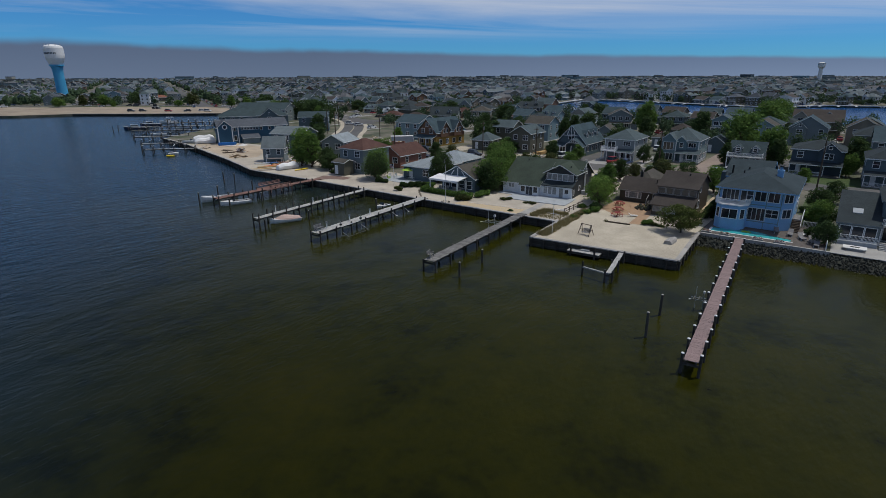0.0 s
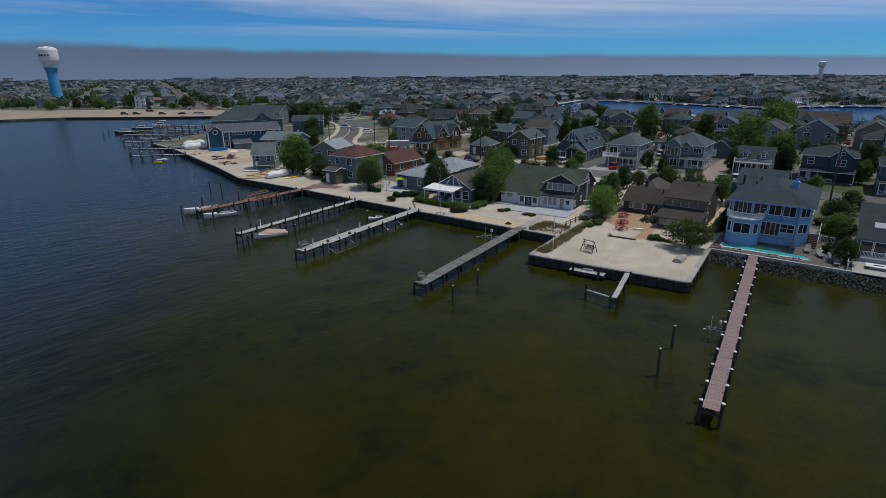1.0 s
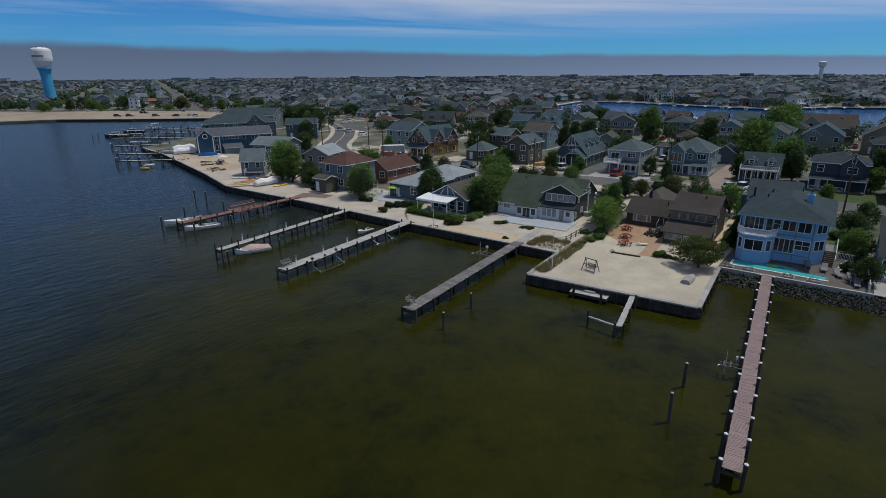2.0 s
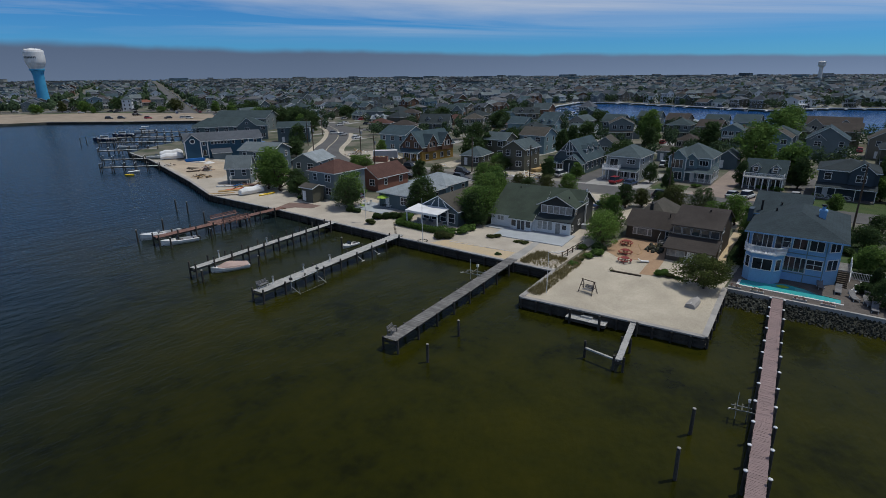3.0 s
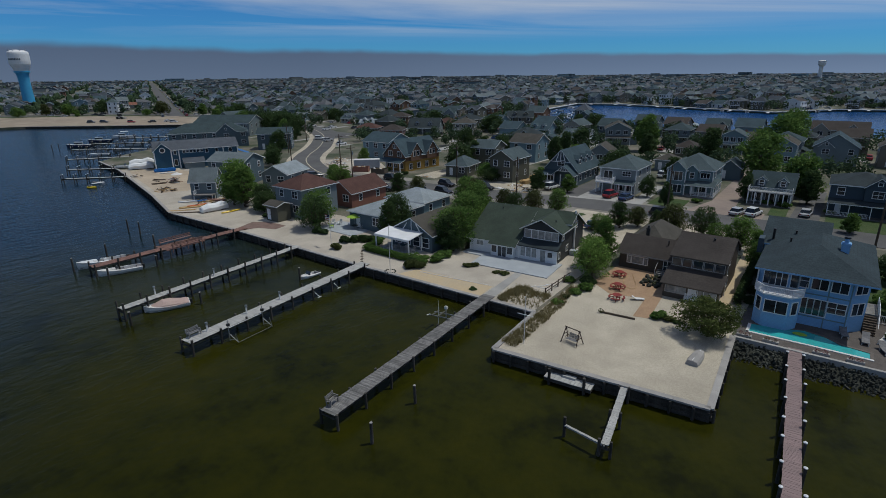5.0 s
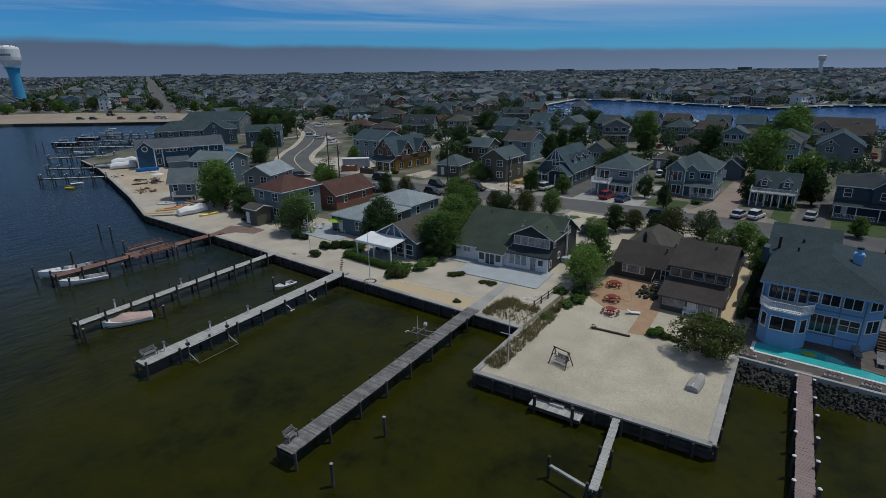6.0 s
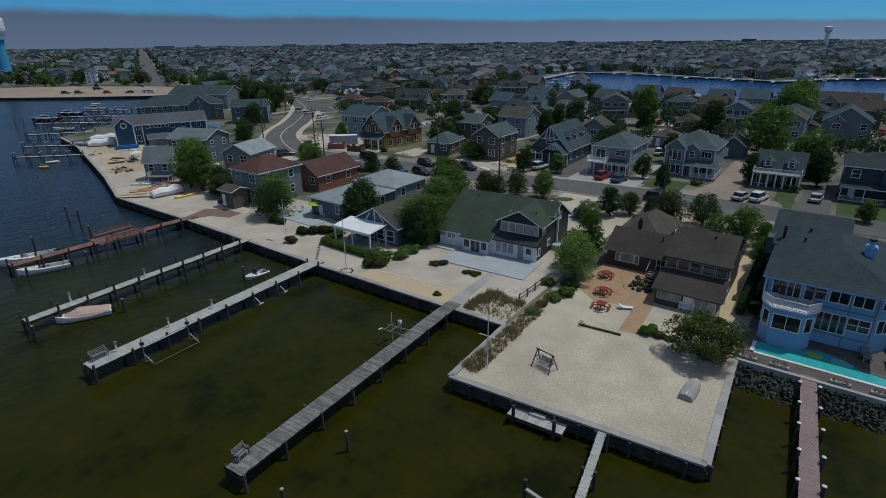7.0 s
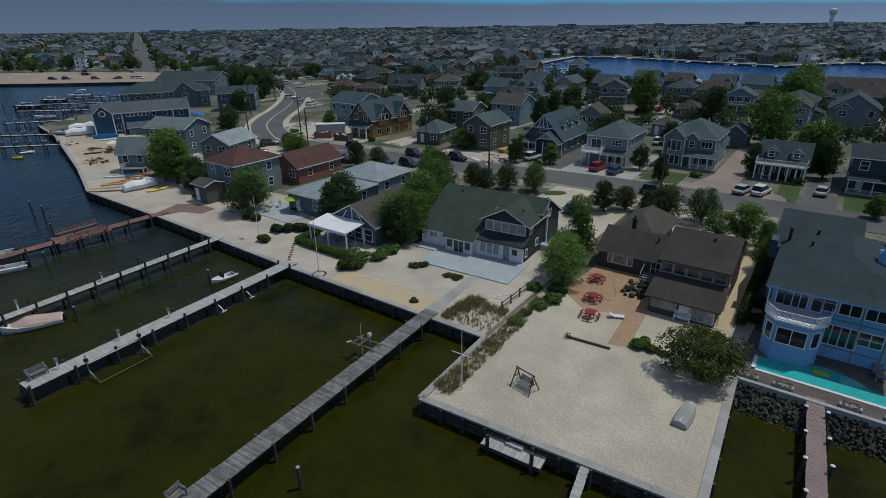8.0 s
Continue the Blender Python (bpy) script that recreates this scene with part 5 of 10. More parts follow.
def terrace_house():
    t = thing("house", pose(0, 0, 0), "grey house with a dark sloping roof, skylight and glazed terrace", "house", "waterfront houses")
    bm = BM(); prof = [(91.6, 1.6), (101, 1.6), (101, 7.4), (91.6, 4.7)]
    A = [bm.verts.new((2.9, y, z)) for y, z in prof]; B = [bm.verts.new((7.6, y, z)) for y, z in prof]
    for i in range(4):
        bm.faces.new((A[i], A[(i + 1) % 4], B[(i + 1) % 4], B[i]))
    bm.faces.new(A[::-1]); bm.faces.new(B); part("wall", bm, W_GREY, t)
    bm = BM(); slab(bm, [(2.6, 91.2, 4.75), (7.8, 91.2, 4.75), (7.8, 101.2, 7.65), (2.6, 101.2, 7.65)], 0.18); part("roof", bm, R_CHAR, t, trim=W_GREY)
    bm = BM(); slab(bm, [(4.3, 94.2, 5.72), (5.5, 94.2, 5.72), (5.5, 95.6, 6.12), (4.3, 95.6, 6.12)], 0.1); part("skylight", bm, PATIO, t, "pale glass skylight")
    bm = BM(); box(bm, 7.6, 94.0, 1.6, 14.5, 105, 7.8); part("side_wall", bm, W_BLUEGREY, t)
    bm = BM(); gable(bm, 7.6, 14.5, 94.0, 105, 7.8, 9.6, "y", 0.4); part("side_roof", bm, R_CHAR, t, trim=W_GREY)
    row(t, "S", 3.1, 7.4, 91.6, 2.3, 3, 1.2, 2.0, mull=0); row(t, "S", 7.9, 14.2, 94.0, 2.3, 3, 1.6, 2.0, mull=1); row(t, "S", 7.9, 14.2, 94.0, 5.2, 3, 1.6, 1.8, mull=1)
    bm = BM(); box(bm, 7.6, 91.8, 4.6, 14.5, 94.0, 4.8); part("balcony_floor", bm, PLANK_PALE, t); railing(t, (7.7, 91.9), (14.4, 91.9), 4.8, 0.95, 0.14)
    bm = BM(); box(bm, 2.9, 90.0, 1.7, 7.6, 91.6, 2.5); part("terrace", bm, PATIO, t); railing(t, (3.0, 90.1), (7.5, 90.1), 2.5, 0.9, 0.14)
    posts(t, [(7.8, 92.0), (11, 92.0), (14.3, 92.0)], 1.9, 4.6, 0.16)
    row(t, "W", 93, 100, 2.9, 3.0, 3, 0.9, 1.2, mull=0)
    for i in range(5):
        bm = BM(); box(bm, 7.8, 89.2 + 0.3 * i, 1.9, 9.6, 89.49 + 0.3 * i, 2.08 + 0.17 * i); part("step", bm, CONCRETE, t)


terrace_house()
H(20.5, 98, 8, 14, 2, "gable_y", W_BLUEGREY, R_CHAR, "blue-grey house with a dark roof", rise=2.0, group="waterfront houses")
# north side of the street
G2 = "houses across the street"
W_FOG = wall_mat("siding_fog_grey", (0.235, 0.265, 0.275))
W_SEA = wall_mat("siding_sea_blue", (0.14, 0.215, 0.24))


def truss(parent, x0, x1, y, ze, za):
    """White timber work in the point of a gable: collar, king post and two struts."""
    xm, q = (x0 + x1) / 2, (x1 - x0) * 0.26
    zc = ze + (za - ze) * 0.42
    for p, r in (((xm - q * 1.1, y, zc), (xm + q * 1.1, y, zc)), ((xm, y, zc), (xm, y, za - 0.1)), ((xm - q * 0.55, y, zc), (xm - q * 0.25, y, zc + (za - zc) * 0.7)), ((xm + q * 0.55, y, zc), (xm + q * 0.25, y, zc + (za - zc) * 0.7))):
        bm = BM(); beam(bm, p, r, 0.14, 0.14); part("gable_trim", bm, WHITE, parent)


def corner_boards(parent, pts, z0, z1):
    for x, y in pts:
        bm = BM(); box(bm, x - 0.09, y - 0.09, z0, x + 0.09, y + 0.09, z1); part("corner_board", bm, WHITE, parent)


def gabled_house(x, y):
    """A steep roof down to the ground floor, a gabled porch with white timber work in front, dormers on the side."""
    t = thing("house", pose(x, y, LAND), "blue-grey house with white-trimmed gables and a porch", "house", G2)
    w, y0, y1, ze, zr = 4.3, -6.2, 8.0, 3.7, 8.4
    bm = BM(); body(bm, -w, w, y0, y1, -0.3, ze, zr, "y"); part("wall", bm, W_BLUEGREY, t)
    bm = BM(); gable(bm, -w, w, y0, y1, ze, zr, "y", 0.55); part("roof", bm, R_BLUE, t, trim=WHITE)
    truss(t, -w, w, y0 - 0.5, ze, zr)
    bm = BM(); gable(bm, -0.8, 4.4, y0 - 2.6, y0 + 0.1, 3.0, 5.1, "y", 0.3, 0.14); part("porch_roof", bm, R_BLUE, t, trim=WHITE)
    truss(t, -0.8, 4.4, y0 - 2.85, 3.0, 5.1)
    bm = BM(); slab(bm, [(-4.5, y0 - 2.4, 2.7), (-0.9, y0 - 2.4, 2.7), (-0.9, y0, 3.5), (-4.5, y0, 3.5)], 0.14); part("side_porch_roof", bm, R_BLUE, t, trim=WHITE)
    bm = BM(); box(bm, -4.4, y0 - 2.5, -0.2, 4.4, y0, 0.35); part("porch_floor", bm, PLANK_GREY, t)
    posts(t, [(u, y0 - 2.35) for u in (-4.2, -2.4, -0.7, 1.0, 2.6, 4.2)], 0.35, 2.95, 0.2)
    railing(t, (-4.2, y0 - 2.4), (-0.7, y0 - 2.4), 0.35, 0.85, 0.2); railing(t, (2.6, y0 - 2.4), (4.2, y0 - 2.4), 0.35, 0.85, 0.2)
    for k in range(2):
        bm = BM(); box(bm, 1.0, y0 - 2.8 - 0.3 * k, -0.1, 2.6, y0 - 2.5 - 0.3 * k, 0.23 - 0.16 * k); part("step", bm, PLANK_GREY, t)
    door(t, "S", 1.8, y0, 0.35); window(t, "S", -2.6, y0, 0.9, 1.5, 1.5, mull=1); window(t, "S", 3.2, y0, 0.9, 0.9, 1.5, mull=0); window(t, "S", 0, y0, 4.6, 1.7, 1.3, mull=1, cross=True)
    row(t, "E", y0 + 0.5, y1 - 0.5, w, 1.1, 4, 1.0, 1.4, mull=0, cross=True); row(t, "W", y0 + 0.5, y1 - 0.5, -w, 1.1, 3, 1.0, 1.4, mull=0, cross=True)
    for u in (-2.6, 1.2, 5.0):
        bm = BM(); body(bm, 0.4, 3.3, u - 0.95, u + 0.95, 4.2, 6.1, 6.9, "x"); o = part("dormer", bm, W_BLUEGREY, t)
        bm = BM(); gable(bm, 0.4, 3.3, u - 0.95, u + 0.95, 6.1, 6.9, "x", 0.22, 0.12); part("dormer_roof", bm, R_BLUE, o, trim=WHITE)
        window(t, "E", 3.3, u, 4.95, 1.0, 0.95, mull=1)
    corner_boards(t, ((-w, y0), (w, y0), (w, y1)), 0, ze)
    vent(t, -1.6, 3.0, 6.6, 0.6, 0.1)


def balcony_house(x, y):
    """Two full storeys under a hip roof; a white-railed balcony over one half of the porch."""
    t = H(x, y, 8.0, 11, 2, "hip", W_FOG, R_MID, "grey house with a hip roof and a white front balcony", rise=2.1, front=False, group=G2)
    y0, zt = -5.5, 2.95
    bm = BM(); slab(bm, [(-0.3, y0 - 2.3, zt - 0.3), (4.2, y0 - 2.3, zt - 0.3), (4.2, y0, zt + 0.35), (-0.3, y0, zt + 0.35)], 0.14); part("porch_roof", bm, R_MID, t, trim=WHITE)
    bm = BM(); box(bm, -4.2, y0 - 2.7, zt - 0.25, -0.35, y0, zt); part("balcony_floor", bm, WHITE, t)
    railing(t, (-4.15, y0 - 2.65), (-0.4, y0 - 2.65), zt, 1.0, 0.1); railing(t, (-4.15, y0 - 2.65), (-4.15, y0), zt, 1.0, 0.1); railing(t, (-0.4, y0 - 2.65), (-0.4, y0), zt, 1.0, 0.1)
    bm = BM(); box(bm, -4.1, y0 - 2.4, -0.2, 4.1, y0, 0.35); part("porch_floor", bm, PLANK_GREY, t)
    posts(t, [(u, y0 - 2.3) for u in (-4.0, -2.6, -0.4, 1.1, 2.6, 4.0)], 0.35, zt - 0.25, 0.18)
    railing(t, (-0.4, y0 - 2.3), (4.0, y0 - 2.3), 0.35, 0.85, 0.16)
    for k in range(2):
        bm = BM(); box(bm, -2.6, y0 - 2.75 - 0.3 * k, -0.1, -0.4, y0 - 2.4 - 0.3 * k, 0.23 - 0.16 * k); part("step", bm, CONCRETE, t)
    window(t, "S", -2.2, y0, zt + 0.05, 1.9, 2.05, mull=1, name="balcony_door"); window(t, "S", 1.9, y0, 4.2, 1.8, 0.95, mull=2, cross=True)
    window(t, "S", 0.6, y0, 0.9, 1.2, 1.5, mull=1); window(t, "S", 2.9, y0, 0.9, 1.4, 1.5, mull=1); window(t, "S", -0.9, y0, 0.9, 0.7, 1.5, mull=0)
    corner_boards(t, ((-4, y0), (4, y0), (4, 5.5)), 0, 5.8)
    for u, v in ((-0.6, -2.4), (1.2, -1.0)):
        vent(t, u, v, 6.9, 0.6, 0.13)


def bay_house(x, y):
    """Hip roof, a gabled two-storey bay with tall white windows, a lesser gable beside it and a wrap-round porch."""
    t = H(x, y, 9.2, 11, 2, "hip", W_SEA, R_MID, "pale blue house with a gabled bay and porch", rise=2.6, front=False, group=G2)
    y0 = -5.5
    for x0, x1, yf, ze, m in ((-4.5, -0.7, y0 - 1.5, 5.75, 0.46), (-0.9, 1.6, y0 - 0.5, 5.6, 0.44)):
        za = ze + (x1 - x0) * m
        bm = BM(); body(bm, x0, x1, yf, 0, -0.2, ze, za, "y"); part("front_bay", bm, W_SEA, t)
        bm = BM(); gable(bm, x0, x1, yf, 0, ze, za, "y", 0.35, 0.14); part("bay_roof", bm, R_MID, t, trim=WHITE)
    for u in (-3.5, -1.7):
        window(t, "S", u, y0 - 1.5, 3.3, 0.7, 1.9, mull=0); window(t, "S", u, y0 - 1.5, 0.6, 0.7, 1.7, mull=0)
    window(t, "S", -2.6, y0 - 1.5, 3.3, 0.85, 1.9, mull=0); window(t, "S", -2.6, y0 - 1.5, 0.6, 0.85, 1.7, mull=0)
    window(t, "S", 0.4, y0 - 0.5, 3.9, 0.8, 1.2, mull=0, cross=True); window(t, "S", 3.0, y0, 4.0, 1.8, 1.1, mull=2)
    bm = BM(); slab(bm, [(-0.7, y0 - 2.6, 2.6), (5.6, y0 - 2.6, 2.6), (5.6, y0, 3.4), (-0.7, y0, 3.4)], 0.14); part("porch_roof", bm, R_MID, t, trim=WHITE)
    bm = BM(); slab(bm, [(4.6, y0, 3.4), (5.6, y0, 2.7), (5.6, y0 + 6, 2.7), (4.6, y0 + 6, 3.4)], 0.14); part("side_porch_roof", bm, R_MID, t, trim=WHITE)
    bm = BM(); box(bm, -0.7, y0 - 2.5, -0.2, 5.5, y0, 0.35); part("porch_floor", bm, PLANK_GREY, t)
    posts(t, [(u, y0 - 2.4) for u in (-0.5, 1.0, 2.5, 4.0, 5.4)] + [(5.4, y0 + v) for v in (0.4, 3.2, 5.8)], 0.35, 2.55, 0.18)
    railing(t, (1.0, y0 - 2.4), (5.4, y0 - 2.4), 0.35, 0.85, 0.16); railing(t, (5.4, y0 - 2.4), (5.4, y0 + 5.8), 0.35, 0.85, 0.16)
    window(t, "S", 2.6, y0, 0.9, 1.6, 1.5, mull=1); door(t, "S", 0.8, y0 - 0.5, 0.35)
    corner_boards(t, ((-4.5, y0 - 1.5), (-0.7, y0 - 1.5), (4.6, y0), (4.6, 5.5)), 0, 5.7)


def cape_house(x, y):
    """Low house with a long porch under a white-railed deck and two dormers in the roof."""
    t = H(x, y, 7.6, 8, 1, "gable_x", W_GREY, R_SLATE, "grey cape house with dormers and a white deck rail", rise=3.0, dormers=2, front=False, group=G2)
    y0 = -4.0
    bm = BM(); box(bm, -3.9, y0 - 2.2, 2.75, 3.9, y0 + 0.3, 2.95); part("deck", bm, PLANK_PALE, t)
    railing(t, (-3.85, y0 - 2.15), (3.85, y0 - 2.15), 2.95, 0.95, 0.13); railing(t, (3.85, y0 - 2.15), (3.85, y0), 2.95, 0.95, 0.13); railing(t, (-3.85, y0 - 2.15), (-3.85, y0), 2.95, 0.95, 0.13)
    bm = BM(); box(bm, -3.9, y0 - 2.2, -0.2, 3.9, y0, 0.3); part("porch_floor", bm, PLANK_GREY, t)
    posts(t, [(-3.75 + 1.25 * i, y0 - 2.1) for i in range(7)], 0.3, 2.75, 0.2)
    for i in range(3):
        window(t, "S", -2.4 + 2.4 * i, y0, 0.6, 1.5, 1.8, mull=1)


gabled_house(-61.8, 155.0)
balcony_house(-46.8, 151.5)
bay_house(-33.2, 159.2)
cape_house(-17.4, 156.6)
H(-2.6, 155.6, 10, 11, 2, "hip", W_NAVY, R_CHAR, "dark blue house with a dark hip roof", rise=1.7, porch=True, gable_front=0.4, group=G2)
H(-75.9, 148.6, 6.6, 9, 2, "gable_y", W_OLIVE, R_MID, "olive house with a stack of new lumber beside it", rise=2.0, group=G2)
H(-89.8, 147.4, 6.2, 8, 1, "hip", W_OLIVE, R_MID, "low dark olive house with a hip roof", rise=1.9, yaw=8, group=G2)
def unfinished_house(x, y):
    """Ochre sheathing below, cedar shakes above, a steep roof with a cross gable on the east side."""
    t = thing("house", pose(x, y, LAND, 0, 0, -6), "unfinished house with ochre sheathing and cedar-shake gables", "house", G2)
    w, d = 4.2, 7.0
    bm = BM(); box(bm, -w, -d, -0.3, w, d, 2.9); part("lower_wall", bm, W_GOLD, t, "bare ochre sheathing")
    bm = BM(); body(bm, -w - 0.02, w + 0.02, -d - 0.02, d + 0.02, 2.9, 4.6, 8.6, "y"); part("upper_wall", bm, W_CEDAR, t, "brown cedar shakes")
    bm = BM(); gable(bm, -w, w, -d, d, 4.6, 8.6, "y", 0.5); part("roof", bm, R_BLUE, t, trim=WHITE)
    for u in (-3.2, 3.4):
        bm = BM(); body(bm, 0, w + 0.6, u - 2.1, u + 2.1, 2.9, 5.2, 7.8, "x"); part("side_bay", bm, W_CEDAR, t, "cedar-shake side gable")
        bm = BM(); gable(bm, 0, w + 0.6, u - 2.1, u + 2.1, 5.2, 7.8, "x", 0.4, 0.14); part("bay_roof", bm, R_BLUE, t, trim=WHITE)
        window(t, "E", w + 0.6, u - 0.7, 4.2, 0.8, 1.4, mull=0); window(t, "E", w + 0.6, u + 0.7, 4.2, 0.8, 1.4, mull=0)
    bm = BM(); slab(bm, [(-w - 0.2, -d - 2.4, 2.7), (w + 0.2, -d - 2.4, 2.7), (w + 0.2, -d, 3.6), (-w - 0.2, -d, 3.6)], 0.15); part("porch_roof", bm, R_BLUE, t, trim=WHITE)
    posts(t, [(-w, -d - 2.2), (-1.5, -d - 2.2), (1.5, -d - 2.2), (w, -d - 2.2)], 0, 2.6, 0.2)
    row(t, "S", -w + 0.5, w - 0.5, -d - 0.02, 4.1, 2, 1.5, 1.4, mull=1); row(t, "S", -1.2, 1.2, -d - 0.02, 6.3, 1, 1.2, 1.0, mull=1)
    row(t, "S", -w + 0.5, w - 0.5, -d, 0.9, 3, 1.4, 1.4, mull=1)
    row(t, "E", -d + 0.5, d - 0.5, w, 0.6, 4, 1.2, 1.5, mull=1)
    return t


unfinished_house(-108.8, 149.0)
H(-127.5, 159, 11, 11, 2, "gable_x", W_PALEBLUE, R_BLUE, "pale blue house with a hedge", rise=2.4, group=G2)
H(-91.0, 163.0, 7, 8, 2, "gable_x", W_OLIVE, R_MID, "dark olive house among dark trees", rise=1.8, yaw=6)
H(-86.5, 180.0, 9, 9, 2, "gable_x", W_PALEBLUE, R_TAN, "pale blue house behind the lumber", rise=2.2)
H(-28.8, 180.5, 5, 7, 1, "gable_y", W_BLUEGREY, R_SLATE, "grey gabled garage behind the drive", rise=1.8, wins=False, name="garage")
H(-45.5, 184.6, 5.4, 6, 1, "hip", W_GREY, R_TAN, "low grey garage with a hip roof", rise=1.3, wins=False, garage=True, name="garage")
H(-20.6, 214.6, 7, 10.5, 2, "gable_y", W_PALEBLUE, R_TAN, "pale blue-grey gabled house behind the trees", rise=2.0)
H(-8.0, 216.4, 10.4, 11, 2, "gable_y", W_GREY, R_BLUE, "broad blue-grey gabled house", rise=3.4, gable_front=0.34, bay_side=-1)
H(13.0, 184, 10, 12, 2, "gable_x", W_BLUEGREY, R_BLUE, "blue house with a broad front gable", rise=3.2, gable_front=0.5)

bh = H(-8.0, 268.6, 16.5, 11, 2, "gable_x", W_CREAM, R_BROWN, "large beige house with twin front gables by the inner water", rise=2.6, gable_front=0.3, porch=True, balcony=True)
for u in (-5.6,):
    bm = BM(); body(bm, u - 2.4, u + 2.4, -6.1, 0, 3.2, 5.85, 8.0, "y"); part("front_bay", bm, W_CREAM, bh)
    bm = BM(); gable(bm, u - 2.4, u + 2.4, -6.1, 0, 5.85, 8.0, "y", 0.3, 0.14); part("bay_roof", bm, R_BROWN, bh, trim=WHITE)
    window(bh, "S", u, -6.1, 4.0, 1.6, 1.3, mull=1)

H(11.2, 147.4, 10, 12, 2, "hip", W_BLUEGREY, R_CHAR, "dark grey house with a white front porch", rise=2.6, porch=True, gable_front=0.4, group=G2)
H(6.5, 223, 9, 9, 2, "gable_y", W_TAN, R_TAN, "tan gabled house behind the street", rise=2.8)

# ---------- trees and shrubs ----------
def leaf_cloud(bm, rnd, centre, r, n, size, flat=0.75):
    """n small leaf sprays scattered through a lump, most near its skin."""
    for _ in range(n):
        d = Vector((rnd.gauss(0, 1), rnd.gauss(0, 1), rnd.gauss(0, 1))).normalized()
        p = Vector(centre) + Vector((d.x, d.y, d.z * flat)) * r * (rnd.uniform(0.25, 1.0) ** 0.45)
        a = Vector((rnd.gauss(0, 1), rnd.gauss(0, 1), rnd.gauss(0, 0.6))).normalized()
        b = a.cross(Vector((rnd.gauss(0, 1), rnd.gauss(0, 1), rnd.gauss(0, 1)))).normalized()
        s = size * rnd.uniform(0.6, 1.35)
        q = [p + a * s, p + b * s * 0.55, p - a * s, p - b * s * 0.55 + a * s * 0.2]
        bm.faces.new([bm.verts.new(v) for v in q])


def build_tree(seed, h, spread, leaf, lumps, per, size, trunk_share=0.35, cone=0.0, name="tree", label="", category="tree", flat=0.75, lump=1.0):
    """A tree at the origin: a tapered, forked trunk with limbs, and a ragged crown of leaf sprays round the limb ends."""
    rnd = random.Random(seed)
    t = thing(name, pose(0, 0, -80), label, category)
    bm = BM()
    fork = h * trunk_share
    r = 0.035 * h
    tube(bm, (0, 0, -0.3), (0.05 * h * rnd.uniform(-1, 1), 0.05 * h * rnd.uniform(-1, 1), fork), r, r * 0.7, 7)
    ends = []
    lobes = [rnd.uniform(0.72, 1.18) for _ in range(7)]
    for i in range(lumps):
        a = 2 * math.pi * (i * 0.618) + rnd.uniform(-0.4, 0.4)
        k = (i + 0.5) / lumps
        z = fork * 0.8 + (h - fork * 0.8) * (0.12 + 0.8 * k * rnd.uniform(0.85, 1.1))
        z = min(z, h * 0.93)
        env = (1 - cone * k) * math.sin(math.pi * min(0.98, 0.22 + 0.72 * k)) ** 0.6
        d = spread * env * rnd.uniform(0.35, 0.82) * (lobes[int(a / 6.2832 * 7) % 7] if lump < 1.0 else 1.0)
        e = Vector((d * math.cos(a), d * math.sin(a), z))
        ends.append(e)
        mid = Vector((e.x * 0.4, e.y * 0.4, fork + (z - fork) * 0.45))
        if i % 2 == 0:
            tube(bm, (0, 0, fork * 0.9), mid, r * 0.45, r * 0.28, 5, False)
            tube(bm, mid, e, r * 0.28, r * 0.08, 5, False)
    part("trunk", bm, BARK, t)
    bm = BM()
    for e in ends:
        rr = spread * rnd.uniform(0.27, 0.47) * lump
        leaf_cloud(bm, rnd, e, rr, per, size, flat)
        leaf_cloud(bm, rnd, e, rr * 0.72, per // (6 if lump == 1.0 else 14), size * 2.3, flat)
    ob = part("crown", bm, leaf, t)
    return t


def proto_set(leaf, tag, cat_label):
    return [
        build_tree(11, 8.0, 4.2, leaf, 26, 150, 0.185, 0.10, 0.1, label="leafy %s tree beside the houses" % tag),
        build_tree(12, 8.0, 3.4, leaf, 28, 140, 0.18, 0.08, 0.35, label="leafy %s tree beside the houses" % tag),
        build_tree(13, 8.0, 5.0, leaf, 30, 145, 0.195, 0.11, 0.0, label="leafy %s tree beside the houses" % tag),
    ]


def fine_set(leaf, tag):
    """Trees with many small sprays, for the gardens nearest the water."""
    lab = "leafy %s tree with an uneven crown beside the houses" % tag
    return [build_tree(s, 8.0, w, leaf, 85, 105, 0.115, sh, c, label=lab, lump=0.60) for s, w, sh, c in ((31, 4.3, 0.10, 0.15), (32, 3.5, 0.08, 0.45), (33, 4.8, 0.12, 0.05))]


F_GREEN, F_DARK, F_OLIVE, F_BRIGHT = (fine_set(m, n) for m, n in ((LEAF, "green"), (LEAF_DARK, "dark green"), (LEAF_OLIVE, "olive green"), (LEAF_BRIGHT, "bright green")))
T_GREEN, T_DARK, T_OLIVE, T_BRIGHT = (proto_set(m, n, n) for m, n in ((LEAF, "green"), (LEAF_DARK, "dark green"), (LEAF_OLIVE, "olive green"), (LEAF_BRIGHT, "bright green")))
used_protos = set()


def put(proto, x, y, s, yaw, sz=1.0, z=LAND):
    m = Matrix.LocRotScale((x, y, z), Euler((0, 0, yaw)), (s, s, s * sz))
    if proto.name not in used_protos:
        used_protos.add(proto.name)
        proto.matrix_world = m
        return proto
    ob = copy_thing(proto, Matrix.Identity(4))
    ob.matrix_basis = m
    return ob


rt = random.Random(5)
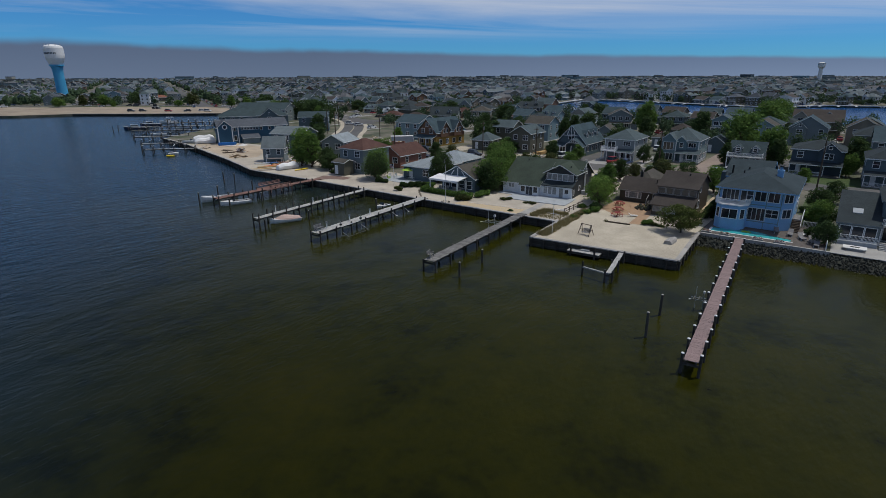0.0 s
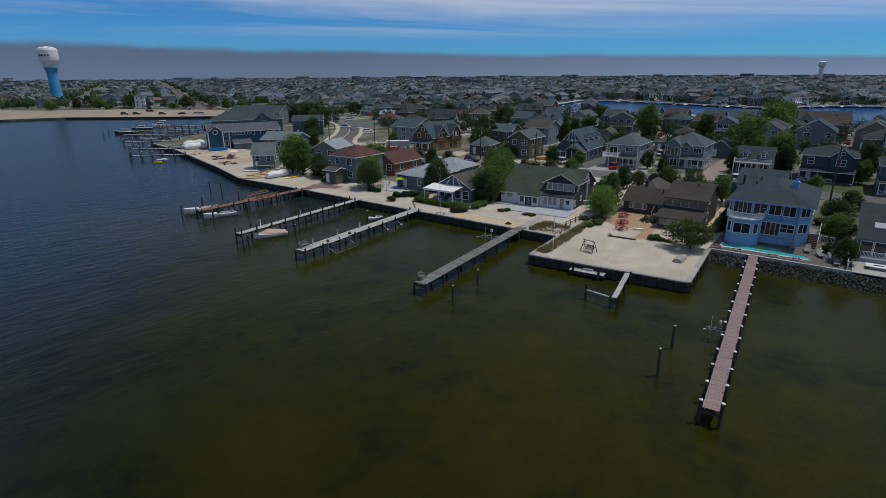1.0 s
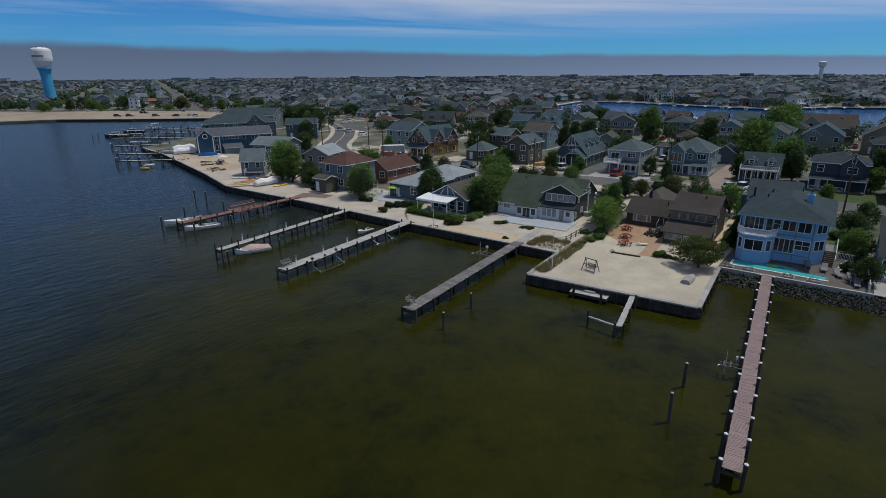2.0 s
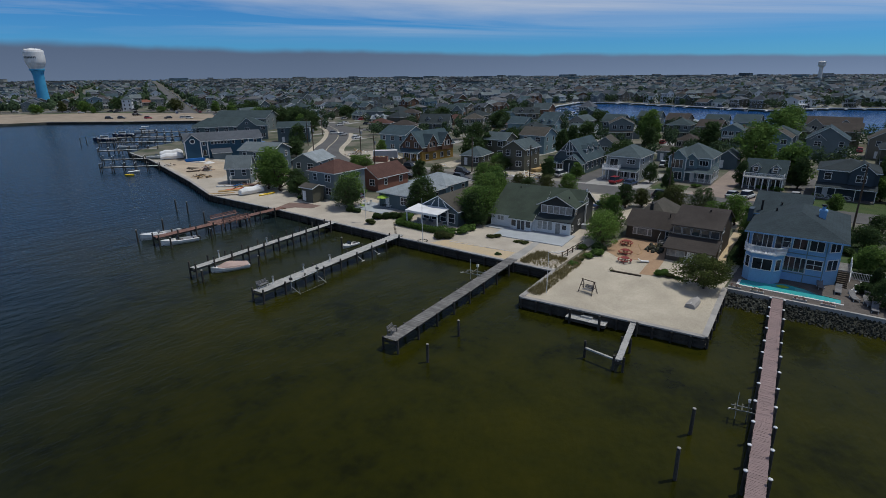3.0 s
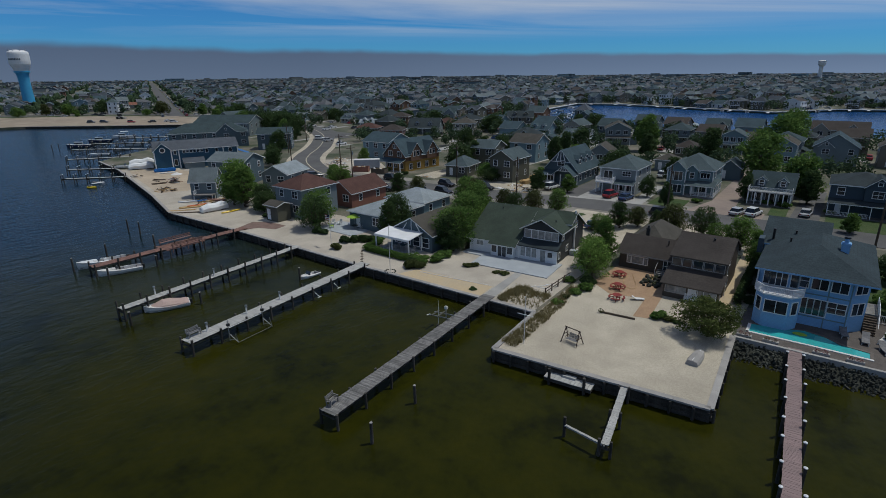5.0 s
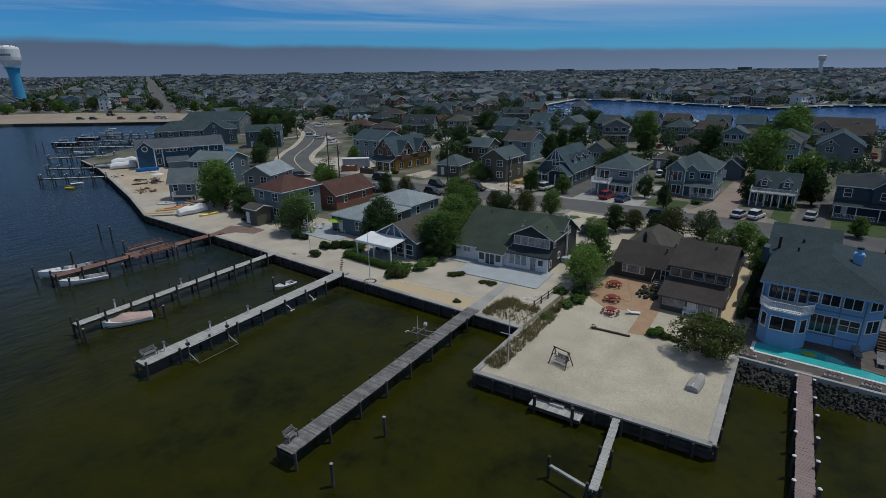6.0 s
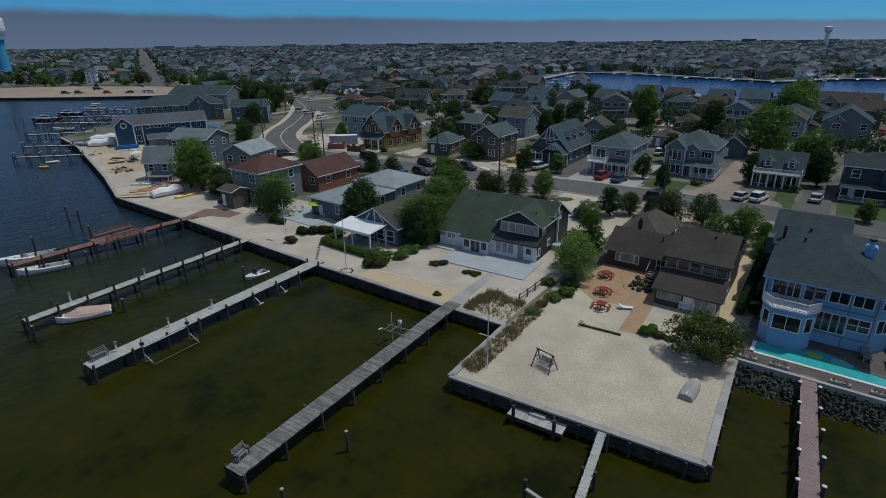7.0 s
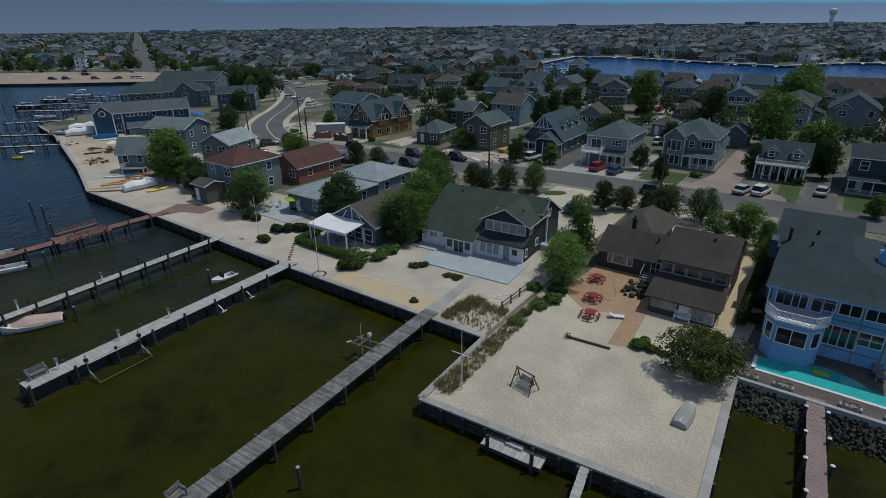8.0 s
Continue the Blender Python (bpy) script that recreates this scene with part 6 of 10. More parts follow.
def tree(kind, x, y, h, w=1.0):
    """h: height in metres; w: width over height, 1 as built."""
    if y < 124 and -115 < x < 0:
        kind = {id(T_GREEN): F_GREEN, id(T_DARK): F_DARK, id(T_OLIVE): F_OLIVE, id(T_BRIGHT): F_BRIGHT}[id(kind)]
    o = put(rt.choice(kind), x, y, h * 1.18 / 8.0 * w, rt.uniform(0, 6.28), 1 / w)
    return tagged(o, group="trees of the town")


for kind, x, y, h, w in [
        (T_BRIGHT, -32.0, 92.8, 4.6, 1.05), (T_GREEN, -32.8, 98.8, 6.0, 0.8), (T_GREEN, -33.6, 96.0, 4.0, 1.0),
        (T_GREEN, -54.6, 93.0, 5.8, 1.15), (T_DARK, -53.8, 91.2, 4.0, 1.2), (T_GREEN, -55.5, 98.0, 7.0, 1.1), (T_GREEN, -58.4, 104.5, 7.2, 1.0), (T_OLIVE, -63.4, 112.5, 6.4, 1.1),
        (T_DARK, -68.2, 92.6, 5.2, 1.0), (T_DARK, -81.6, 87.6, 5.0, 1.05), (T_GREEN, -82.8, 89.6, 5.8, 1.0),
        (T_GREEN, -107.0, 91.0, 7.6, 1.15), (T_GREEN, -110.5, 90.6, 6.4, 1.0), (T_DARK, -102.5, 92.0, 4.6, 1.2), (T_DARK, -99.5, 90.5, 3.6, 1.3),
        (T_OLIVE, -55.0, 120.6, 3.8, 1.2), (T_GREEN, -50.5, 122.2, 4.2, 1.1), (T_OLIVE, -60.5, 118.5, 3.8, 1.0), (T_DARK, -57.5, 117.5, 3.6, 1.2),
        (T_DARK, -37.0, 118.5, 4.2, 1.25), (T_OLIVE, -34.6, 121.0, 3.2, 1.3), (T_GREEN, -39.2, 114.8, 2.6, 1.4),
        (T_OLIVE, -28.5, 119.5, 4.6, 1.2), (T_DARK, -23.8, 121.3, 4.2, 1.1), (T_DARK, -34.4, 139.0, 4.4, 0.75), (T_DARK, -31.4, 121.5, 3.0, 1.1),
        (T_BRIGHT, -17.6, 116.4, 4.6, 1.1), (T_BRIGHT, -15.0, 113.6, 3.9, 1.0), (T_GREEN, -20.8, 116.6, 3.2, 1.2), (T_GREEN, -14.3, 108.2, 3.4, 0.9),
        
        (T_DARK, -104, 262, 7, 1.0), (T_DARK, -76, 176, 7, 0.9), (T_DARK, -98, 172, 6.5, 0.8), (T_DARK, -94, 176, 7, 0.8),
        (T_GREEN, -107, 118.5, 4.2, 1.2), (T_DARK, -87.5, 117.5, 4.6, 1.1), (T_OLIVE, -82.8, 118.5, 4.0, 1.0), (T_DARK, -70.5, 119.5, 5.2, 1.1), (T_GREEN, -67.5, 116.2, 5.6, 1.1),
        (T_DARK, -94.0, 160, 6.6, 1.0), (T_GREEN, -80.5, 145, 3.6, 1.2), (T_GREEN, -126.5, 147, 4.0, 1.2),
        (T_DARK, -150.5, 131.0, 5.2, 1.0), (T_DARK, -146, 127.5, 4.6, 1.0), (T_DARK, -172, 150, 6.5, 0.9), (T_DARK, -180, 160, 7.5, 0.9), (T_DARK, -188, 168, 7, 0.9), (T_DARK, -197, 178, 7, 0.9),
        (T_DARK, -212, 192, 7, 1.0), (T_DARK, -21.9, 153.6, 5.0, 0.8), 
        (T_DARK, -12.6, 166, 5.6, 1.0), (T_GREEN, -12.8, 171, 5.0, 1.0), (T_DARK, 0.2, 112, 3.2, 1.1), (T_DARK, 2.0, 119, 3.6, 1.0), (T_GREEN, 0.8, 99.5, 3.4, 1.0), (T_DARK, 1.2, 93.8, 2.6, 0.8),
        (T_DARK, 4.6, 161, 7.0, 1.1), (T_GREEN, 3.4, 152, 4.5, 1.0), (T_DARK, 1.8, 88.0, 2.9, 0.8), (T_GREEN, -3.8, 136.5, 3, 1.2),
        (T_GREEN, -22.4, 182.0, 10.5, 1.0), (T_GREEN, -22.4, 240, 10.5, 1.0), 
        (T_DARK, -78.6, 190, 7.0, 0.9), (T_GREEN, -70.0, 178, 5.0, 1.0), (T_GREEN, -13.7, 165.5, 7.0, 1.0), (T_DARK, -39.6, 165, 5.5, 1.0), (T_DARK, -53.8, 165, 6.0, 1.0),
        (T_DARK, -54.4, 91.0, 5.2, 1.15), (T_DARK, -69.2, 95.6, 5.6, 1.15), (T_DARK, -100.0, 90.4, 3.0, 1.5), (T_BRIGHT, -111.5, 92.5, 8.2, 1.1),
        (T_DARK, -63.0, 138.6, 4.2, 1.2), (T_GREEN, -56.4, 141.0, 3.6, 1.2), (T_DARK, -40.0, 146.0, 4.2, 0.8), (T_DARK, -11.0, 157, 6.0, 0.9),
        (T_DARK, -78.0, 143.0, 3.0, 1.1), (T_DARK, -94.6, 152, 6.5, 0.9), (T_DARK, -79.2, 154, 6.0, 1.0), (T_GREEN, -66.6, 148, 3.4, 1.1), (T_DARK, -155.0, 134.5, 4.6, 1.0), (T_GREEN, -112.0, 120.5, 3.6, 1.3), (T_GREEN, -108.0, 120.0, 3.2, 1.2),
        (T_DARK, -225, 196, 8, 1.1), (T_DARK, -238, 200, 8, 1.1), (T_DARK, -252, 196, 7.5, 1.2), (T_GREEN, -268, 202, 7, 1.2), (T_DARK, -284, 204, 8, 1.2), (T_GREEN, -300, 206, 7, 1.2), (T_DARK, -316, 232, 8, 1.1), (T_DARK, -330, 238, 8, 1.2),
        (T_GREEN, -452, 186, 7, 1.1), (T_GREEN, -438, 186, 4, 1.2), (T_GREEN, -466, 160, 6, 1.2), (T_OLIVE, -470, 178, 7, 1.2), (T_GREEN, -402, 216, 4, 1.2), (T_DARK, -480, 190, 8, 1.1),
        (T_GREEN, -365, 236, 7, 1.2), (T_GREEN, -352, 240, 6, 1.3), (T_OLIVE, -400, 226, 8, 1.0), (T_GREEN, -340, 232, 4, 1.4), (T_DARK, -455, 210, 8, 1.0),
        (T_DARK, -205, 181, 8.5, 0.9), (T_DARK, -213, 183, 9, 0.9), (T_DARK, -221, 190, 8.5, 1.0), (T_GREEN, -199, 174, 7.5, 0.9), (T_DARK, -232, 190, 8, 1.0)]:
    tree(kind, x, y, h, w)


def lot_pine(x, y):
    """The broad, flat-topped pine on the gravel lot."""
    o = build_tree(41, 4.6, 3.9, LEAF_PINE, 64, 170, 0.095, 0.2, 0.0, "pine_tree", "broad bushy olive-green pine at the edge of the gravel lot", "tree", 0.5, 0.62)
    o.matrix_world = Matrix.LocRotScale((x, y, LAND), Euler((0, 0, 0.6)), (1.0, 1.0, 0.9))


lot_pine(-15.7, 83.0)


def build_bush(seed, leaf, label, n=3000):
    rnd = random.Random(seed)
    t = thing("shrub", pose(0, 0, -80), label, "shrub", "shrubs of the gardens")
    bm = BM()
    for i in range(6):
        a = rnd.uniform(0, 6.28); tube(bm, (0, 0, -0.1), (0.5 * math.cos(a), 0.5 * math.sin(a), 0.6), 0.03, 0.012, 5, False)
    part("stems", bm, BARK, t)
    bm = BM()
    for i in range(9):
        a = rnd.uniform(0, 6.28); d = rnd.uniform(0.1, 0.62)
        leaf_cloud(bm, rnd, (d * math.cos(a), d * math.sin(a), rnd.uniform(0.3, 0.68)), rnd.uniform(0.28, 0.42), n // 9, 0.105, 0.85)
    part("foliage", bm, leaf, t)
    return t


B_DARK = [build_bush(i, LEAF_DARK, "rounded dark green shrub on the sand") for i in (1, 2)]
B_GREEN = [build_bush(i, LEAF, "rounded green shrub on the sand") for i in (3, 4)]
B_OLIVE = [build_bush(i, LEAF_OLIVE, "rounded olive shrub on the sand") for i in (5, 6)]


def bush(kind, x, y, r, hz=1.0):
    return put(rt.choice(kind), x, y, r * 1.12, rt.uniform(0, 6.28), hz * 0.8)


for kind, x, y, r, hz in [
        (B_OLIVE, -54.6, 81.6, 1.5, 0.9), (B_OLIVE, -53.6, 82.2, 1.2, 1.0), (B_GREEN, -54.8, 84.2, 1.6, 0.8), (B_GREEN, -53.2, 86.2, 1.5, 0.8), (B_DARK, -55.6, 83.2, 1.2, 0.9),
        (B_GREEN, -53.4, 88.4, 1.4, 0.9), (B_OLIVE, -48.3, 86.6, 0.9, 0.7), (B_OLIVE, -47.4, 87.3, 0.9, 0.7), (B_OLIVE, -42.4, 86.9, 0.9, 0.6), (B_OLIVE, -43.4, 86.7, 0.8, 0.5),
        (B_OLIVE, -69.9, 81.8, 1.25, 0.9), (B_DARK, -71.3, 85.2, 1.3, 1.0), (B_DARK, -70.2, 86.4, 1.4, 1.0), (B_DARK, -68.8, 87.4, 1.4, 1.0), (B_GREEN, -67.0, 88.2, 1.3, 1.0),
        (B_DARK, -79.5, 86.0, 1.3, 1.0), (B_DARK, -78.0, 86.3, 1.1, 0.9), (B_GREEN, -21.0, 84.6, 1.1, 0.9), (B_OLIVE, -20.0, 84.6, 0.8, 0.9), (B_DARK, -19.0, 84.5, 0.6, 0.8),
        (B_GREEN, -31.6, 86.0, 1.0, 0.8), (B_GREEN, -31.0, 88.0, 1.2, 0.9), (B_OLIVE, -32.0, 84.0, 0.8, 0.7), (B_GREEN, -32.2, 82.0, 0.9, 0.7), (B_DARK, -31.4, 90.0, 1.3, 1.0), (B_GREEN, -33.9, 89.5, 1.0, 0.8),
        (B_DARK, -42.9, 79.8, 0.7, 0.5), (B_GREEN, -12.9, 112, 1.3, 1.2), (B_DARK, -13.4, 95.0, 0.9, 1.2), (B_DARK, -13.2, 98.5, 1.0, 1.3),
        (B_GREEN, -46.8, 145, 1.4, 0.8), (B_GREEN, -36, 146.5, 1.5, 0.9), (B_GREEN, -30, 146.5, 1.3, 0.8), (B_GREEN, -17.5, 152.5, 1.4, 0.9), (B_GREEN, -14.6, 151, 1.6, 0.9), (B_GREEN, -6.8, 150.5, 1.4, 0.8),
        (B_DARK, -58.5, 139.4, 1.0, 0.9), (B_GREEN, -110.5, 139.4, 1.3, 1.0), (B_DARK, -118, 139.5, 1.4, 0.9), (B_DARK, -103, 138.6, 1.2, 0.8), (B_GREEN, -129, 136.4, 1.5, 0.7), (B_DARK, -93, 89, 1.3, 1.0), (B_DARK, -96, 88, 1.1, 0.9),
        (B_DARK, 0.2, 91.8, 1.2, 1.4), (B_GREEN, -0.6, 103, 1.4, 1.0), (B_GREEN, 0.4, 106, 1.3, 1.0), (B_DARK, -1.8, 108, 1.3, 1.0)]:
    bush(kind, x, y, r, hz)

# the clipped hedge round the canopy porch
def hedge(pts, w, h, label="clipped green hedge in front of the canopy porch", leaf=None):
    rnd = random.Random(3)
    t = thing("hedge", pose(0, 0, LAND), label, "hedge")
    bm = BM()
    for (ax, ay), (bx, by) in zip(pts, pts[1:]):
        n = int(math.hypot(bx - ax, by - ay) / 0.3)
        for i in range(n):
            u = (i + 0.5) / n
            leaf_cloud(bm, rnd, (ax + (bx - ax) * u, ay + (by - ay) * u, h * 0.5), w * 0.55, 220, 0.10, h / w)
    part("foliage", bm, leaf or LEAF, t)


hedge([(-65.8, 87.5), (-65.6, 83.9), (-57.2, 83.6), (-56.2, 85.4)], 1.1, 1.1)

hedge([(-14.5, 93.5), (-14.6, 113.0)], 1.0, 1.9, "dark overgrown hedge between the brown and blue houses", LEAF_DARK)

# dune grass along the lot's west edge and by the fourth pier
def grass(name, label, spots, n, seed):
    rnd = random.Random(seed)
    verts, faces = [], []
    for _ in range(n):
        x0_, x1_, y0_, y1_ = rnd.choice(spots)
        x, y = rnd.uniform(x0_, x1_), rnd.uniform(y0_, y1_)
        for _ in range(9):
            a = rnd.uniform(0, 6.28); l_ = rnd.uniform(0.2, 0.6); s = rnd.uniform(0.2, 0.8)
            bx, by = x + rnd.uniform(-0.12, 0.12), y + rnd.uniform(-0.12, 0.12)
            k = len(verts)
            verts += [(bx - 0.022 * math.sin(a), by + 0.022 * math.cos(a), LAND), (bx + 0.022 * math.sin(a), by - 0.022 * math.cos(a), LAND),
                      (bx + s * l_ * math.cos(a), by + s * l_ * math.sin(a), LAND + 0.1 + l_)]
            faces.append((k, k + 1, k + 2))
    me = bpy.data.meshes.new(name); me.from_pydata(verts, [], faces); me.materials.append(GRASS)
    return tagged(new(name, me), label, "grass", kind="stuff")


grass("dune_grass", "dry tan dune grass in tufts along the bulkhead",
      [(-32.7, -31.0, 69.5, 72.5), (-32.7, -31.0, 72, 78), (-32.8, -31.2, 77, 83), (-32.8, -31.8, 82, 88), (-38.8, -37.6, 78.9, 82.5), (-38.6, -33.6, 82.4, 83.8), (-38.4, -36.8, 81, 84.2), (-38.6, -33.6, 78.9, 83.5)], 1500, 8)

# ---------- the town behind ----------
BEACH_YARD = [(-270, 186), (-343, 150), (-445, 50), (-620, 0), (-640, 90), (-486, 156), (-437, 201), (-375, 230), (-300, 230)]


def on_beach(x, y):
    inside = False
    for (ax, ay), (bx, by) in zip(BEACH_YARD, BEACH_YARD[1:] + BEACH_YARD[:1]):
        if (ay > y) != (by > y) and x < (bx - ax) * (y - ay) / (by - ay) + ax:
            inside = not inside
    return inside


def off_long(x, y):
    """Distance from the middle of the nearer of the two long straight streets."""
    if x > -376:
        return 99.0
    best = 1e9
    for (ax, ay), (bx, by) in list(zip(LONG[::8], LONG[8::8])) + list(zip(SECOND[::8], SECOND[8::8])):
        dx, dy = bx - ax, by - ay
        u = min(1.0, max(0.0, ((x - ax) * dx + (y - ay) * dy) / (dx * dx + dy * dy)))
        best = min(best, math.hypot(x - ax - u * dx, y - ay - u * dy))
    return best


def clear_of(x, y, m=8.0):
    if 60 > x > -200 and y < 184:
        return False
    if x <= -200 and y < 195 and x > -330:
        return False
    if on_beach(x, y) or off_long(x, y) < 13 + max(m, -6):
        return False
    for line, w in ((STREET, 11), (SHORE_ROAD, 12), (CROSS, 10)):
        for px, py in line:
            if (px - x) ** 2 + (py - y) ** 2 < (w + m) ** 2 / 1.6:
                return False
    return on_land(x, y, 9)


def on_land(x, y, m=0.0):
    """Whether a point, and four more m metres round it, lie inside the shore line."""
    for dx, dy in ((0, 0), (m, 0), (-m, 0), (0, m), (0, -m)):
        inside = False
        px, py = x + dx, y + dy
        for i in range(len(SHORE)):
            (ax, ay), (bx, by) = SHORE[i], SHORE[i - 1]
            if (ay > py) != (by > py) and px < (bx - ax) * (py - ay) / (by - ay) + ax:
                inside = not inside
        if not inside:
            return False
    return True


def town_house(w, d, storeys, roof, wall, roofm, rise, label, extra):
    """A plainer house for the rows behind: walls, roof, front and side windows, and one porch or dormer."""
    t = thing("house", pose(0, 0, -80), label, "house", "houses of the town")
    Hh = 0.35 + 2.75 * storeys
    x0, x1, y0, y1 = -w / 2, w / 2, -d / 2, d / 2
    bm = BM(); body(bm, x0, x1, y0, y1, -0.3, Hh, Hh + rise if roof != "hip" else None, roof[-1] if roof != "hip" else "x"); part("wall", bm, wall, t)
    bm = BM()
    if roof == "hip":
        hip(bm, x0, x1, y0, y1, Hh, Hh + rise, 0.5)
    else:
        gable(bm, x0, x1, y0, y1, Hh, Hh + rise, roof[-1], 0.5)
    part("roof", bm, roofm, t, trim=OFFWHITE)
    for s in range(storeys):
        row(t, "S", x0 + 0.4, x1 - 0.4, y0, 1.1 + 2.75 * s, 3, 1.4, 1.4, mull=1)
        row(t, "E", y0 + 0.5, y1 - 0.5, x1, 1.2 + 2.75 * s, 2, 1.0, 1.3, mull=0, cross=True)
    if extra == "porch":
        bm = BM(); slab(bm, [(x0, y0 - 2.2, 2.75), (x1, y0 - 2.2, 2.75), (x1, y0, 3.2), (x0, y0, 3.2)], 0.15); part("porch_roof", bm, roofm, t, trim=WHITE)
        posts(t, [(x0 + 0.15, y0 - 2), (0, y0 - 2), (x1 - 0.15, y0 - 2)], 0, 2.6, 0.18)
    elif extra == "balcony":
        bm = BM(); box(bm, x0, y0 - 1.8, 2.9, x1, y0, 3.1); part("balcony_floor", bm, PLANK_PALE, t)
        railing(t, (x0, y0 - 1.75), (x1, y0 - 1.75), 3.1, 0.95, 0.3)
        posts(t, [(x0 + 0.15, y0 - 1.6), (0, y0 - 1.6), (x1 - 0.15, y0 - 1.6)], 0, 2.9, 0.18)
    elif extra == "cross":
        gw = w * 0.45
        bm = BM(); body(bm, 0.3, 0.3 + gw, y0 - 0.8, 0, 0, Hh, Hh + gw * 0.45, "y"); part("front_bay", bm, wall, t)
        bm = BM(); gable(bm, 0.3, 0.3 + gw, y0 - 0.8, 0, Hh, Hh + gw * 0.45, "y", 0.3, 0.14); part("bay_roof", bm, roofm, t, trim=WHITE)
        window(t, "S", 0.3 + gw / 2, y0 - 0.8, Hh - 1.8, 1.4, 1.4, mull=1)
    if extra in ("cross", "chimney"):
        bm = BM(); slab(bm, [(x0, y0 - 1.9, 2.6), (0.1, y0 - 1.9, 2.6), (0.1, y0, 3.1), (x0, y0, 3.1)], 0.14); part("porch_roof", bm, roofm, t, trim=WHITE)
        posts(t, [(x0 + 0.15, y0 - 1.75), (-0.1, y0 - 1.75)], 0, 2.5, 0.18)
    if roof == "gable_x" and extra != "cross":
        for u in (-w * 0.22, w * 0.22):
            zb = Hh + rise * 0.2
            bm = BM(); body(bm, u - 0.85, u + 0.85, y0 + d * 0.1, 0, zb, zb + 1.2, zb + 1.9, "y"); o = part("dormer", bm, wall, t)
            bm = BM(); gable(bm, u - 0.85, u + 0.85, y0 + d * 0.1, 0, zb + 1.2, zb + 1.9, "y", 0.22, 0.1); part("dormer_roof", bm, roofm, o, trim=WHITE)
            window(t, "S", u, y0 + d * 0.1, zb + 0.2, 0.8, 0.9, mull=0)
    if storeys == 2:
        bm = BM(); box(bm, x0 + 1, y1, 2.8, x1 - 1, y1 + 2.2, 2.95); part("rear_deck", bm, PLANK_PALE, t)
        bm = BM(); box(bm, x1, y0 + 1, -0.2, x1 + 2.6, y1 - 3, 2.5); part("side_wing", bm, wall, t)
        bm = BM(); slab(bm, [(x1, y0 + 0.7, 3.4), (x1 + 2.9, y0 + 0.7, 2.5), (x1 + 2.9, y1 - 2.7, 2.5), (x1, y1 - 2.7, 3.4)], 0.12); part("wing_roof", bm, roofm, t, trim=WHITE)
    if extra == "chimney":
        chimney(t, x1 - 1.5, 1.0, Hh, Hh + rise + 0.8, W_BRICK, 0.8)
    return t


TOWN = []
for w, d, s, rf, wl_, rm, rise, ex, lab in [
        (9.5, 12, 2, "gable_x", W_BLUEGREY, R_SLATE, 2.8, "cross", "blue-grey two-storey house with a slate-grey roof"),
        (9.0, 13, 2, "gable_y", W_CREAM, R_MID, 2.6, "balcony", "cream two-storey house with a balcony"),
        (10, 11, 2, "hip", W_GREY, R_SLATE, 2.4, "porch", "grey two-storey house with a hip roof"),
        (10.5, 9.5, 1, "gable_x", W_WHITE, R_MID, 2.6, "porch", "low white cottage with a grey roof"),
        (9.5, 12, 2, "gable_x", W_TAN, R_BROWN, 2.6, "cross", "tan two-storey house with a brown roof"),
        (11, 9, 1, "hip", W_BRICK, R_RED, 2.2, "chimney", "low brick house with a red-brown roof"),
        (9, 12, 2, "gable_y", W_WHITE, R_CHAR, 2.8, "porch", "white two-storey house with a charcoal roof"),
        (9.5, 11, 2, "gable_x", W_PALEBLUE, R_BLUE, 2.8, "balcony", "pale blue two-storey house"),
        (10, 10, 1, "gable_x", W_OLIVE, R_TAN, 2.6, "chimney", "low olive house with a tan roof"),
        (10, 12, 2, "hip", W_OLIVE, R_CHAR, 2.6, "cross", "olive two-storey house with a charcoal hip roof")]:
    TOWN.append(town_house(w, d, s, rf, wl_, rm, rise, lab, ex))

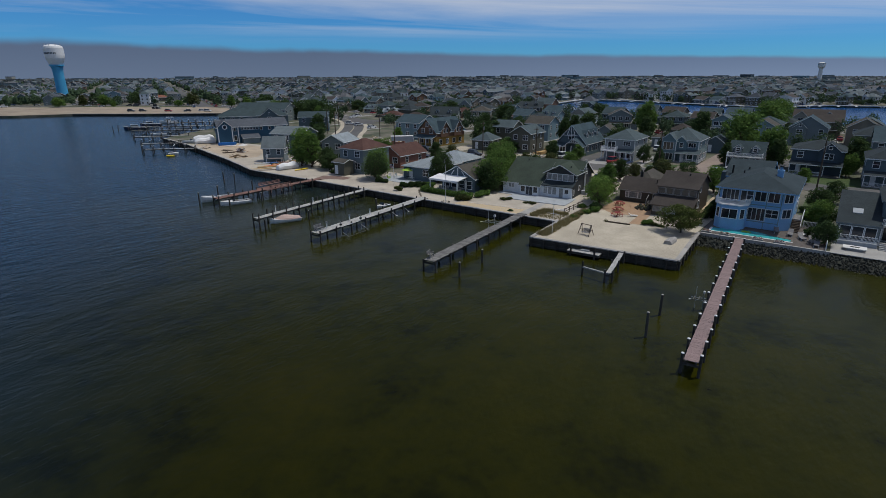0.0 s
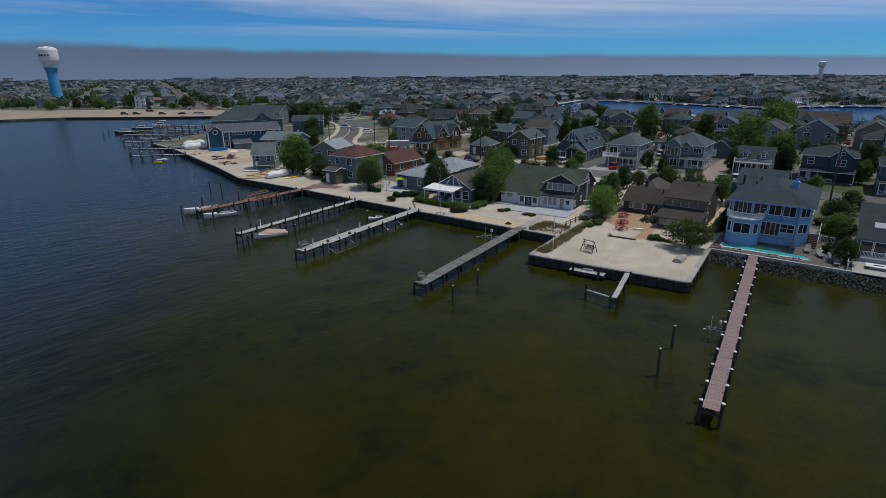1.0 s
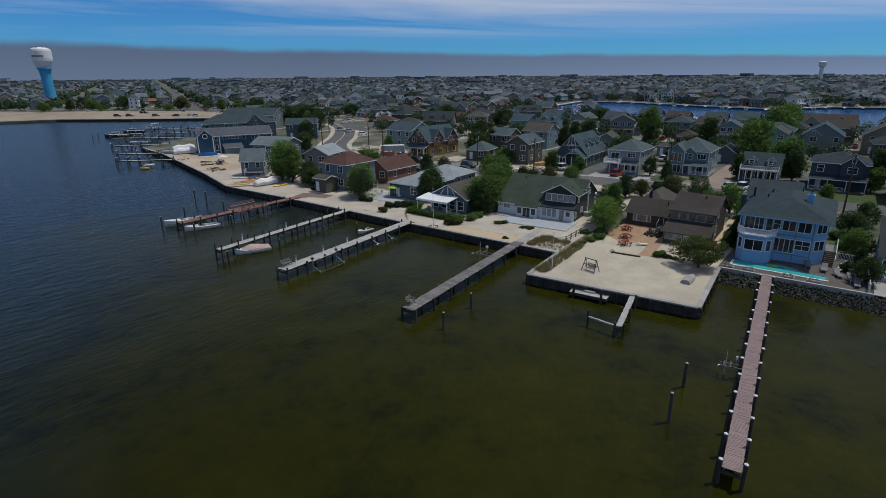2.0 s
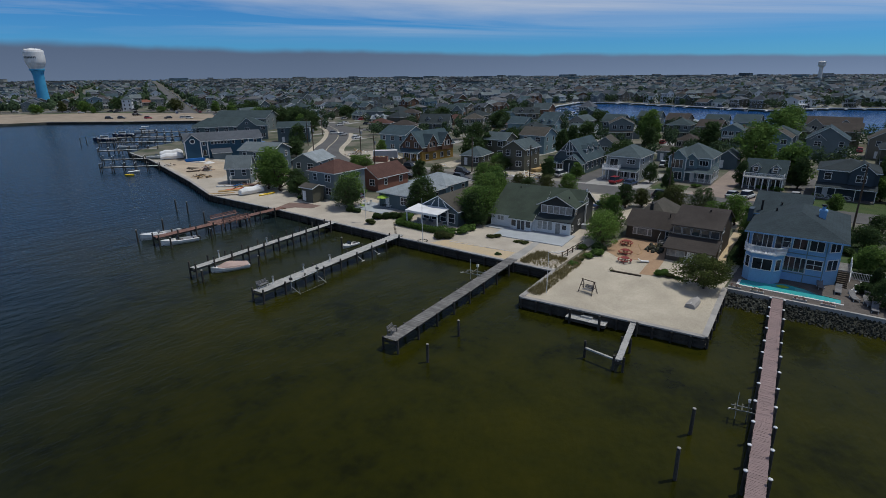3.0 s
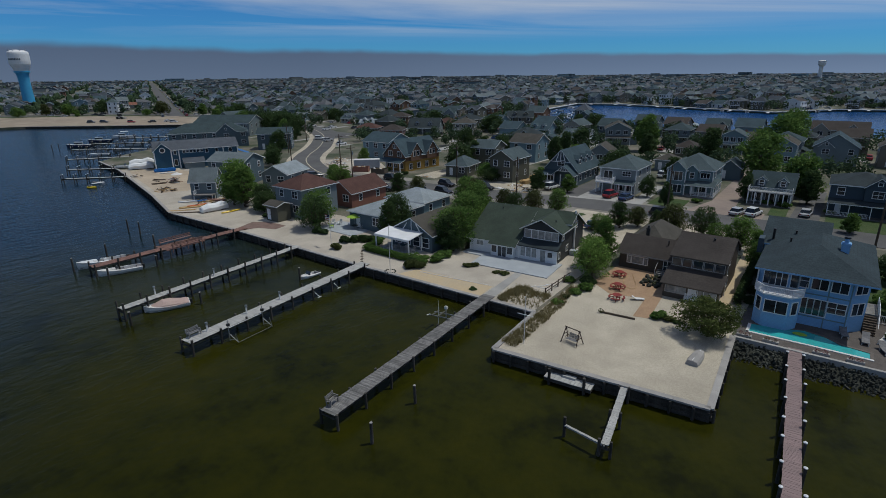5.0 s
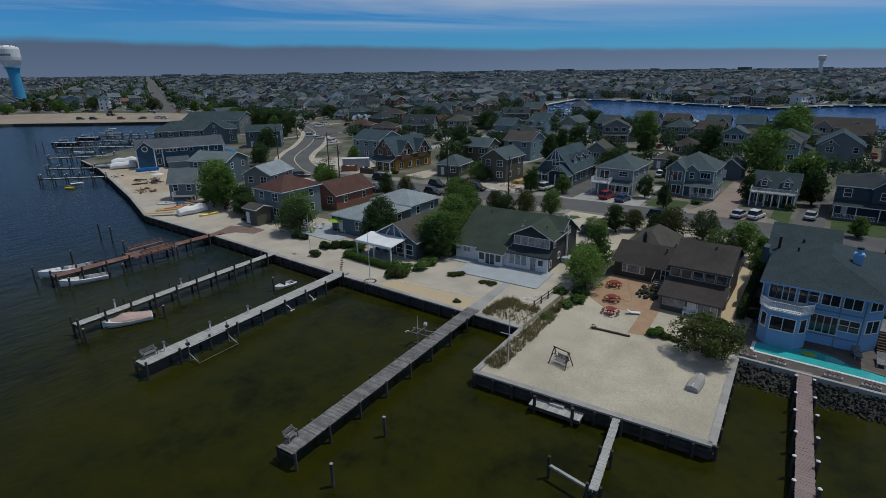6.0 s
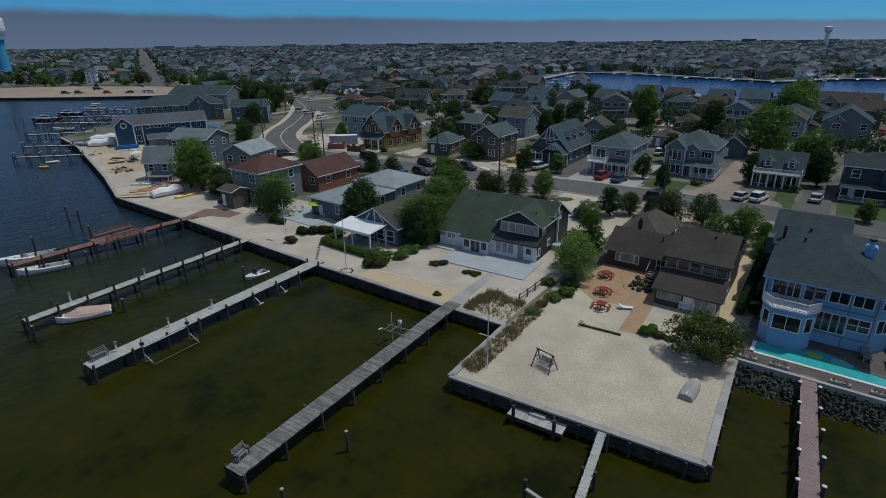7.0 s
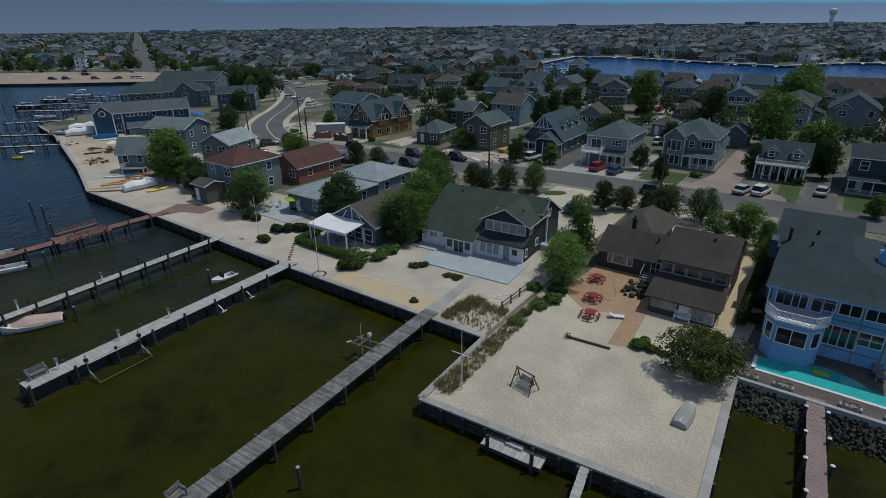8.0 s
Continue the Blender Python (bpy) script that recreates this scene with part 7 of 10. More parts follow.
PLACED = []
for x, y, w, d, s, rf, wl_, rm, rise, ex, yaw, lab in [
        (-141.5, 226, 9, 9, 2, "hip", W_TAN, R_TAN, 2.0, "balcony", 25, "beige house with a front deck"),
        (-184.0, 270, 12, 9, 2, "gable_x", W_GREY, R_SLATE, 2.6, "cross", 25, "grey house with white-trimmed front gables"),
        (-164.0, 227, 14, 11, 1, "gable_x", W_GREY, R_CHAR, 3.6, "porch", 25, "grey house under a broad dark roof"),
        (-168.6, 209, 10, 8, 1, "hip", W_BRICK, R_BROWN, 1.8, "none", 25, "low brick house with a brown hip roof"),
        (-184.0, 210, 10, 8, 1, "hip", W_TAN, R_RED, 1.8, "none", 25, "low tan house with a red-brown hip roof"),
        (-203.0, 230, 8, 6, 1, "gable_x", W_WHITE, R_PALE, 1.4, "none", 25, "small white cottage with a pale roof"),
        (-190.0, 240, 9, 9, 2, "hip", W_CEDAR, R_BROWN, 2.0, "none", 25, "brown house with a hip roof"),
        (-136.5, 268, 12, 9, 2, "gable_x", W_OLIVE, R_CHAR, 2.4, "porch", 25, "olive house with a row of white windows"),
        (-126.0, 238, 9, 7, 1, "hip", W_TAN, R_RED, 1.6, "none", 25, "low house with a red-brown roof"),
        (-106.5, 276, 9, 10, 2, "gable_y", W_BLUEGREY, R_BLUE, 3.0, "cross", 10, "blue-grey gabled house by the inner water"),
        (-77.0, 235, 9, 10, 2, "gable_y", W_GREY, R_TAN, 2.2, "porch", 20, "grey house with a low front porch"),
        (-66.4, 190, 7, 9, 1, "gable_y", W_GREY, R_TAN, 2.4, "none", 10, "low grey house with a tan-grey gable roof"),
        (-47.0, 215, 7, 8, 1, "hip", W_TAN, R_BROWN, 1.8, "none", 0, "low house with a brown hip roof"),
        (-36.0, 231, 7, 7, 2, "gable_y", W_PALEBLUE, R_MID, 1.8, "balcony", 0, "pale grey house with a white awning"),
        (-352, 270, 15, 10, 2, "hip", W_PINK, R_UMBER, 1.6, "balcony", 60, "dusty pink house with white porches"),
        (-508, 256, 16, 10, 1, "hip", W_TAN, R_TERRA, 2.0, "none", 65, "low house with a terracotta roof behind the beach"),
        (-523, 222, 14, 10, 2, "gable_x", W_GREY, R_ASH, 2.2, "cross", 65, "grey house with a white-trimmed front gable behind the beach"),
        (-66.0, 291, 12, 9, 1, "hip", W_WHITE, R_PALE, 2.2, "none", 10, "pale house on the bank of the inner water")]:
    o = town_house(w, d, s, rf, wl_, rm, rise, lab, ex); o.matrix_world = pose(x, y, LAND, 0, 0, yaw)
    PLACED.append((x, y))
PLACED += [(-20.6, 214.6), (-8.0, 216.4), (-8.0, 268.6), (-28.8, 180.5), (-45.5, 184.6), (-86.5, 180), (-91, 163), (13, 184), (6.5, 223)]
for kind, x, y, h, w in [(T_GREEN, -13.1, 164.8, 8.0, 1.0), (T_DARK, -38.8, 206, 8.5, 1.1), (T_GREEN, -22.9, 291, 9.5, 1.0), (T_DARK, -80.8, 209, 7.0, 1.0), (T_DARK, -97, 265, 7.5, 1.2),
                         (T_GREEN, -61.0, 218, 10.5, 1.0), (T_DARK, -121, 196, 6.0, 0.9), (T_DARK, -57.0, 205, 6.5, 1.1)]:
    tree(kind, x, y, h, w); PLACED.append((x, y))

rh = random.Random(21)
far_spots = []
spots = []
for iy in range(6):                                # the blocks this side of the inner water
    for ix in range(30):
        spots.append((46 - ix * 13.6 + rh.uniform(-1.2, 1.2) + (iy % 2) * 4, 182 + iy * 22.5 + rh.uniform(-2.5, 2.5), rh.choice((0, 0, 180)) + rh.uniform(-3, 3)))
u_, v_ = Vector((-0.897, 0.442)), Vector((0.442, 0.897))
for i in range(-88, 235):                           # streets that run off towards the sea
    for j in range(-68, 142):
        p = Vector((-372, 236)) + u_ * (i * 13.2 + rh.uniform(-3.5, 3.5)) + v_ * (j * 22.0 + (8 if j >= 0 else -8) + rh.uniform(-4.5, 4.5))
        if p.x > 900 or p.length > 2700 or (p.x > -372 and p.y < 196):
            continue
        if p.x <= -372 and p.y < 224 + 0.72 * (p.x + 372) * (1 if p.x > -470 else 0.9):
            continue
        if -330 < p.x < 60 and p.y < 318:
            continue
        spots.append((p.x, p.y, rh.choice((-25.2, -25.2, 64.8, 154.8)) + rh.uniform(-9, 9)))
near_houses = 0
for x, y, yaw in spots:
    d = math.hypot(x + 10, y - 40)
    if not clear_of(x, y, 8.0 if x > -330 else 2.0) or ((-215 < x < 14 and y < 284 or x < -330 and y < 290) and min(math.hypot(x - a, y - b) for a, b in PLACED) < 14.5):
        continue
    if d < 330 and -340 < x < 70 and rh.random() < 0.08:
        tree(rh.choice((T_DARK, T_DARK, T_GREEN, T_OLIVE)), x, y, rh.uniform(5, 8), rh.uniform(0.9, 1.2)); continue
    if d < 330 and -340 < x < 70 and near_houses < 42:
        near_houses += 1
        put(rh.choice(TOWN), x, y, rh.uniform(0.82, 0.98), radians(yaw))
    else:
        far_spots.append((x, y, yaw))

for i in range(18):
    x, y = rh.uniform(-220, 60), rh.uniform(186, 296)
    if clear_of(x, y, -2) and min(math.hypot(x - a, y - b) for a, b in PLACED) > 9:
        tree(rh.choice((T_DARK, T_DARK, T_GREEN)), x, y, rh.uniform(4, 7.5), rh.uniform(0.9, 1.25))

# the farthest rows, joined
def far_houses():
    rnd = random.Random(4)
    walls = [W_GREY, W_PALEBLUE, W_CREAM, W_BLUEGREY, W_WHITE, W_TAN, W_WHITE, W_OLIVE, W_BLUEGREY, W_CEDAR, W_CREAM, W_GREY]
    roofs = [R_ASH, R_DRIFT, R_LEAD, R_UMBER, R_SOFT, R_MID, R_LEAD, R_DRIFT, R_SLATE, R_BLUE, R_CHAR, R_SOFT]
    mats = list(zip(walls, roofs)) + [(GLASS, WHITE)]
    batches = [([], []) for _ in range(len(mats) * 2)]

    def add(k, pts, fs):
        v, f = batches[k]; o = len(v); v += pts; f += [tuple(i + o for i in q) for q in fs]
    pane = len(mats) * 2 - 2
    for x, y, yaw in far_spots:
        if rnd.random() < 0.13 or (x > -330 and x < -280 and y < 245):
            continue
        k = rnd.randrange(len(mats) - 1) * 2
        kr = rnd.randrange(len(mats) - 1) * 2 + 1
        w, d, h, r = rnd.uniform(6.2, 10.0), rnd.uniform(6.5, 10.5), rnd.choice((3.1, 5.7, 5.9, 6.4, 8.4)), rnd.uniform(1.3, 3.0)
        far = math.hypot(x + 10, y - 40)
        c, s = math.cos(radians(yaw)), math.sin(radians(yaw))

        def P(a, b, z):
            return (x + a * c - b * s, y + a * s + b * c, LAND + z)

        def board(a0, b0, a1, b1, z0, z1, g):
            add(pane + g, [P(a0, b0, z0), P(a1, b1, z0), P(a1, b1, z1), P(a0, b0, z1)], [(0, 1, 2, 3)])
        W, D, o = w / 2, d / 2, 0.45
        add(k, [P(-W, -D, 0), P(W, -D, 0), P(W, D, 0), P(-W, D, 0), P(-W, -D, h), P(W, -D, h), P(W, D, h), P(-W, D, h)], [(0, 1, 5, 4), (1, 2, 6, 5), (2, 3, 7, 6), (3, 0, 4, 7)])
        if rnd.random() < 0.4:                       # hipped
            q = min(W, D) * 0.9
            A, B = ((-W + q, 0), (W - q, 0)) if W > D else ((0, -D + q), (0, D - q))
            pts = [P(-W - o, -D - o, h - 0.15), P(W + o, -D - o, h - 0.15), P(W + o, D + o, h - 0.15), P(-W - o, D + o, h - 0.15), P(*A, h + r), P(*B, h + r)]
            add(kr, pts, [(0, 1, 5, 4), (1, 2, 5), (2, 3, 4, 5), (3, 0, 4)] if W > D else [(0, 1, 4), (1, 2, 5, 4), (2, 3, 5), (3, 0, 4, 5)])
        else:
            add(k, [P(-W, -D, h), P(-W, D, h), P(-W, 0, h + r), P(W, -D, h), P(W, D, h), P(W, 0, h + r)], [(0, 2, 1), (3, 4, 5)])
            add(kr, [P(-W - o, -D - o, h - 0.2), P(W + o, -D - o, h - 0.2), P(W + o, 0, h + r + 0.15), P(-W - o, 0, h + r + 0.15), P(W + o, D + o, h - 0.2), P(-W - o, D + o, h - 0.2)],
                [(0, 1, 2, 3), (3, 2, 4, 5)])
            if far < 900:                            # pale rakes on both gable ends
                for X in (-1, 1):
                    for Y in (-1, 1):
                        a = X * (W + o + 0.02)
                        add(pane + 1, [P(a, Y * (D + o), h - 0.42), P(a, Y * (D + o), h - 0.18), P(a, 0, h + r + 0.17), P(a, 0, h + r - 0.1)], [(0, 1, 2, 3)])
        if far < 1200:
            for Y in (-1, 1):                        # pale eaves
                board(-W - o, Y * (D + o + 0.02), W + o, Y * (D + o + 0.02), h - 0.42, h - 0.16, 1)
        if far > 1000:
            continue
        for s_ in range(int(h / 2.7)):               # windows with pale surrounds, front and sides
            n = rnd.choice((2, 3, 3, 4))
            for i in range(n):
                u = -W + w * (i + 0.5) / n
                for Y in (-1, 1):
                    for g, e, q in ((1, 0.18, 0.04), (0, 0, 0.08)):
                        board(u - 0.5 - e, Y * (D + q), u + 0.5 + e, Y * (D + q), 0.9 - e + 2.7 * s_, 2.2 + e + 2.7 * s_, g)
            for X in (-1, 1):
                for u in (-D * 0.5, D * 0.5):
                    for g, e, q in ((1, 0.18, 0.04), (0, 0, 0.08)):
                        board(X * (W + q), u - 0.45 - e, X * (W + q), u + 0.45 + e, 0.9 - e + 2.7 * s_, 2.2 + e + 2.7 * s_, g)
        ch = rnd.random()
        if ch < 0.40:                                # a front wing with its own gable
            a0 = rnd.uniform(-W, 0); a1 = a0 + W * 0.9; am = (a0 + a1) / 2; gz = h + (a1 - a0) * 0.42
            add(k, [P(a0, -D - 1.2, 0), P(a1, -D - 1.2, 0), P(a1, -D - 1.2, h), P(am, -D - 1.2, gz), P(a0, -D - 1.2, h), P(a0, 0, h), P(a1, 0, h), P(a0, 0, 0), P(a1, 0, 0)],
                [(0, 1, 2, 3, 4), (1, 8, 6, 2), (7, 0, 4, 5)])
            add(kr, [P(a0 - 0.3, -D - 1.6, h - 0.2), P(am, -D - 1.6, gz + 0.1), P(am, 0, gz + 0.1), P(a0 - 0.3, 0, h - 0.2), P(a1 + 0.3, -D - 1.6, h - 0.2), P(a1 + 0.3, 0, h - 0.2)], [(0, 1, 2, 3), (1, 4, 5, 2)])
            add(pane + 1, [P(a0 - 0.3, -D - 1.62, h - 0.4), P(a0 - 0.3, -D - 1.62, h - 0.15), P(am, -D - 1.62, gz + 0.12), P(am, -D - 1.62, gz - 0.15), P(a1 + 0.3, -D - 1.62, h - 0.15), P(a1 + 0.3, -D - 1.62, h - 0.4)], [(0, 1, 2, 3), (3, 2, 4, 5)])
            for g, e, q in ((1, 0.18, 1.24), (0, 0, 1.28)):
                board(am - 0.6 - e, -D - q, am + 0.6 + e, -D - q, h - 1.9 - e, h - 0.5 + e, g)
        if ch > 0.3 and h > 4:                       # a pale deck with a rail across the front, on posts
            Y = rnd.choice((-1, 1)); b = Y * (D + 1.8)
            add(pane + 1, [P(-W, b, 2.6), P(W, b, 2.6), P(W, Y * D, 2.6), P(-W, Y * D, 2.6), P(-W, b, 2.4), P(W, b, 2.4)], [(0, 1, 2, 3), (4, 5, 1, 0)])
            board(-W, b, W, b, 3.42, 3.56, 1)
            for i in range(7):
                u = -W + w * i / 6
                board(u - 0.06, b, u + 0.06, b, 0.0 if i % 3 == 0 else 2.6, 3.5, 1)
    for i in range(150):                              # larger flat-roofed blocks among the rows
        a, q = rnd.uniform(-1.35, 0.25), rnd.uniform(780, 2300)
        x, y, yaw = -10 + q * math.sin(a), 40 + q * math.cos(a), rnd.choice((-25.2, 64.8))
        if not clear_of(x, y, 14):
            continue
        k = rnd.choice((0, 2, 4, 6, 20, 22)); w, d, h = rnd.uniform(16, 34) * (1 + max(0, q - 1200) / 1100), rnd.uniform(12, 18), rnd.uniform(7, 12) + max(0, (q - 1200) / 1100) * rnd.uniform(0, 9)
        c, s = math.cos(radians(yaw)), math.sin(radians(yaw))
        W, D = w / 2, d / 2
        Q = lambda a_, b_, z: (x + a_ * c - b_ * s, y + a_ * s + b_ * c, LAND + z)
        add(k, [Q(-W, -D, 0), Q(W, -D, 0), Q(W, D, 0), Q(-W, D, 0), Q(-W, -D, h), Q(W, -D, h), Q(W, D, h), Q(-W, D, h)], [(0, 1, 5, 4), (1, 2, 6, 5), (2, 3, 7, 6), (3, 0, 4, 7)])
        add(k + 1, [Q(-W - .3, -D - .3, h), Q(W + .3, -D - .3, h), Q(W + .3, D + .3, h), Q(-W - .3, D + .3, h), Q(-W - .3, -D - .3, h + .6), Q(W + .3, -D - .3, h + .6), Q(W + .3, D + .3, h + .6), Q(-W - .3, D + .3, h + .6)],
            [(0, 1, 5, 4), (1, 2, 6, 5), (2, 3, 7, 6), (3, 0, 4, 7), (4, 5, 6, 7)])
        for f in range(int(h / 3)):
            n = int(w / 3)
            for j in range(n):
                u = -W + w * (j + 0.5) / n
                add(len(mats) * 2 - 2, [Q(u - 0.8, -D - 0.06, 1 + 3 * f), Q(u + 0.8, -D - 0.06, 1 + 3 * f), Q(u + 0.8, -D - 0.06, 2.4 + 3 * f), Q(u - 0.8, -D - 0.06, 2.4 + 3 * f)], [(0, 1, 2, 3)])
    verts, faces, idx, ms = [], [], [], []
    for k, (v, f) in enumerate(batches):
        o = len(verts); verts += v; faces += [tuple(i + o for i in q) for q in f]; idx += [k] * len(f); ms.append(mats[k // 2][k % 2])
    me = bpy.data.meshes.new("far_houses"); me.from_pydata(verts, [], faces)
    for m in ms:
        me.materials.append(m)
    me.polygons.foreach_set("material_index", idx)
    tagged(new("far_houses", me), "distant rows of grey-roofed houses across the town", "houses", kind="stuff")


LAND_CELLS = {}


def open_ground(x, y):
    """Dry ground off the streets and the beach, looked up in cells of 3 m."""
    key = (int(x // 3), int(y // 3))
    if key not in LAND_CELLS:
        LAND_CELLS[key] = not (60 > x > -200 and y < 184 or -330 < x <= -200 and y < 195) and on_land(x, y) and clear_of(x, y, -5)
    return LAND_CELLS[key]


def far_trees():
    """Trees in the gardens of the rows behind: leafy near by, solid uneven crowns farther off."""
    rnd = random.Random(9)
    verts, faces = [], []
    pts = []
    known = set(far_spots)
    for x, y, yaw in far_spots + [s for s in spots if s not in known]:
        d = math.hypot(x + 10, y - 40)
        if not -1.6 < math.atan2(x + 10, y - 40) < 0.45:
            continue
        for _ in range(3 if d < 330 else 7 if d < 700 else 4 if d < 1200 else 2):
            pts.append((x + rnd.uniform(-13, 13), y + rnd.uniform(-13, 13)))
    for _ in range(320):
        x = rnd.uniform(-240, 500); pts.append((x, (500 if x > -12 else 478) + rnd.uniform(-4, 34)))
    for x, y in pts:
        d = math.hypot(x + 10, y - 40)
        if rnd.random() < 0.2 or (math.sin(x * 0.031 + 1.3) + math.sin(y * 0.043 + x * 0.012) < -0.9 and d > 330) or not open_ground(x, y):
            continue
        h, r = rnd.uniform(2.8, 7.4) * (1.0 if d < 330 else 1.12), rnd.uniform(1.5, 3.4)
        if d > 520:
            if rnd.random() < 0.05:
                h, r = h * 1.35, r * 1.3
            k = len(verts)
            for z, q in ((0.15, 0.7), (0.45, 1.0), (0.8, 0.65)):
                o = rnd.uniform(0, 1)
                for i in range(6):
                    a = radians(60 * i) + o; e = r * q * rnd.uniform(0.55, 1.25)
                    verts.append((x + e * math.cos(a), y + e * math.sin(a), LAND + h * (z + rnd.uniform(-0.08, 0.08))))
            verts.append((x + rnd.uniform(-0.4, 0.4) * r, y, LAND + h * rnd.uniform(0.95, 1.1)))
            for j in range(2):
                faces += [(k + 6 * j + i, k + 6 * j + (i + 1) % 6, k + 6 * j + 6 + (i + 1) % 6, k + 6 * j + 6 + i) for i in range(6)]
            faces += [(k + 12 + i, k + 12 + (i + 1) % 6, k + 18) for i in range(6)]
            continue
        n, s = (210, 0.36) if d < 330 else (46, 0.72)
        for _ in range(n):
            a = Vector((rnd.gauss(0, 1), rnd.gauss(0, 1), rnd.gauss(0, 1))).normalized()
            q = rnd.uniform(0.5, 1.0)
            px, py, pz = x + a.x * r * q, y + a.y * r * q, LAND + h * 0.58 + a.z * h * 0.44 * q
            t1 = Vector((rnd.gauss(0, 1), rnd.gauss(0, 1), rnd.gauss(0, 1))).normalized() * s
            t2 = t1.cross(a + Vector((0.01, 0.3, 0.2))).normalized() * s * 0.7
            k = len(verts)
            verts += [(px + t1.x, py + t1.y, pz + t1.z), (px + t2.x, py + t2.y, pz + t2.z), (px - t1.x, py - t1.y, pz - t1.z), (px - t2.x, py - t2.y, pz - t2.z)]
            faces.append((k, k + 1, k + 2, k + 3))
    me = bpy.data.meshes.new("far_trees"); me.from_pydata(verts, [], faces); me.materials.append(LEAF_FAR)
    tagged(new("far_trees", me), "dark green trees among the distant houses", "trees", kind="stuff")


def drive_pads():
    """Pale concrete drives and parking strips beside the houses of the blocks behind."""
    rnd = random.Random(77)
    verts, faces = [], []
    for x, y, yaw in spots:
        if math.hypot(x + 10, y - 40) > 650 or rnd.random() < 0.25 or not on_land(x, y, 12):
            continue
        c, s = math.cos(radians(yaw)), math.sin(radians(yaw))
        a0, b0, w, l_ = rnd.uniform(4.5, 6), rnd.uniform(-13, -9), rnd.uniform(2.6, 5.0), rnd.uniform(9, 17)
        k = len(verts)
        verts += [(x + a * c - b * s, y + a * s + b * c, LAND + 0.045) for a, b in ((a0, b0), (a0 + w, b0), (a0 + w, b0 + l_), (a0, b0 + l_))]
        faces.append((k, k + 1, k + 2, k + 3))
    me = bpy.data.meshes.new("driveways"); me.from_pydata(verts, [], faces); me.materials.append(CONCRETE)
    tagged(new("driveways", me), "pale concrete drives between the houses behind", "driveways", kind="stuff")


far_houses()
far_trees()
drive_pads()


def far_docks():
    """Pale bulkhead caps and short docks along the far bank of the inner water."""
    rnd = random.Random(31)
    bm = BM()
    line = [(600, 560), (60, 505), (-12, 486), (-44, 442), (-93, 460), (-160, 488), (-195, 480), (-190, 430), (-186, 395), (-178, 372), (-172, 350), (-162, 330), (-156, 306)]
    for (ax, ay), (bx, by) in zip(line, line[1:]):
        beam(bm, (ax, ay - 0.6, LAND), (bx, by - 0.6, LAND), 1.4, 0.5)
        n = int(math.hypot(bx - ax, by - ay) / 14)
        for i in range(n):
            u = (i + rnd.uniform(0.1, 0.9)) / n; x, y = ax + (bx - ax) * u, ay + (by - ay) * u
            l_ = rnd.uniform(4, 12)
            box(bm, x - 0.8, y - l_, 1.5, x + 0.8, y, 1.75)
    me = mesh_of(bm, "far_docks", OFFWHITE)
    tagged(new("far_docks", me), "pale docks and bulkhead along the far bank", "docks", kind="stuff")


far_docks()


# ---------- water towers ----------
def water_tower():
    t = thing("water_tower", pose(-570, 201, LAND), "tall water tower with a white tank on a blue fluted stem", "water tower")

    def turned(prof, n=32):
        bm = BM(); rings = []
        for r, z in prof:
            rings.append([bm.verts.new((r * math.cos(2 * math.pi * i / n), r * math.sin(2 * math.pi * i / n), z)) for i in range(n)])
        for A, B in zip(rings, rings[1:]):
            for i in range(n):
                bm.faces.new((A[i], A[(i + 1) % n], B[(i + 1) % n], B[i]))
        bm.faces.new(rings[-1])
        return bm
    t.scale = (1.0, 1.0, 0.93)
    blue = mat("tower_blue", (0.06, 0.33, 0.56), (0.05, 0.29, 0.5), 6, 0.5, 0.05, 0.5, 0.05)
    part("stem", turned([(4.9, -1), (4.6, 4), (4.2, 14), (4.0, 24), (4.2, 29), (5.0, 33)]), blue, t, "sky-blue fluted steel stem")
    part("gallery", turned([(4.9, 32.4), (5.7, 32.6), (5.7, 33.8), (4.9, 33.8)]), blue, t)
    part("tank", turned([(4.9, 33.8), (6.2, 36.5), (7.3, 39.5), (7.6, 42), (7.6, 48.5), (7.2, 50.0), (5.2, 51.2), (1.3, 51.9)]), WHITE, t, "white steel tank")
    # band of lettering too far to read, as plain bars round the tank
    for i in range(9):
        a = radians(-82 + 8.5 * i)
        bm = BM(); obox(bm, Matrix.Translation((7.65 * math.cos(a), 7.65 * math.sin(a), 43.8)) @ Matrix.Rotation(a, 4, "Z"), 0.08, 0.7, 1.7)
        part("letter_bar", bm, W_NAVY, t, "dark bar on the tank")
    for i in range(8):
        a = radians(45 * i)
        bm = BM(); tube(bm, (6.2 * math.cos(a), 6.2 * math.sin(a), 50.3), (6.2 * math.cos(a), 6.2 * math.sin(a), 52.6), 0.22, 0.18, 6); part("antenna", bm, METAL, t)
    return t


def far_tower():
    t = thing("water_tower", pose(-59, 1405, LAND), "distant pale water tower on a slim stem", "water tower")
    bm = BM(); tube(bm, (0, 0, -1), (0, 0, 30), 4.2, 3.6, 20); part("stem", bm, OFFWHITE, t)
    bm = BM(); tube(bm, (0, 0, 30), (0, 0, 34), 3.6, 6.8, 20); tube(bm, (0, 0, 34), (0, 0, 41.0), 6.8, 7.2, 20); tube(bm, (0, 0, 41.0), (0, 0, 42.5), 7.2, 3, 20); part("tank", bm, OFFWHITE, t)


water_tower()
far_tower()

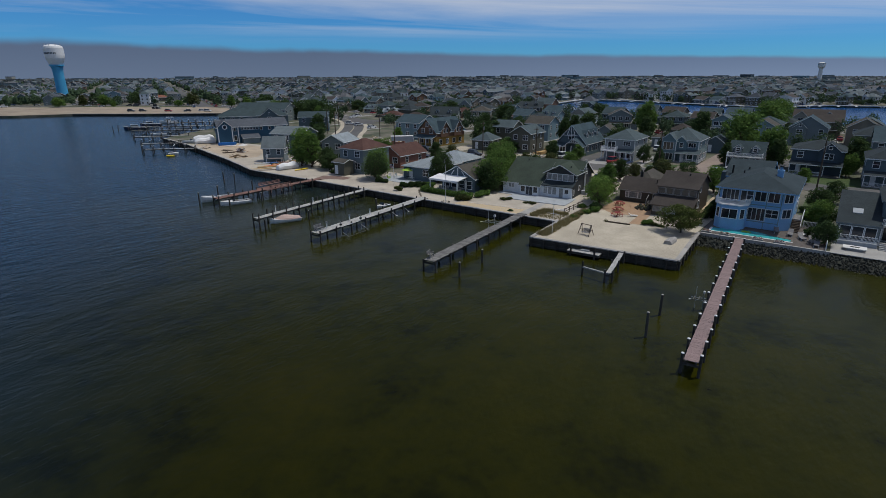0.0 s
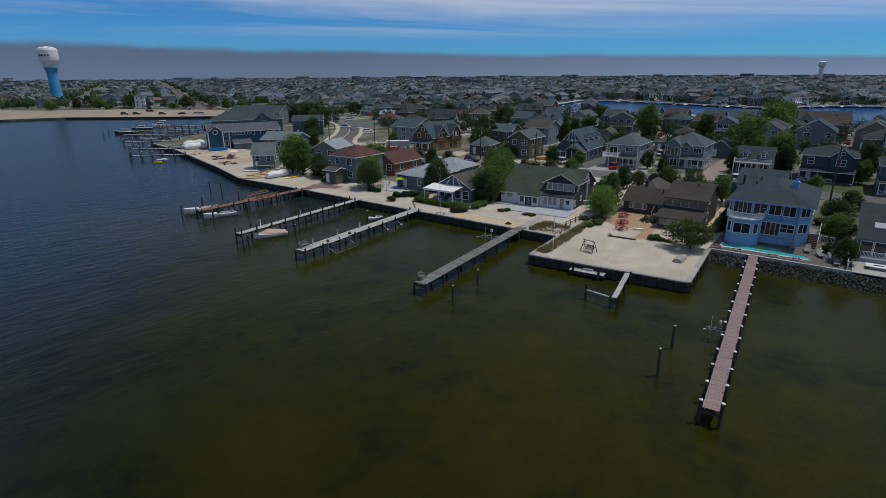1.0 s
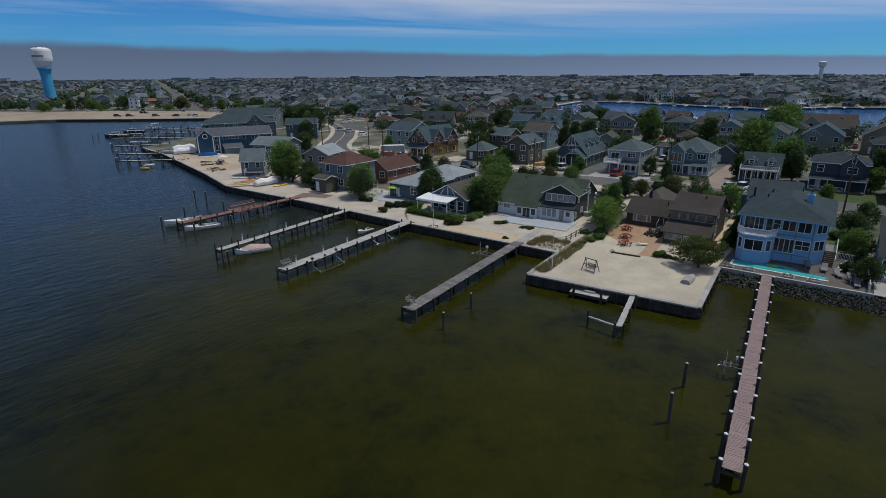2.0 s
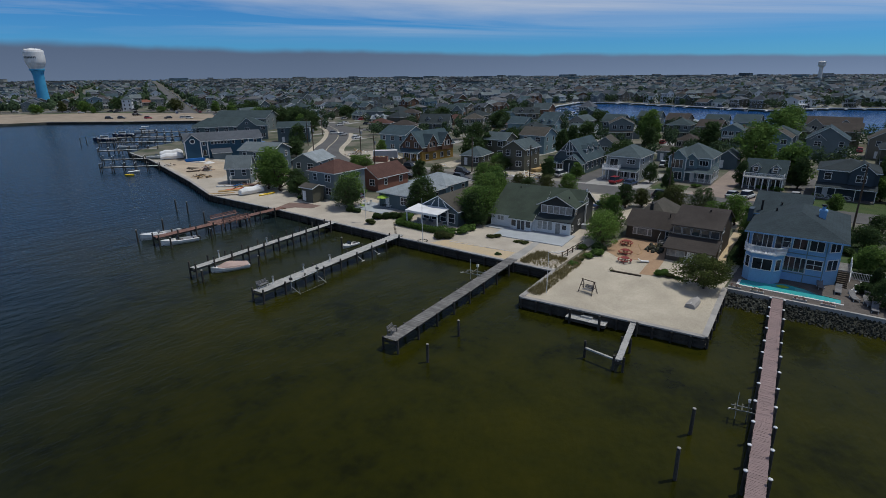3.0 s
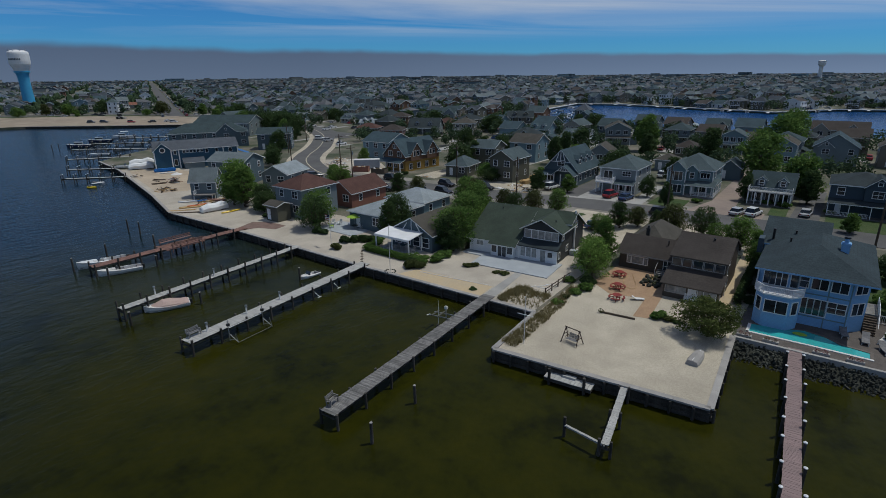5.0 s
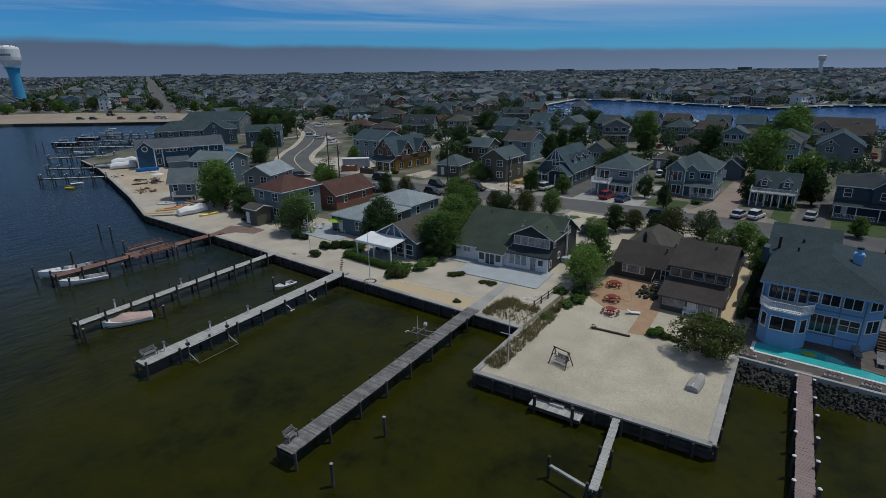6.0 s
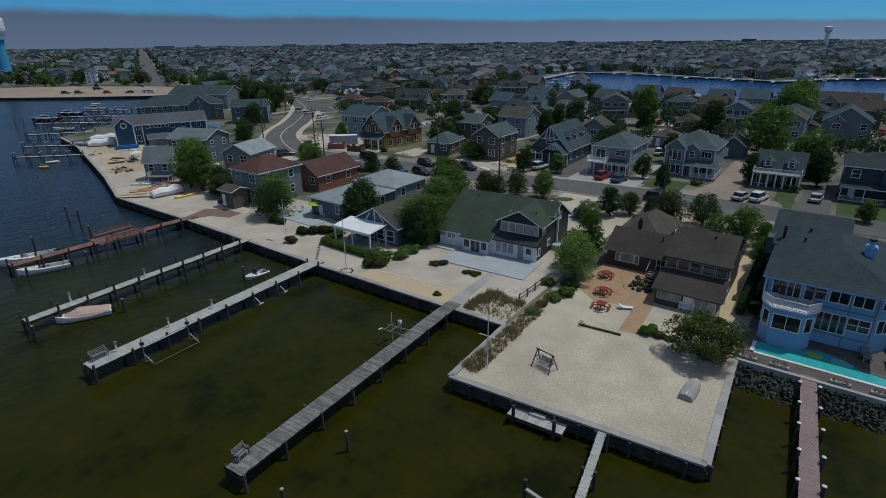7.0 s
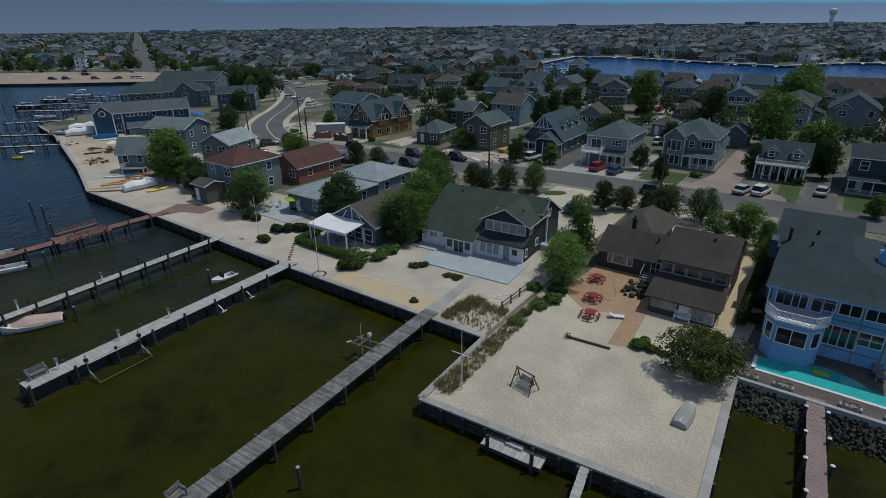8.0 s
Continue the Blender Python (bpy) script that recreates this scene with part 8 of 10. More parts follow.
# ---------- driveways and lawns ----------
for nm, pts, m, dz, lab in [
        ("pavement_forecourt", [(-55.5, 134.5), (-38.8, 134.5), (-39.6, 160), (-41.6, 160), (-41.8, 144.5), (-51.0, 144.0), (-52.6, 160), (-56.6, 160)], CONCRETE, 0.062, "pale concrete forecourt"),
        ("pavement_drive", [(-31.2, 134.8), (-17.0, 134.8), (-17.0, 143.0), (-22.6, 144.5), (-23.6, 190), (-27.4, 190), (-27.6, 150)], ROSE_GRAVEL, 0.064, "wide rosy gravel drive between two houses"),
        ("pavement_drive_grey", [(-13.2, 134.8), (-8.4, 134.8), (-8.0, 172), (-12.0, 172)], ASPHALT, 0.066, "grey asphalt driveway"),
        ("pavement_drive_dark", [(-57.0, 138.2), (-52.8, 138.2), (-52.9, 162), (-57.0, 162)], ASPHALT, 0.072, "grey asphalt drive beside the porch"),
        ("ground_bed", [(-49.0, 122.0), (-47.6, 121.2), (-45.8, 122.4), (-45.2, 124.0), (-46.2, 124.8), (-48.2, 124.0)], LAWN, 0.073, "oval planted bed at the kerb"),
        ("pavement_drive_sand", [(-99.6, 138.4), (-92.6, 138), (-93.0, 165), (-97.6, 165)], GRAVEL, 0.066, "pale gravel driveway"),
        ("pavement_drive_west", [(-82, 137), (-66, 136.5), (-66.5, 144.2), (-82, 144.5)], GRAVEL, 0.06, "pale gravel forecourt with lumber"),
        ("pavement_drive_front", [(-48.8, 104.0), (-33.8, 106), (-33.6, 127.5), (-48.5, 127.5)], GRAVEL, 0.06, "pale gravel forecourt behind the white house"),
        ("pavement_drive_brown", [(-30.5, 114.0), (-15.5, 114.0), (-15.2, 127.5), (-30.5, 127.5)], GRAVEL, 0.061, "pale gravel forecourt behind the brown house"),
        ("pavement_drive_red", [(-120, 107), (-96, 106), (-98, 121), (-120, 121)], GRAVEL, 0.06, "pale parking court with cars"),
        ("ground_lawn", [(-38.2, 139.6), (-31.4, 139.6), (-31.4, 147.5), (-38.0, 147.5)], LAWN, 0.063, "small green lawn"),
        ("ground_lawn_east", [(-7.6, 136.0), (30, 136.0), (30, 150), (-7.4, 150)], LAWN, 0.067, "green lawn behind the kerb"),
        ("ground_lawn_mid", [(-16.6, 143.5), (-13.6, 137), (-13.6, 153), (-16.6, 153)], LAWN, 0.068, "green lawn with shrubs"),
        ("ground_garden", [(-2.4, 97), (2.0, 97), (2.0, 121), (-2.2, 121)], LAWN, 0.07, "green side garden"),
        ("ground_island", [(-121, 133.5), (-104, 133.2), (-104, 141), (-112, 142), (-124, 151), (-133, 153), (-142, 145), (-134, 138)], SAND, 0.071, "pale building plot at the bend"),
        ("ground_plot", [(-119.5, 243), (-108.5, 252), (-128, 292), (-140, 287)], GOLD_SAND, 0.06, "bare tan building plot")]:
    patch(nm, pts, LAND - 0.2, LAND + dz, m, lab)

# ---------- pool terrace and rock revetment ----------
patch("pavement_pool_deck", [(-13.4, 84.5), (2.2, 84.6), (2.2, 97.8), (-2.6, 97.8), (-2.6, 93.4), (-13.4, 93.4)], LAND - 0.3, LAND + 0.10,
      mat("brown_pavers", (0.115, 0.10, 0.092), (0.085, 0.075, 0.07), 0.8, 0.12, 0.2, 0.85, 0.3), "brown paved pool terrace", "terrace")
POOL_PTS = [(-12.5, 86.6), (-7.4, 86.6), (-1.9, 86.5), (-1.9, 88.1), (-4.4, 88.6), (-5.8, 89.7), (-7.6, 90.2), (-9.2, 89.7), (-12.5, 88.9)]


TERRACE_STONE = mat("pool_edge_stone", (0.16, 0.14, 0.125), (0.12, 0.105, 0.095), 0.8, 0.1, 0.15, 0.85, 0.3)


def pool():
    t = thing("swimming_pool", pose(0, 0, 0), "long turquoise swimming pool with white coping", "pool")
    bm = BM(); prism(bm, POOL_PTS, LAND - 0.2, LAND + 0.115); bm.normal_update(); bmesh.ops.triangulate(bm, faces=[f for f in bm.faces if len(f.verts) > 4]); part("pool_water", bm, POOL, t)
    k = len(POOL_PTS)
    for i in range(k):
        a, b = Vector(POOL_PTS[i]), Vector(POOL_PTS[(i + 1) % k]); d = (b - a).normalized() * 0.14
        bm = BM(); beam(bm, (a.x - d.x, a.y - d.y, LAND + 0.10), (b.x + d.x, b.y + d.y, LAND + 0.10), 0.30, 0.12 + 0.004 * (i % 2)); part("coping", bm, OFFWHITE if i in (0, 1, 8) else TERRACE_STONE, t)
    bm = BM(); bmesh.ops.create_icosphere(bm, subdivisions=2, radius=1.0, matrix=Matrix.Translation((-7.9, 88.9, LAND + 0.14)) @ Matrix.Diagonal((0.7, 0.42, 0.1, 1)))
    me = mesh_of(bm, "pool_float", GREEN_PLASTIC); tagged(new("pool_float", me), "flat lime-green pool float on the water", "pool float")
    for i in range(3):
        bm = BM(); box(bm, -6.6 + 0.25 * i, 88.3 + 0.2 * i, LAND - 0.05, -5.2 + 0.1 * i, 89.4, LAND + 0.118 + 0.003 * i); part("pool_step", bm, PALE_TURQ, t)


PALE_TURQ = mat("pale_turquoise", (0.12, 0.50, 0.49), (0.10, 0.45, 0.45), 1.0, 0.3, 0.05, 0.2, 0.1)
pool()


def planter(x, y, leaf):
    t = thing("flower_planter", pose(x, y, LAND + 0.1), "low planter of pink and green flowers on the pool wall", "planter", "planters along the pool")
    bm = BM(); box(bm, -0.7, -0.2, 0, 0.7, 0.2, 0.25); part("trough", bm, CONCRETE, t)
    bm = BM(); rnd = random.Random(int(x * 7)); leaf_cloud(bm, rnd, (-0.3, 0, 0.35), 0.3, 90, 0.06); leaf_cloud(bm, rnd, (0.3, 0, 0.35), 0.3, 90, 0.06); part("blossom", bm, leaf, t)


PETAL = leaf_mat("petals", (0.32, 0.12, 0.16), (0.08, 0.13, 0.04))
for x in (-12.6, -10.2, -5.9, -3.2):
    planter(x, 85.1, PETAL)


def lounger(x, y, yaw, m, zz=LAND + 0.1, group="loungers by the pool"):
    t = thing("sun_lounger", pose(x, y, zz, 0, 0, yaw), "sun lounger with a raised back on the terrace", "lounger", group)
    bm = BM(); box(bm, -0.33, -0.95, 0.27, 0.33, 0.35, 0.36); part("mattress", bm, m, t)
    bm = BM(); beam(bm, (0, 0.35, 0.33), (0, 0.95, 0.78), 0.66, 0.08); part("backrest", bm, m, t)
    for sx in (-0.28, 0.28):
        for sy in (-0.85, 0.3):
            bm = BM(); box(bm, sx - 0.03, sy - 0.03, 0, sx + 0.03, sy + 0.03, 0.27); part("leg", bm, OFFWHITE, t)
    return t


for x, y, yaw, m in ((-4.2, 91.2, 10, SEAT), (-2.4, 90.6, 0, SEAT), (-0.9, 89.2, 20, SEAT), (-0.8, 91.6, -20, OFFWHITE), (0.4, 88.2, 15, SEAT), (0.5, 91.5, 170, SEAT), (0.2, 94.4, 190, OFFWHITE), (1.0, 86.6, 0, SEAT)):
    lounger(x, y, yaw, m)


def terrace_fence(name, pts, label):
    t = thing(name, pose(0, 0, LAND + 0.1), label, "fence")
    for a, b in zip(pts, pts[1:]):
        railing(t, a, b, 0, 1.0, 0.16)
    posts(t, pts, 0, 1.12, 0.12)


terrace_fence("white_fence", [(2.1, 84.9), (2.1, 96.6), (-1.2, 96.6)], "white railing along the pool terrace")

# the patio of the grey house next door, with a hot tub
patch("pavement_east_patio", [(2.6, 84.6), (24, 84.6), (24, 91.2), (2.6, 91.2)], LAND - 0.3, LAND + 0.09, CONCRETE, "grey concrete patio by the rocks", "terrace")


def garden_table(x, y):
    t = thing("fire_table", pose(x, y, LAND + 0.09), "white rectangular table on the grey patio", "table")
    bm = BM(); box(bm, -1.3, -0.8, 0.34, 1.3, 0.8, 0.42); part("tabletop", bm, OFFWHITE, t)
    bm = BM(); box(bm, -0.9, -0.5, 0, 0.9, 0.5, 0.34); part("base", bm, CONCRETE, t)
    bm = BM(); box(bm, -0.5, -0.15, 0.42, 0.5, 0.15, 0.46); part("tray", bm, DARK_METAL, t)


garden_table(5.2, 87.6)


def revetment():
    t = thing("revetment", pose(0, 0, 0), "sloping bank of dark grey rocks below the terraces", "rocks", "", "structure")
    rnd = random.Random(17)
    meshes = []
    for k in range(7):
        bm = BM(); bmesh.ops.create_icosphere(bm, subdivisions=1, radius=1.0)
        for v in bm.verts:
            v.co = Vector((v.co.x * rnd.uniform(0.8, 1.2), v.co.y * rnd.uniform(0.7, 1.1), v.co.z * rnd.uniform(0.6, 0.95)))
        meshes.append(mesh_of(bm, "rock", ROCK))
    n = 0
    verts, faces = [], []
    for i in range(70):
        for j in range(13):
            x = -13.2 + i * 0.345 + rnd.uniform(-0.16, 0.16); u = (j + rnd.uniform(-0.35, 0.35)) / 12.3
            y = 81.5 + 3.2 * u; z = 0.42 + 1.35 * max(0, min(1, u))
            s = rnd.choice((0.13, 0.16, 0.19, 0.23))
            m = Matrix.LocRotScale((x, y, z), Euler((rnd.uniform(0, 6), rnd.uniform(0, 6), rnd.uniform(0, 6))), (s * 1.15, s, s * 0.85))
            me = rnd.choice(meshes)
            if n < 220:
                piece("rock", me, t, m); n += 1
            else:
                k = len(verts)
                verts += [tuple(m @ v.co) for v in me.vertices]
                faces += [tuple(q + k for q in p.vertices) for p in me.polygons]
    me = bpy.data.meshes.new("rocks_rest"); me.from_pydata(verts, [], faces); me.materials.append(ROCK)
    piece("rocks_rest", me, t, Matrix.Identity(4))["kind"] = "stuff"
    bm = BM(); prism(bm, [(-13.3, 81.2), (60, 81.2), (60, 84.7), (-13.3, 84.7)], -1, 0.1)
    A = [bm.verts.new(p) for p in ((-13.3, 81.6, 0.1), (60, 81.6, 0.1), (60, 84.7, 1.75), (-13.3, 84.7, 1.75))]
    bm.faces.new(A)
    part("core", bm, ROCK, t)
    # the stretch farther east
    verts, faces = [], []
    bm = BM()
    for i in range(420):
        x = rnd.uniform(10.4, 40); u = rnd.random()
        bmesh.ops.create_icosphere(bm, subdivisions=1, radius=rnd.uniform(0.26, 0.46), matrix=Matrix.Translation((x, 81.5 + 3.2 * u, 0.45 + 1.35 * u)) @ Euler((rnd.uniform(0, 6), rnd.uniform(0, 6), 0)).to_matrix().to_4x4())
    o = part("rocks_east", bm, ROCK, t); o["kind"] = "stuff"
    return t


revetment()
patch("pavement_pool_wall", [(-13.4, 84.3), (2.6, 84.3), (2.6, 84.66), (-13.4, 84.66)], 1.2, LAND + 0.2, CONCRETE, "low concrete wall above the rocks", "wall")


# ---------- things on the gravel lot ----------
def garden_swing(x, y, yaw):
    t = thing("garden_swing", pose(x, y, LAND + 0.07, 0, 0, yaw) @ Matrix.Scale(0.86, 4), "brown wooden garden swing seat in an A-frame stand", "garden swing")
    for sx in (-1.0, 1.0):
        for sy in (-0.75, 0.75):
            bm = BM(); beam(bm, (sx * 1.08, sy, 0), (sx * 0.92, 0, 1.85), 0.08, 0.08); part("frame_leg", bm, BARK, t)
        bm = BM(); beam(bm, (sx * 1.02, -0.36, 0.95), (sx * 1.02, 0.36, 0.95), 0.06, 0.06); part("brace", bm, BARK, t)
    bm = BM(); beam(bm, (-1.1, 0, 1.86), (1.1, 0, 1.86), 0.09, 0.09); part("top_beam", bm, BARK, t)
    for k in range(5):
        bm = BM(); box(bm, -0.72, -0.32 + k * 0.13, 0.48, 0.72, -0.22 + k * 0.13, 0.51); part("seat_slat", bm, SEAT, t)
        bm = BM(); beam(bm, (-0.72, 0.34 + 0.03 * k, 0.58 + 0.11 * k), (0.72, 0.34 + 0.03 * k, 0.58 + 0.11 * k), 0.03, 0.09); part("back_slat", bm, SEAT, t)
    for sx in (-0.75, 0.75):
        for sy in (-0.3, 0.4):
            bm = BM(); tube(bm, (sx, sy, 0.5), (sx, 0, 1.84), 0.012, 0.012, 5); part("chain", bm, DARK_METAL, t)
        bm = BM(); beam(bm, (sx, -0.3, 0.72), (sx, 0.36, 0.74), 0.06, 0.04); part("armrest", bm, BARK, t)


garden_swing(-26.7, 73.6, -12)


def picnic_table(x, y, yaw):
    t = thing("picnic_table", pose(x, y, LAND + 0.08, 0, 0, yaw), "round red wooden picnic table with curved benches", "picnic table", "red picnic tables")
    pts = [(0.72 * math.cos(a), 0.72 * math.sin(a)) for a in (radians(45 * i + 22.5) for i in range(8))]
    bm = BM(); prism(bm, pts, 0.70, 0.75); part("tabletop", bm, RED_WOOD, t)
    for i in range(4):
        a = radians(90 * i)
        bm = BM()
        arc = [(0.98 * math.cos(a + s), 0.98 * math.sin(a + s)) for s in (-0.62, -0.2, 0.2, 0.62)] + [(1.26 * math.cos(a + s), 1.26 * math.sin(a + s)) for s in (0.62, 0.2, -0.2, -0.62)]
        prism(bm, arc, 0.40, 0.45); part("bench", bm, RED_WOOD, t)
        for k in (0.45, 1.1):
            bm = BM(); beam(bm, (k * math.cos(a), k * math.sin(a), 0), (k * 0.9 * math.cos(a), k * 0.9 * math.sin(a), 0.42 if k > 1 else 0.7), 0.08, 0.08); part("leg", bm, RED_WOOD, t)
        bm = BM(); beam(bm, (0, 0, 0.36), (1.15 * math.cos(a), 1.15 * math.sin(a), 0.36), 0.07, 0.07); part("strut", bm, RED_WOOD, t)
    return t


pt = picnic_table(-26.65, 87.0, 10)
pt.scale = (0.80, 0.80, 0.92)
copy_thing(pt, pose(-27.7, 90.5, LAND + 0.085, 0, 0, 35))
copy_thing(pt, pose(-29.0, 95.0, LAND + 0.085, 0, 0, 60))


def upturned_skiff(x, y, yaw):
    t = thing("upturned_skiff", pose(x, y, LAND + 0.07, 0, 0, yaw), "small pale skiff lying upside down on the gravel", "boat")
    bm = BM(); rings = []
    for u, w, h in ((-1.55, 0.56, 0.52), (-0.8, 0.62, 0.56), (0.1, 0.6, 0.55), (0.9, 0.5, 0.48), (1.5, 0.34, 0.36)):
        rings.append([bm.verts.new((x_ * w, u, z_ * h)) for x_, z_ in ((-1, 0.0), (-0.95, 0.45), (-0.72, 0.85), (0, 1.0), (0.72, 0.85), (0.95, 0.45), (1, 0.0))])
    for A, B in zip(rings, rings[1:]):
        for i in range(6):
            bm.faces.new((A[i], A[i + 1], B[i + 1], B[i]))
    bm.faces.new(rings[0]); bm.faces.new(rings[-1])
    part("hull", bm, CAP, t)
    bm = BM(); beam(bm, (0, -1.5, 0.55), (0, 1.4, 0.42), 0.05, 0.06); part("keel", bm, OFFWHITE, t)


upturned_skiff(-15.6, 77.4, -4)


def pole(name, x, y, h, label, cat, ring=False, arm=False, flag=False):
    t = thing(name, pose(x, y, LAND + 0.06), label, cat)
    bm = BM(); tube(bm, (0, 0, 0), (0, 0, h), 0.05, 0.03, 8); part("shaft", bm, OFFWHITE, t)
    bm = BM(); bmesh.ops.create_icosphere(bm, subdivisions=2, radius=0.07, matrix=Matrix.Translation((0, 0, h))); part("finial", bm, METAL, t)
    if arm:
        bm = BM(); beam(bm, (-0.9, 0, h * 0.62), (0.9, 0.1, h * 0.62), 0.05, 0.05); part("yard", bm, OFFWHITE, t)
    if ring:
        for i in range(14):
            a = radians(i * 25.7)
            bm = BM(); bmesh.ops.create_icosphere(bm, subdivisions=1, radius=0.12, matrix=Matrix.Translation((0.75 * math.cos(a), 0.75 * math.sin(a), 0.04))); part("stone", bm, ROCK, t)
    if flag:
        for k in range(7):
            bm = BM(); box(bm, -1.0 if k < 3 else -1.0, -0.01, h - 1.6 + 0.13 * k, -0.06, 0.01, h - 1.47 + 0.13 * k); part("flag_stripe", bm, RED_WOOD if k % 2 == 0 else OFFWHITE, t)
        bm = BM(); box(bm, -0.45, -0.016, h - 1.08, -0.06, 0.016, h - 0.69); part("flag_corner", bm, NAVY, t)
    return t


pole("mast", -30.7, 70.7, 5.2, "slim white mast with a yardarm on the gravel lot", "mast", arm=True)
pole("flagpole", -56.0, 78.8, 6.9, "white flagpole in a ring of stones on the sand", "flagpole", ring=True, arm=False)
pole("flagpole", -71.5, 82.1, 5.9, "white flagpole with a small striped flag", "flagpole", flag=True)

for a, b, w in (((-27.0, 82.4), (-23.1, 82.7), 0.24),):
    t = thing("log_edging", pose(0, 0, LAND + 0.07), "weathered log edging across the gravel lot", "log")
    bm = BM(); tube(bm, (*a, 0.1), (*b, 0.1), 0.13, 0.12, 8); part("log", bm, BARK, t)
    bm = BM(); rnd = random.Random(2); leaf_cloud(bm, rnd, (-26.9, 82.4, 0.25), 0.35, 120, 0.06); part("weeds", bm, LEAF_OLIVE, t)

# court line, stepping stones and walk on the beach yard
t = thing("court_line", pose(0, 0, LAND + 0.06), "pale rope line edging the golden sand", "rope")
bm = BM(); beam(bm, (-52.4, 81.1, 0.02), (-41.8, 82.2, 0.02), 0.10, 0.05); part("rope", bm, OFFWHITE, t)
patch("pavement_walk", [(-40.8, 78.4), (-39.2, 78.4), (-40.3, 88.6), (-41.3, 88.6)], LAND - 0.2, LAND + 0.075, CONCRETE, "pale walk from the pier to the patio", "walk")
rnd_s = random.Random(6)
t = thing("stepping_stones", pose(0, 0, LAND + 0.05), "row of brown stepping stones across the sand", "stones")
for i in range(11):
    u = i / 10
    bm = BM(); x, y = -67.0 + 5.2 * u + rnd_s.uniform(-0.1, 0.1), 84.6 - 5.6 * u
    prism(bm, [(x + 0.27 * math.cos(a), y + 0.2 * math.sin(a)) for a in (radians(60 * k) for k in range(6))], -0.05, 0.035); part("stone", bm, BARK, t)


def rail_fence(pts, label):
    t = thing("rail_fence", pose(0, 0, LAND + 0.05), label, "fence")
    for (ax, ay), (bx, by) in zip(pts, pts[1:]):
        n = max(1, round(math.hypot(bx - ax, by - ay) / 1.6))
        for i in range(n):
            x, y = ax + (bx - ax) * i / n, ay + (by - ay) * i / n
            bm = BM(); box(bm, x - 0.06, y - 0.06, 0, x + 0.06, y + 0.06, 1.0); part("post", bm, BARK, t)
        for z in (0.45, 0.85):
            bm = BM(); beam(bm, (ax, ay, z), (bx, by, z), 0.04, 0.1); part("rail", bm, BARK, t)


rail_fence([(-34.4, 83.4), (-34.2, 90.5)], "weathered two-rail timber fence beside the dune grass")


def deck_chair(x, y, yaw, m, label, group):
    t = thing("garden_chair", pose(x, y, LAND + 0.1, 0, 0, yaw), label, "chair", group)
    bm = BM(); box(bm, -0.3, -0.3, 0.36, 0.3, 0.3, 0.41); part("seat", bm, m, t)
    bm = BM(); beam(bm, (0, 0.3, 0.38), (0, 0.48, 0.95), 0.6, 0.04); part("backrest", bm, m, t)
    for sx in (-0.32, 0.32):
        bm = BM(); box(bm, sx - 0.05, -0.34, 0.58, sx + 0.05, 0.36, 0.62); part("armrest", bm, m, t)
        for sy in (-0.28, 0.28):
            bm = BM(); box(bm, sx - 0.03, sy - 0.03, 0, sx + 0.03, sy + 0.03, 0.58 if sy < 0 else 0.36); part("leg", bm, m, t)
    return t


lounger(-24.5, 88.4, 115, OFFWHITE, LAND + 0.08, "").scale = (0.8, 0.75, 0.6)
for x, y, yaw in ((-81.0, 91.4, 30), (-80.0, 92.0, 0), (-77.9, 92.8, 20), (-76.0, 93.2, -20), (-74.4, 92.6, -60), (-79.6, 89.6, 160)):
    deck_chair(x, y, yaw, GEL if yaw != 160 else GREEN_PLASTIC, "white garden chair on the grey terrace", "chairs on the grey terrace")


def parasol(x, y, m, label, z=LAND + 0.14):
    t = thing("parasol", pose(x, y, z), label, "parasol")
    bm = BM(); tube(bm, (0, 0, 0), (0, 0, 2.5), 0.03, 0.03, 8); part("pole", bm, METAL, t)
    bm = BM(); tube(bm, (0, 0, 2.02), (0, 0, 2.55), 1.45, 0.05, 12, False); part("canopy", bm, m, t)
    bm = BM(); tube(bm, (0, 0, 0), (0, 0, 0.08), 0.28, 0.25, 12); part("base", bm, CONCRETE, t)
    o = thing("garden_table", pose(x + 0.9, y - 0.9, LAND + 0.14), "round glass garden table", "table")
    bm = BM(); tube(bm, (0, 0, 0.7), (0, 0, 0.74), 0.6, 0.6, 16); part("tabletop", bm, GLASS, o)
    bm = BM(); tube(bm, (0, 0, 0), (0, 0, 0.7), 0.05, 0.05, 8); part("stem", bm, METAL, o)


parasol(-76.2, 92.2, GREEN_PLASTIC, "open lime-green garden parasol over a round table")
parasol(-146.4, 97.6, OFFWHITE, "open white parasol on the sand yard", LAND + 0.05)
# porch furniture under the white canopy
for x, y, yaw in ((-63.0, 86.4, 20), (-61.6, 86.8, -10), (-59.6, 86.6, 15), (-58.6, 86.9, -25)):
    deck_chair(x, y, yaw, CAP, "grey garden chair under the canopy", "chairs under the canopy").location.z = LAND + 0.15

# stones and steps by the brown house
t = thing("rock_garden", pose(0, 0, LAND + 0.08), "heap of brown stones and plants beside timber steps", "rock garden")
rnd_r = random.Random(12)
for i in range(44):
    bm = BM(); s = rnd_r.uniform(0.14, 0.36); bmesh.ops.create_icosphere(bm, subdivisions=1, radius=s, matrix=Matrix.Translation((rnd_r.uniform(-25.9, -23.4), rnd_r.uniform(93.4, 97.4), s * 0.5)) @ Euler((i, i * 2, 0)).to_matrix().to_4x4()); part("stone", bm, ROCK, t)
for i in range(4):
    bm = BM(); leaf_cloud(bm, rnd_r, (rnd_r.uniform(-25.8, -24.2), rnd_r.uniform(94.2, 97), 0.35), 0.3, 90, 0.06); part("plant", bm, LEAF_OLIVE, t)
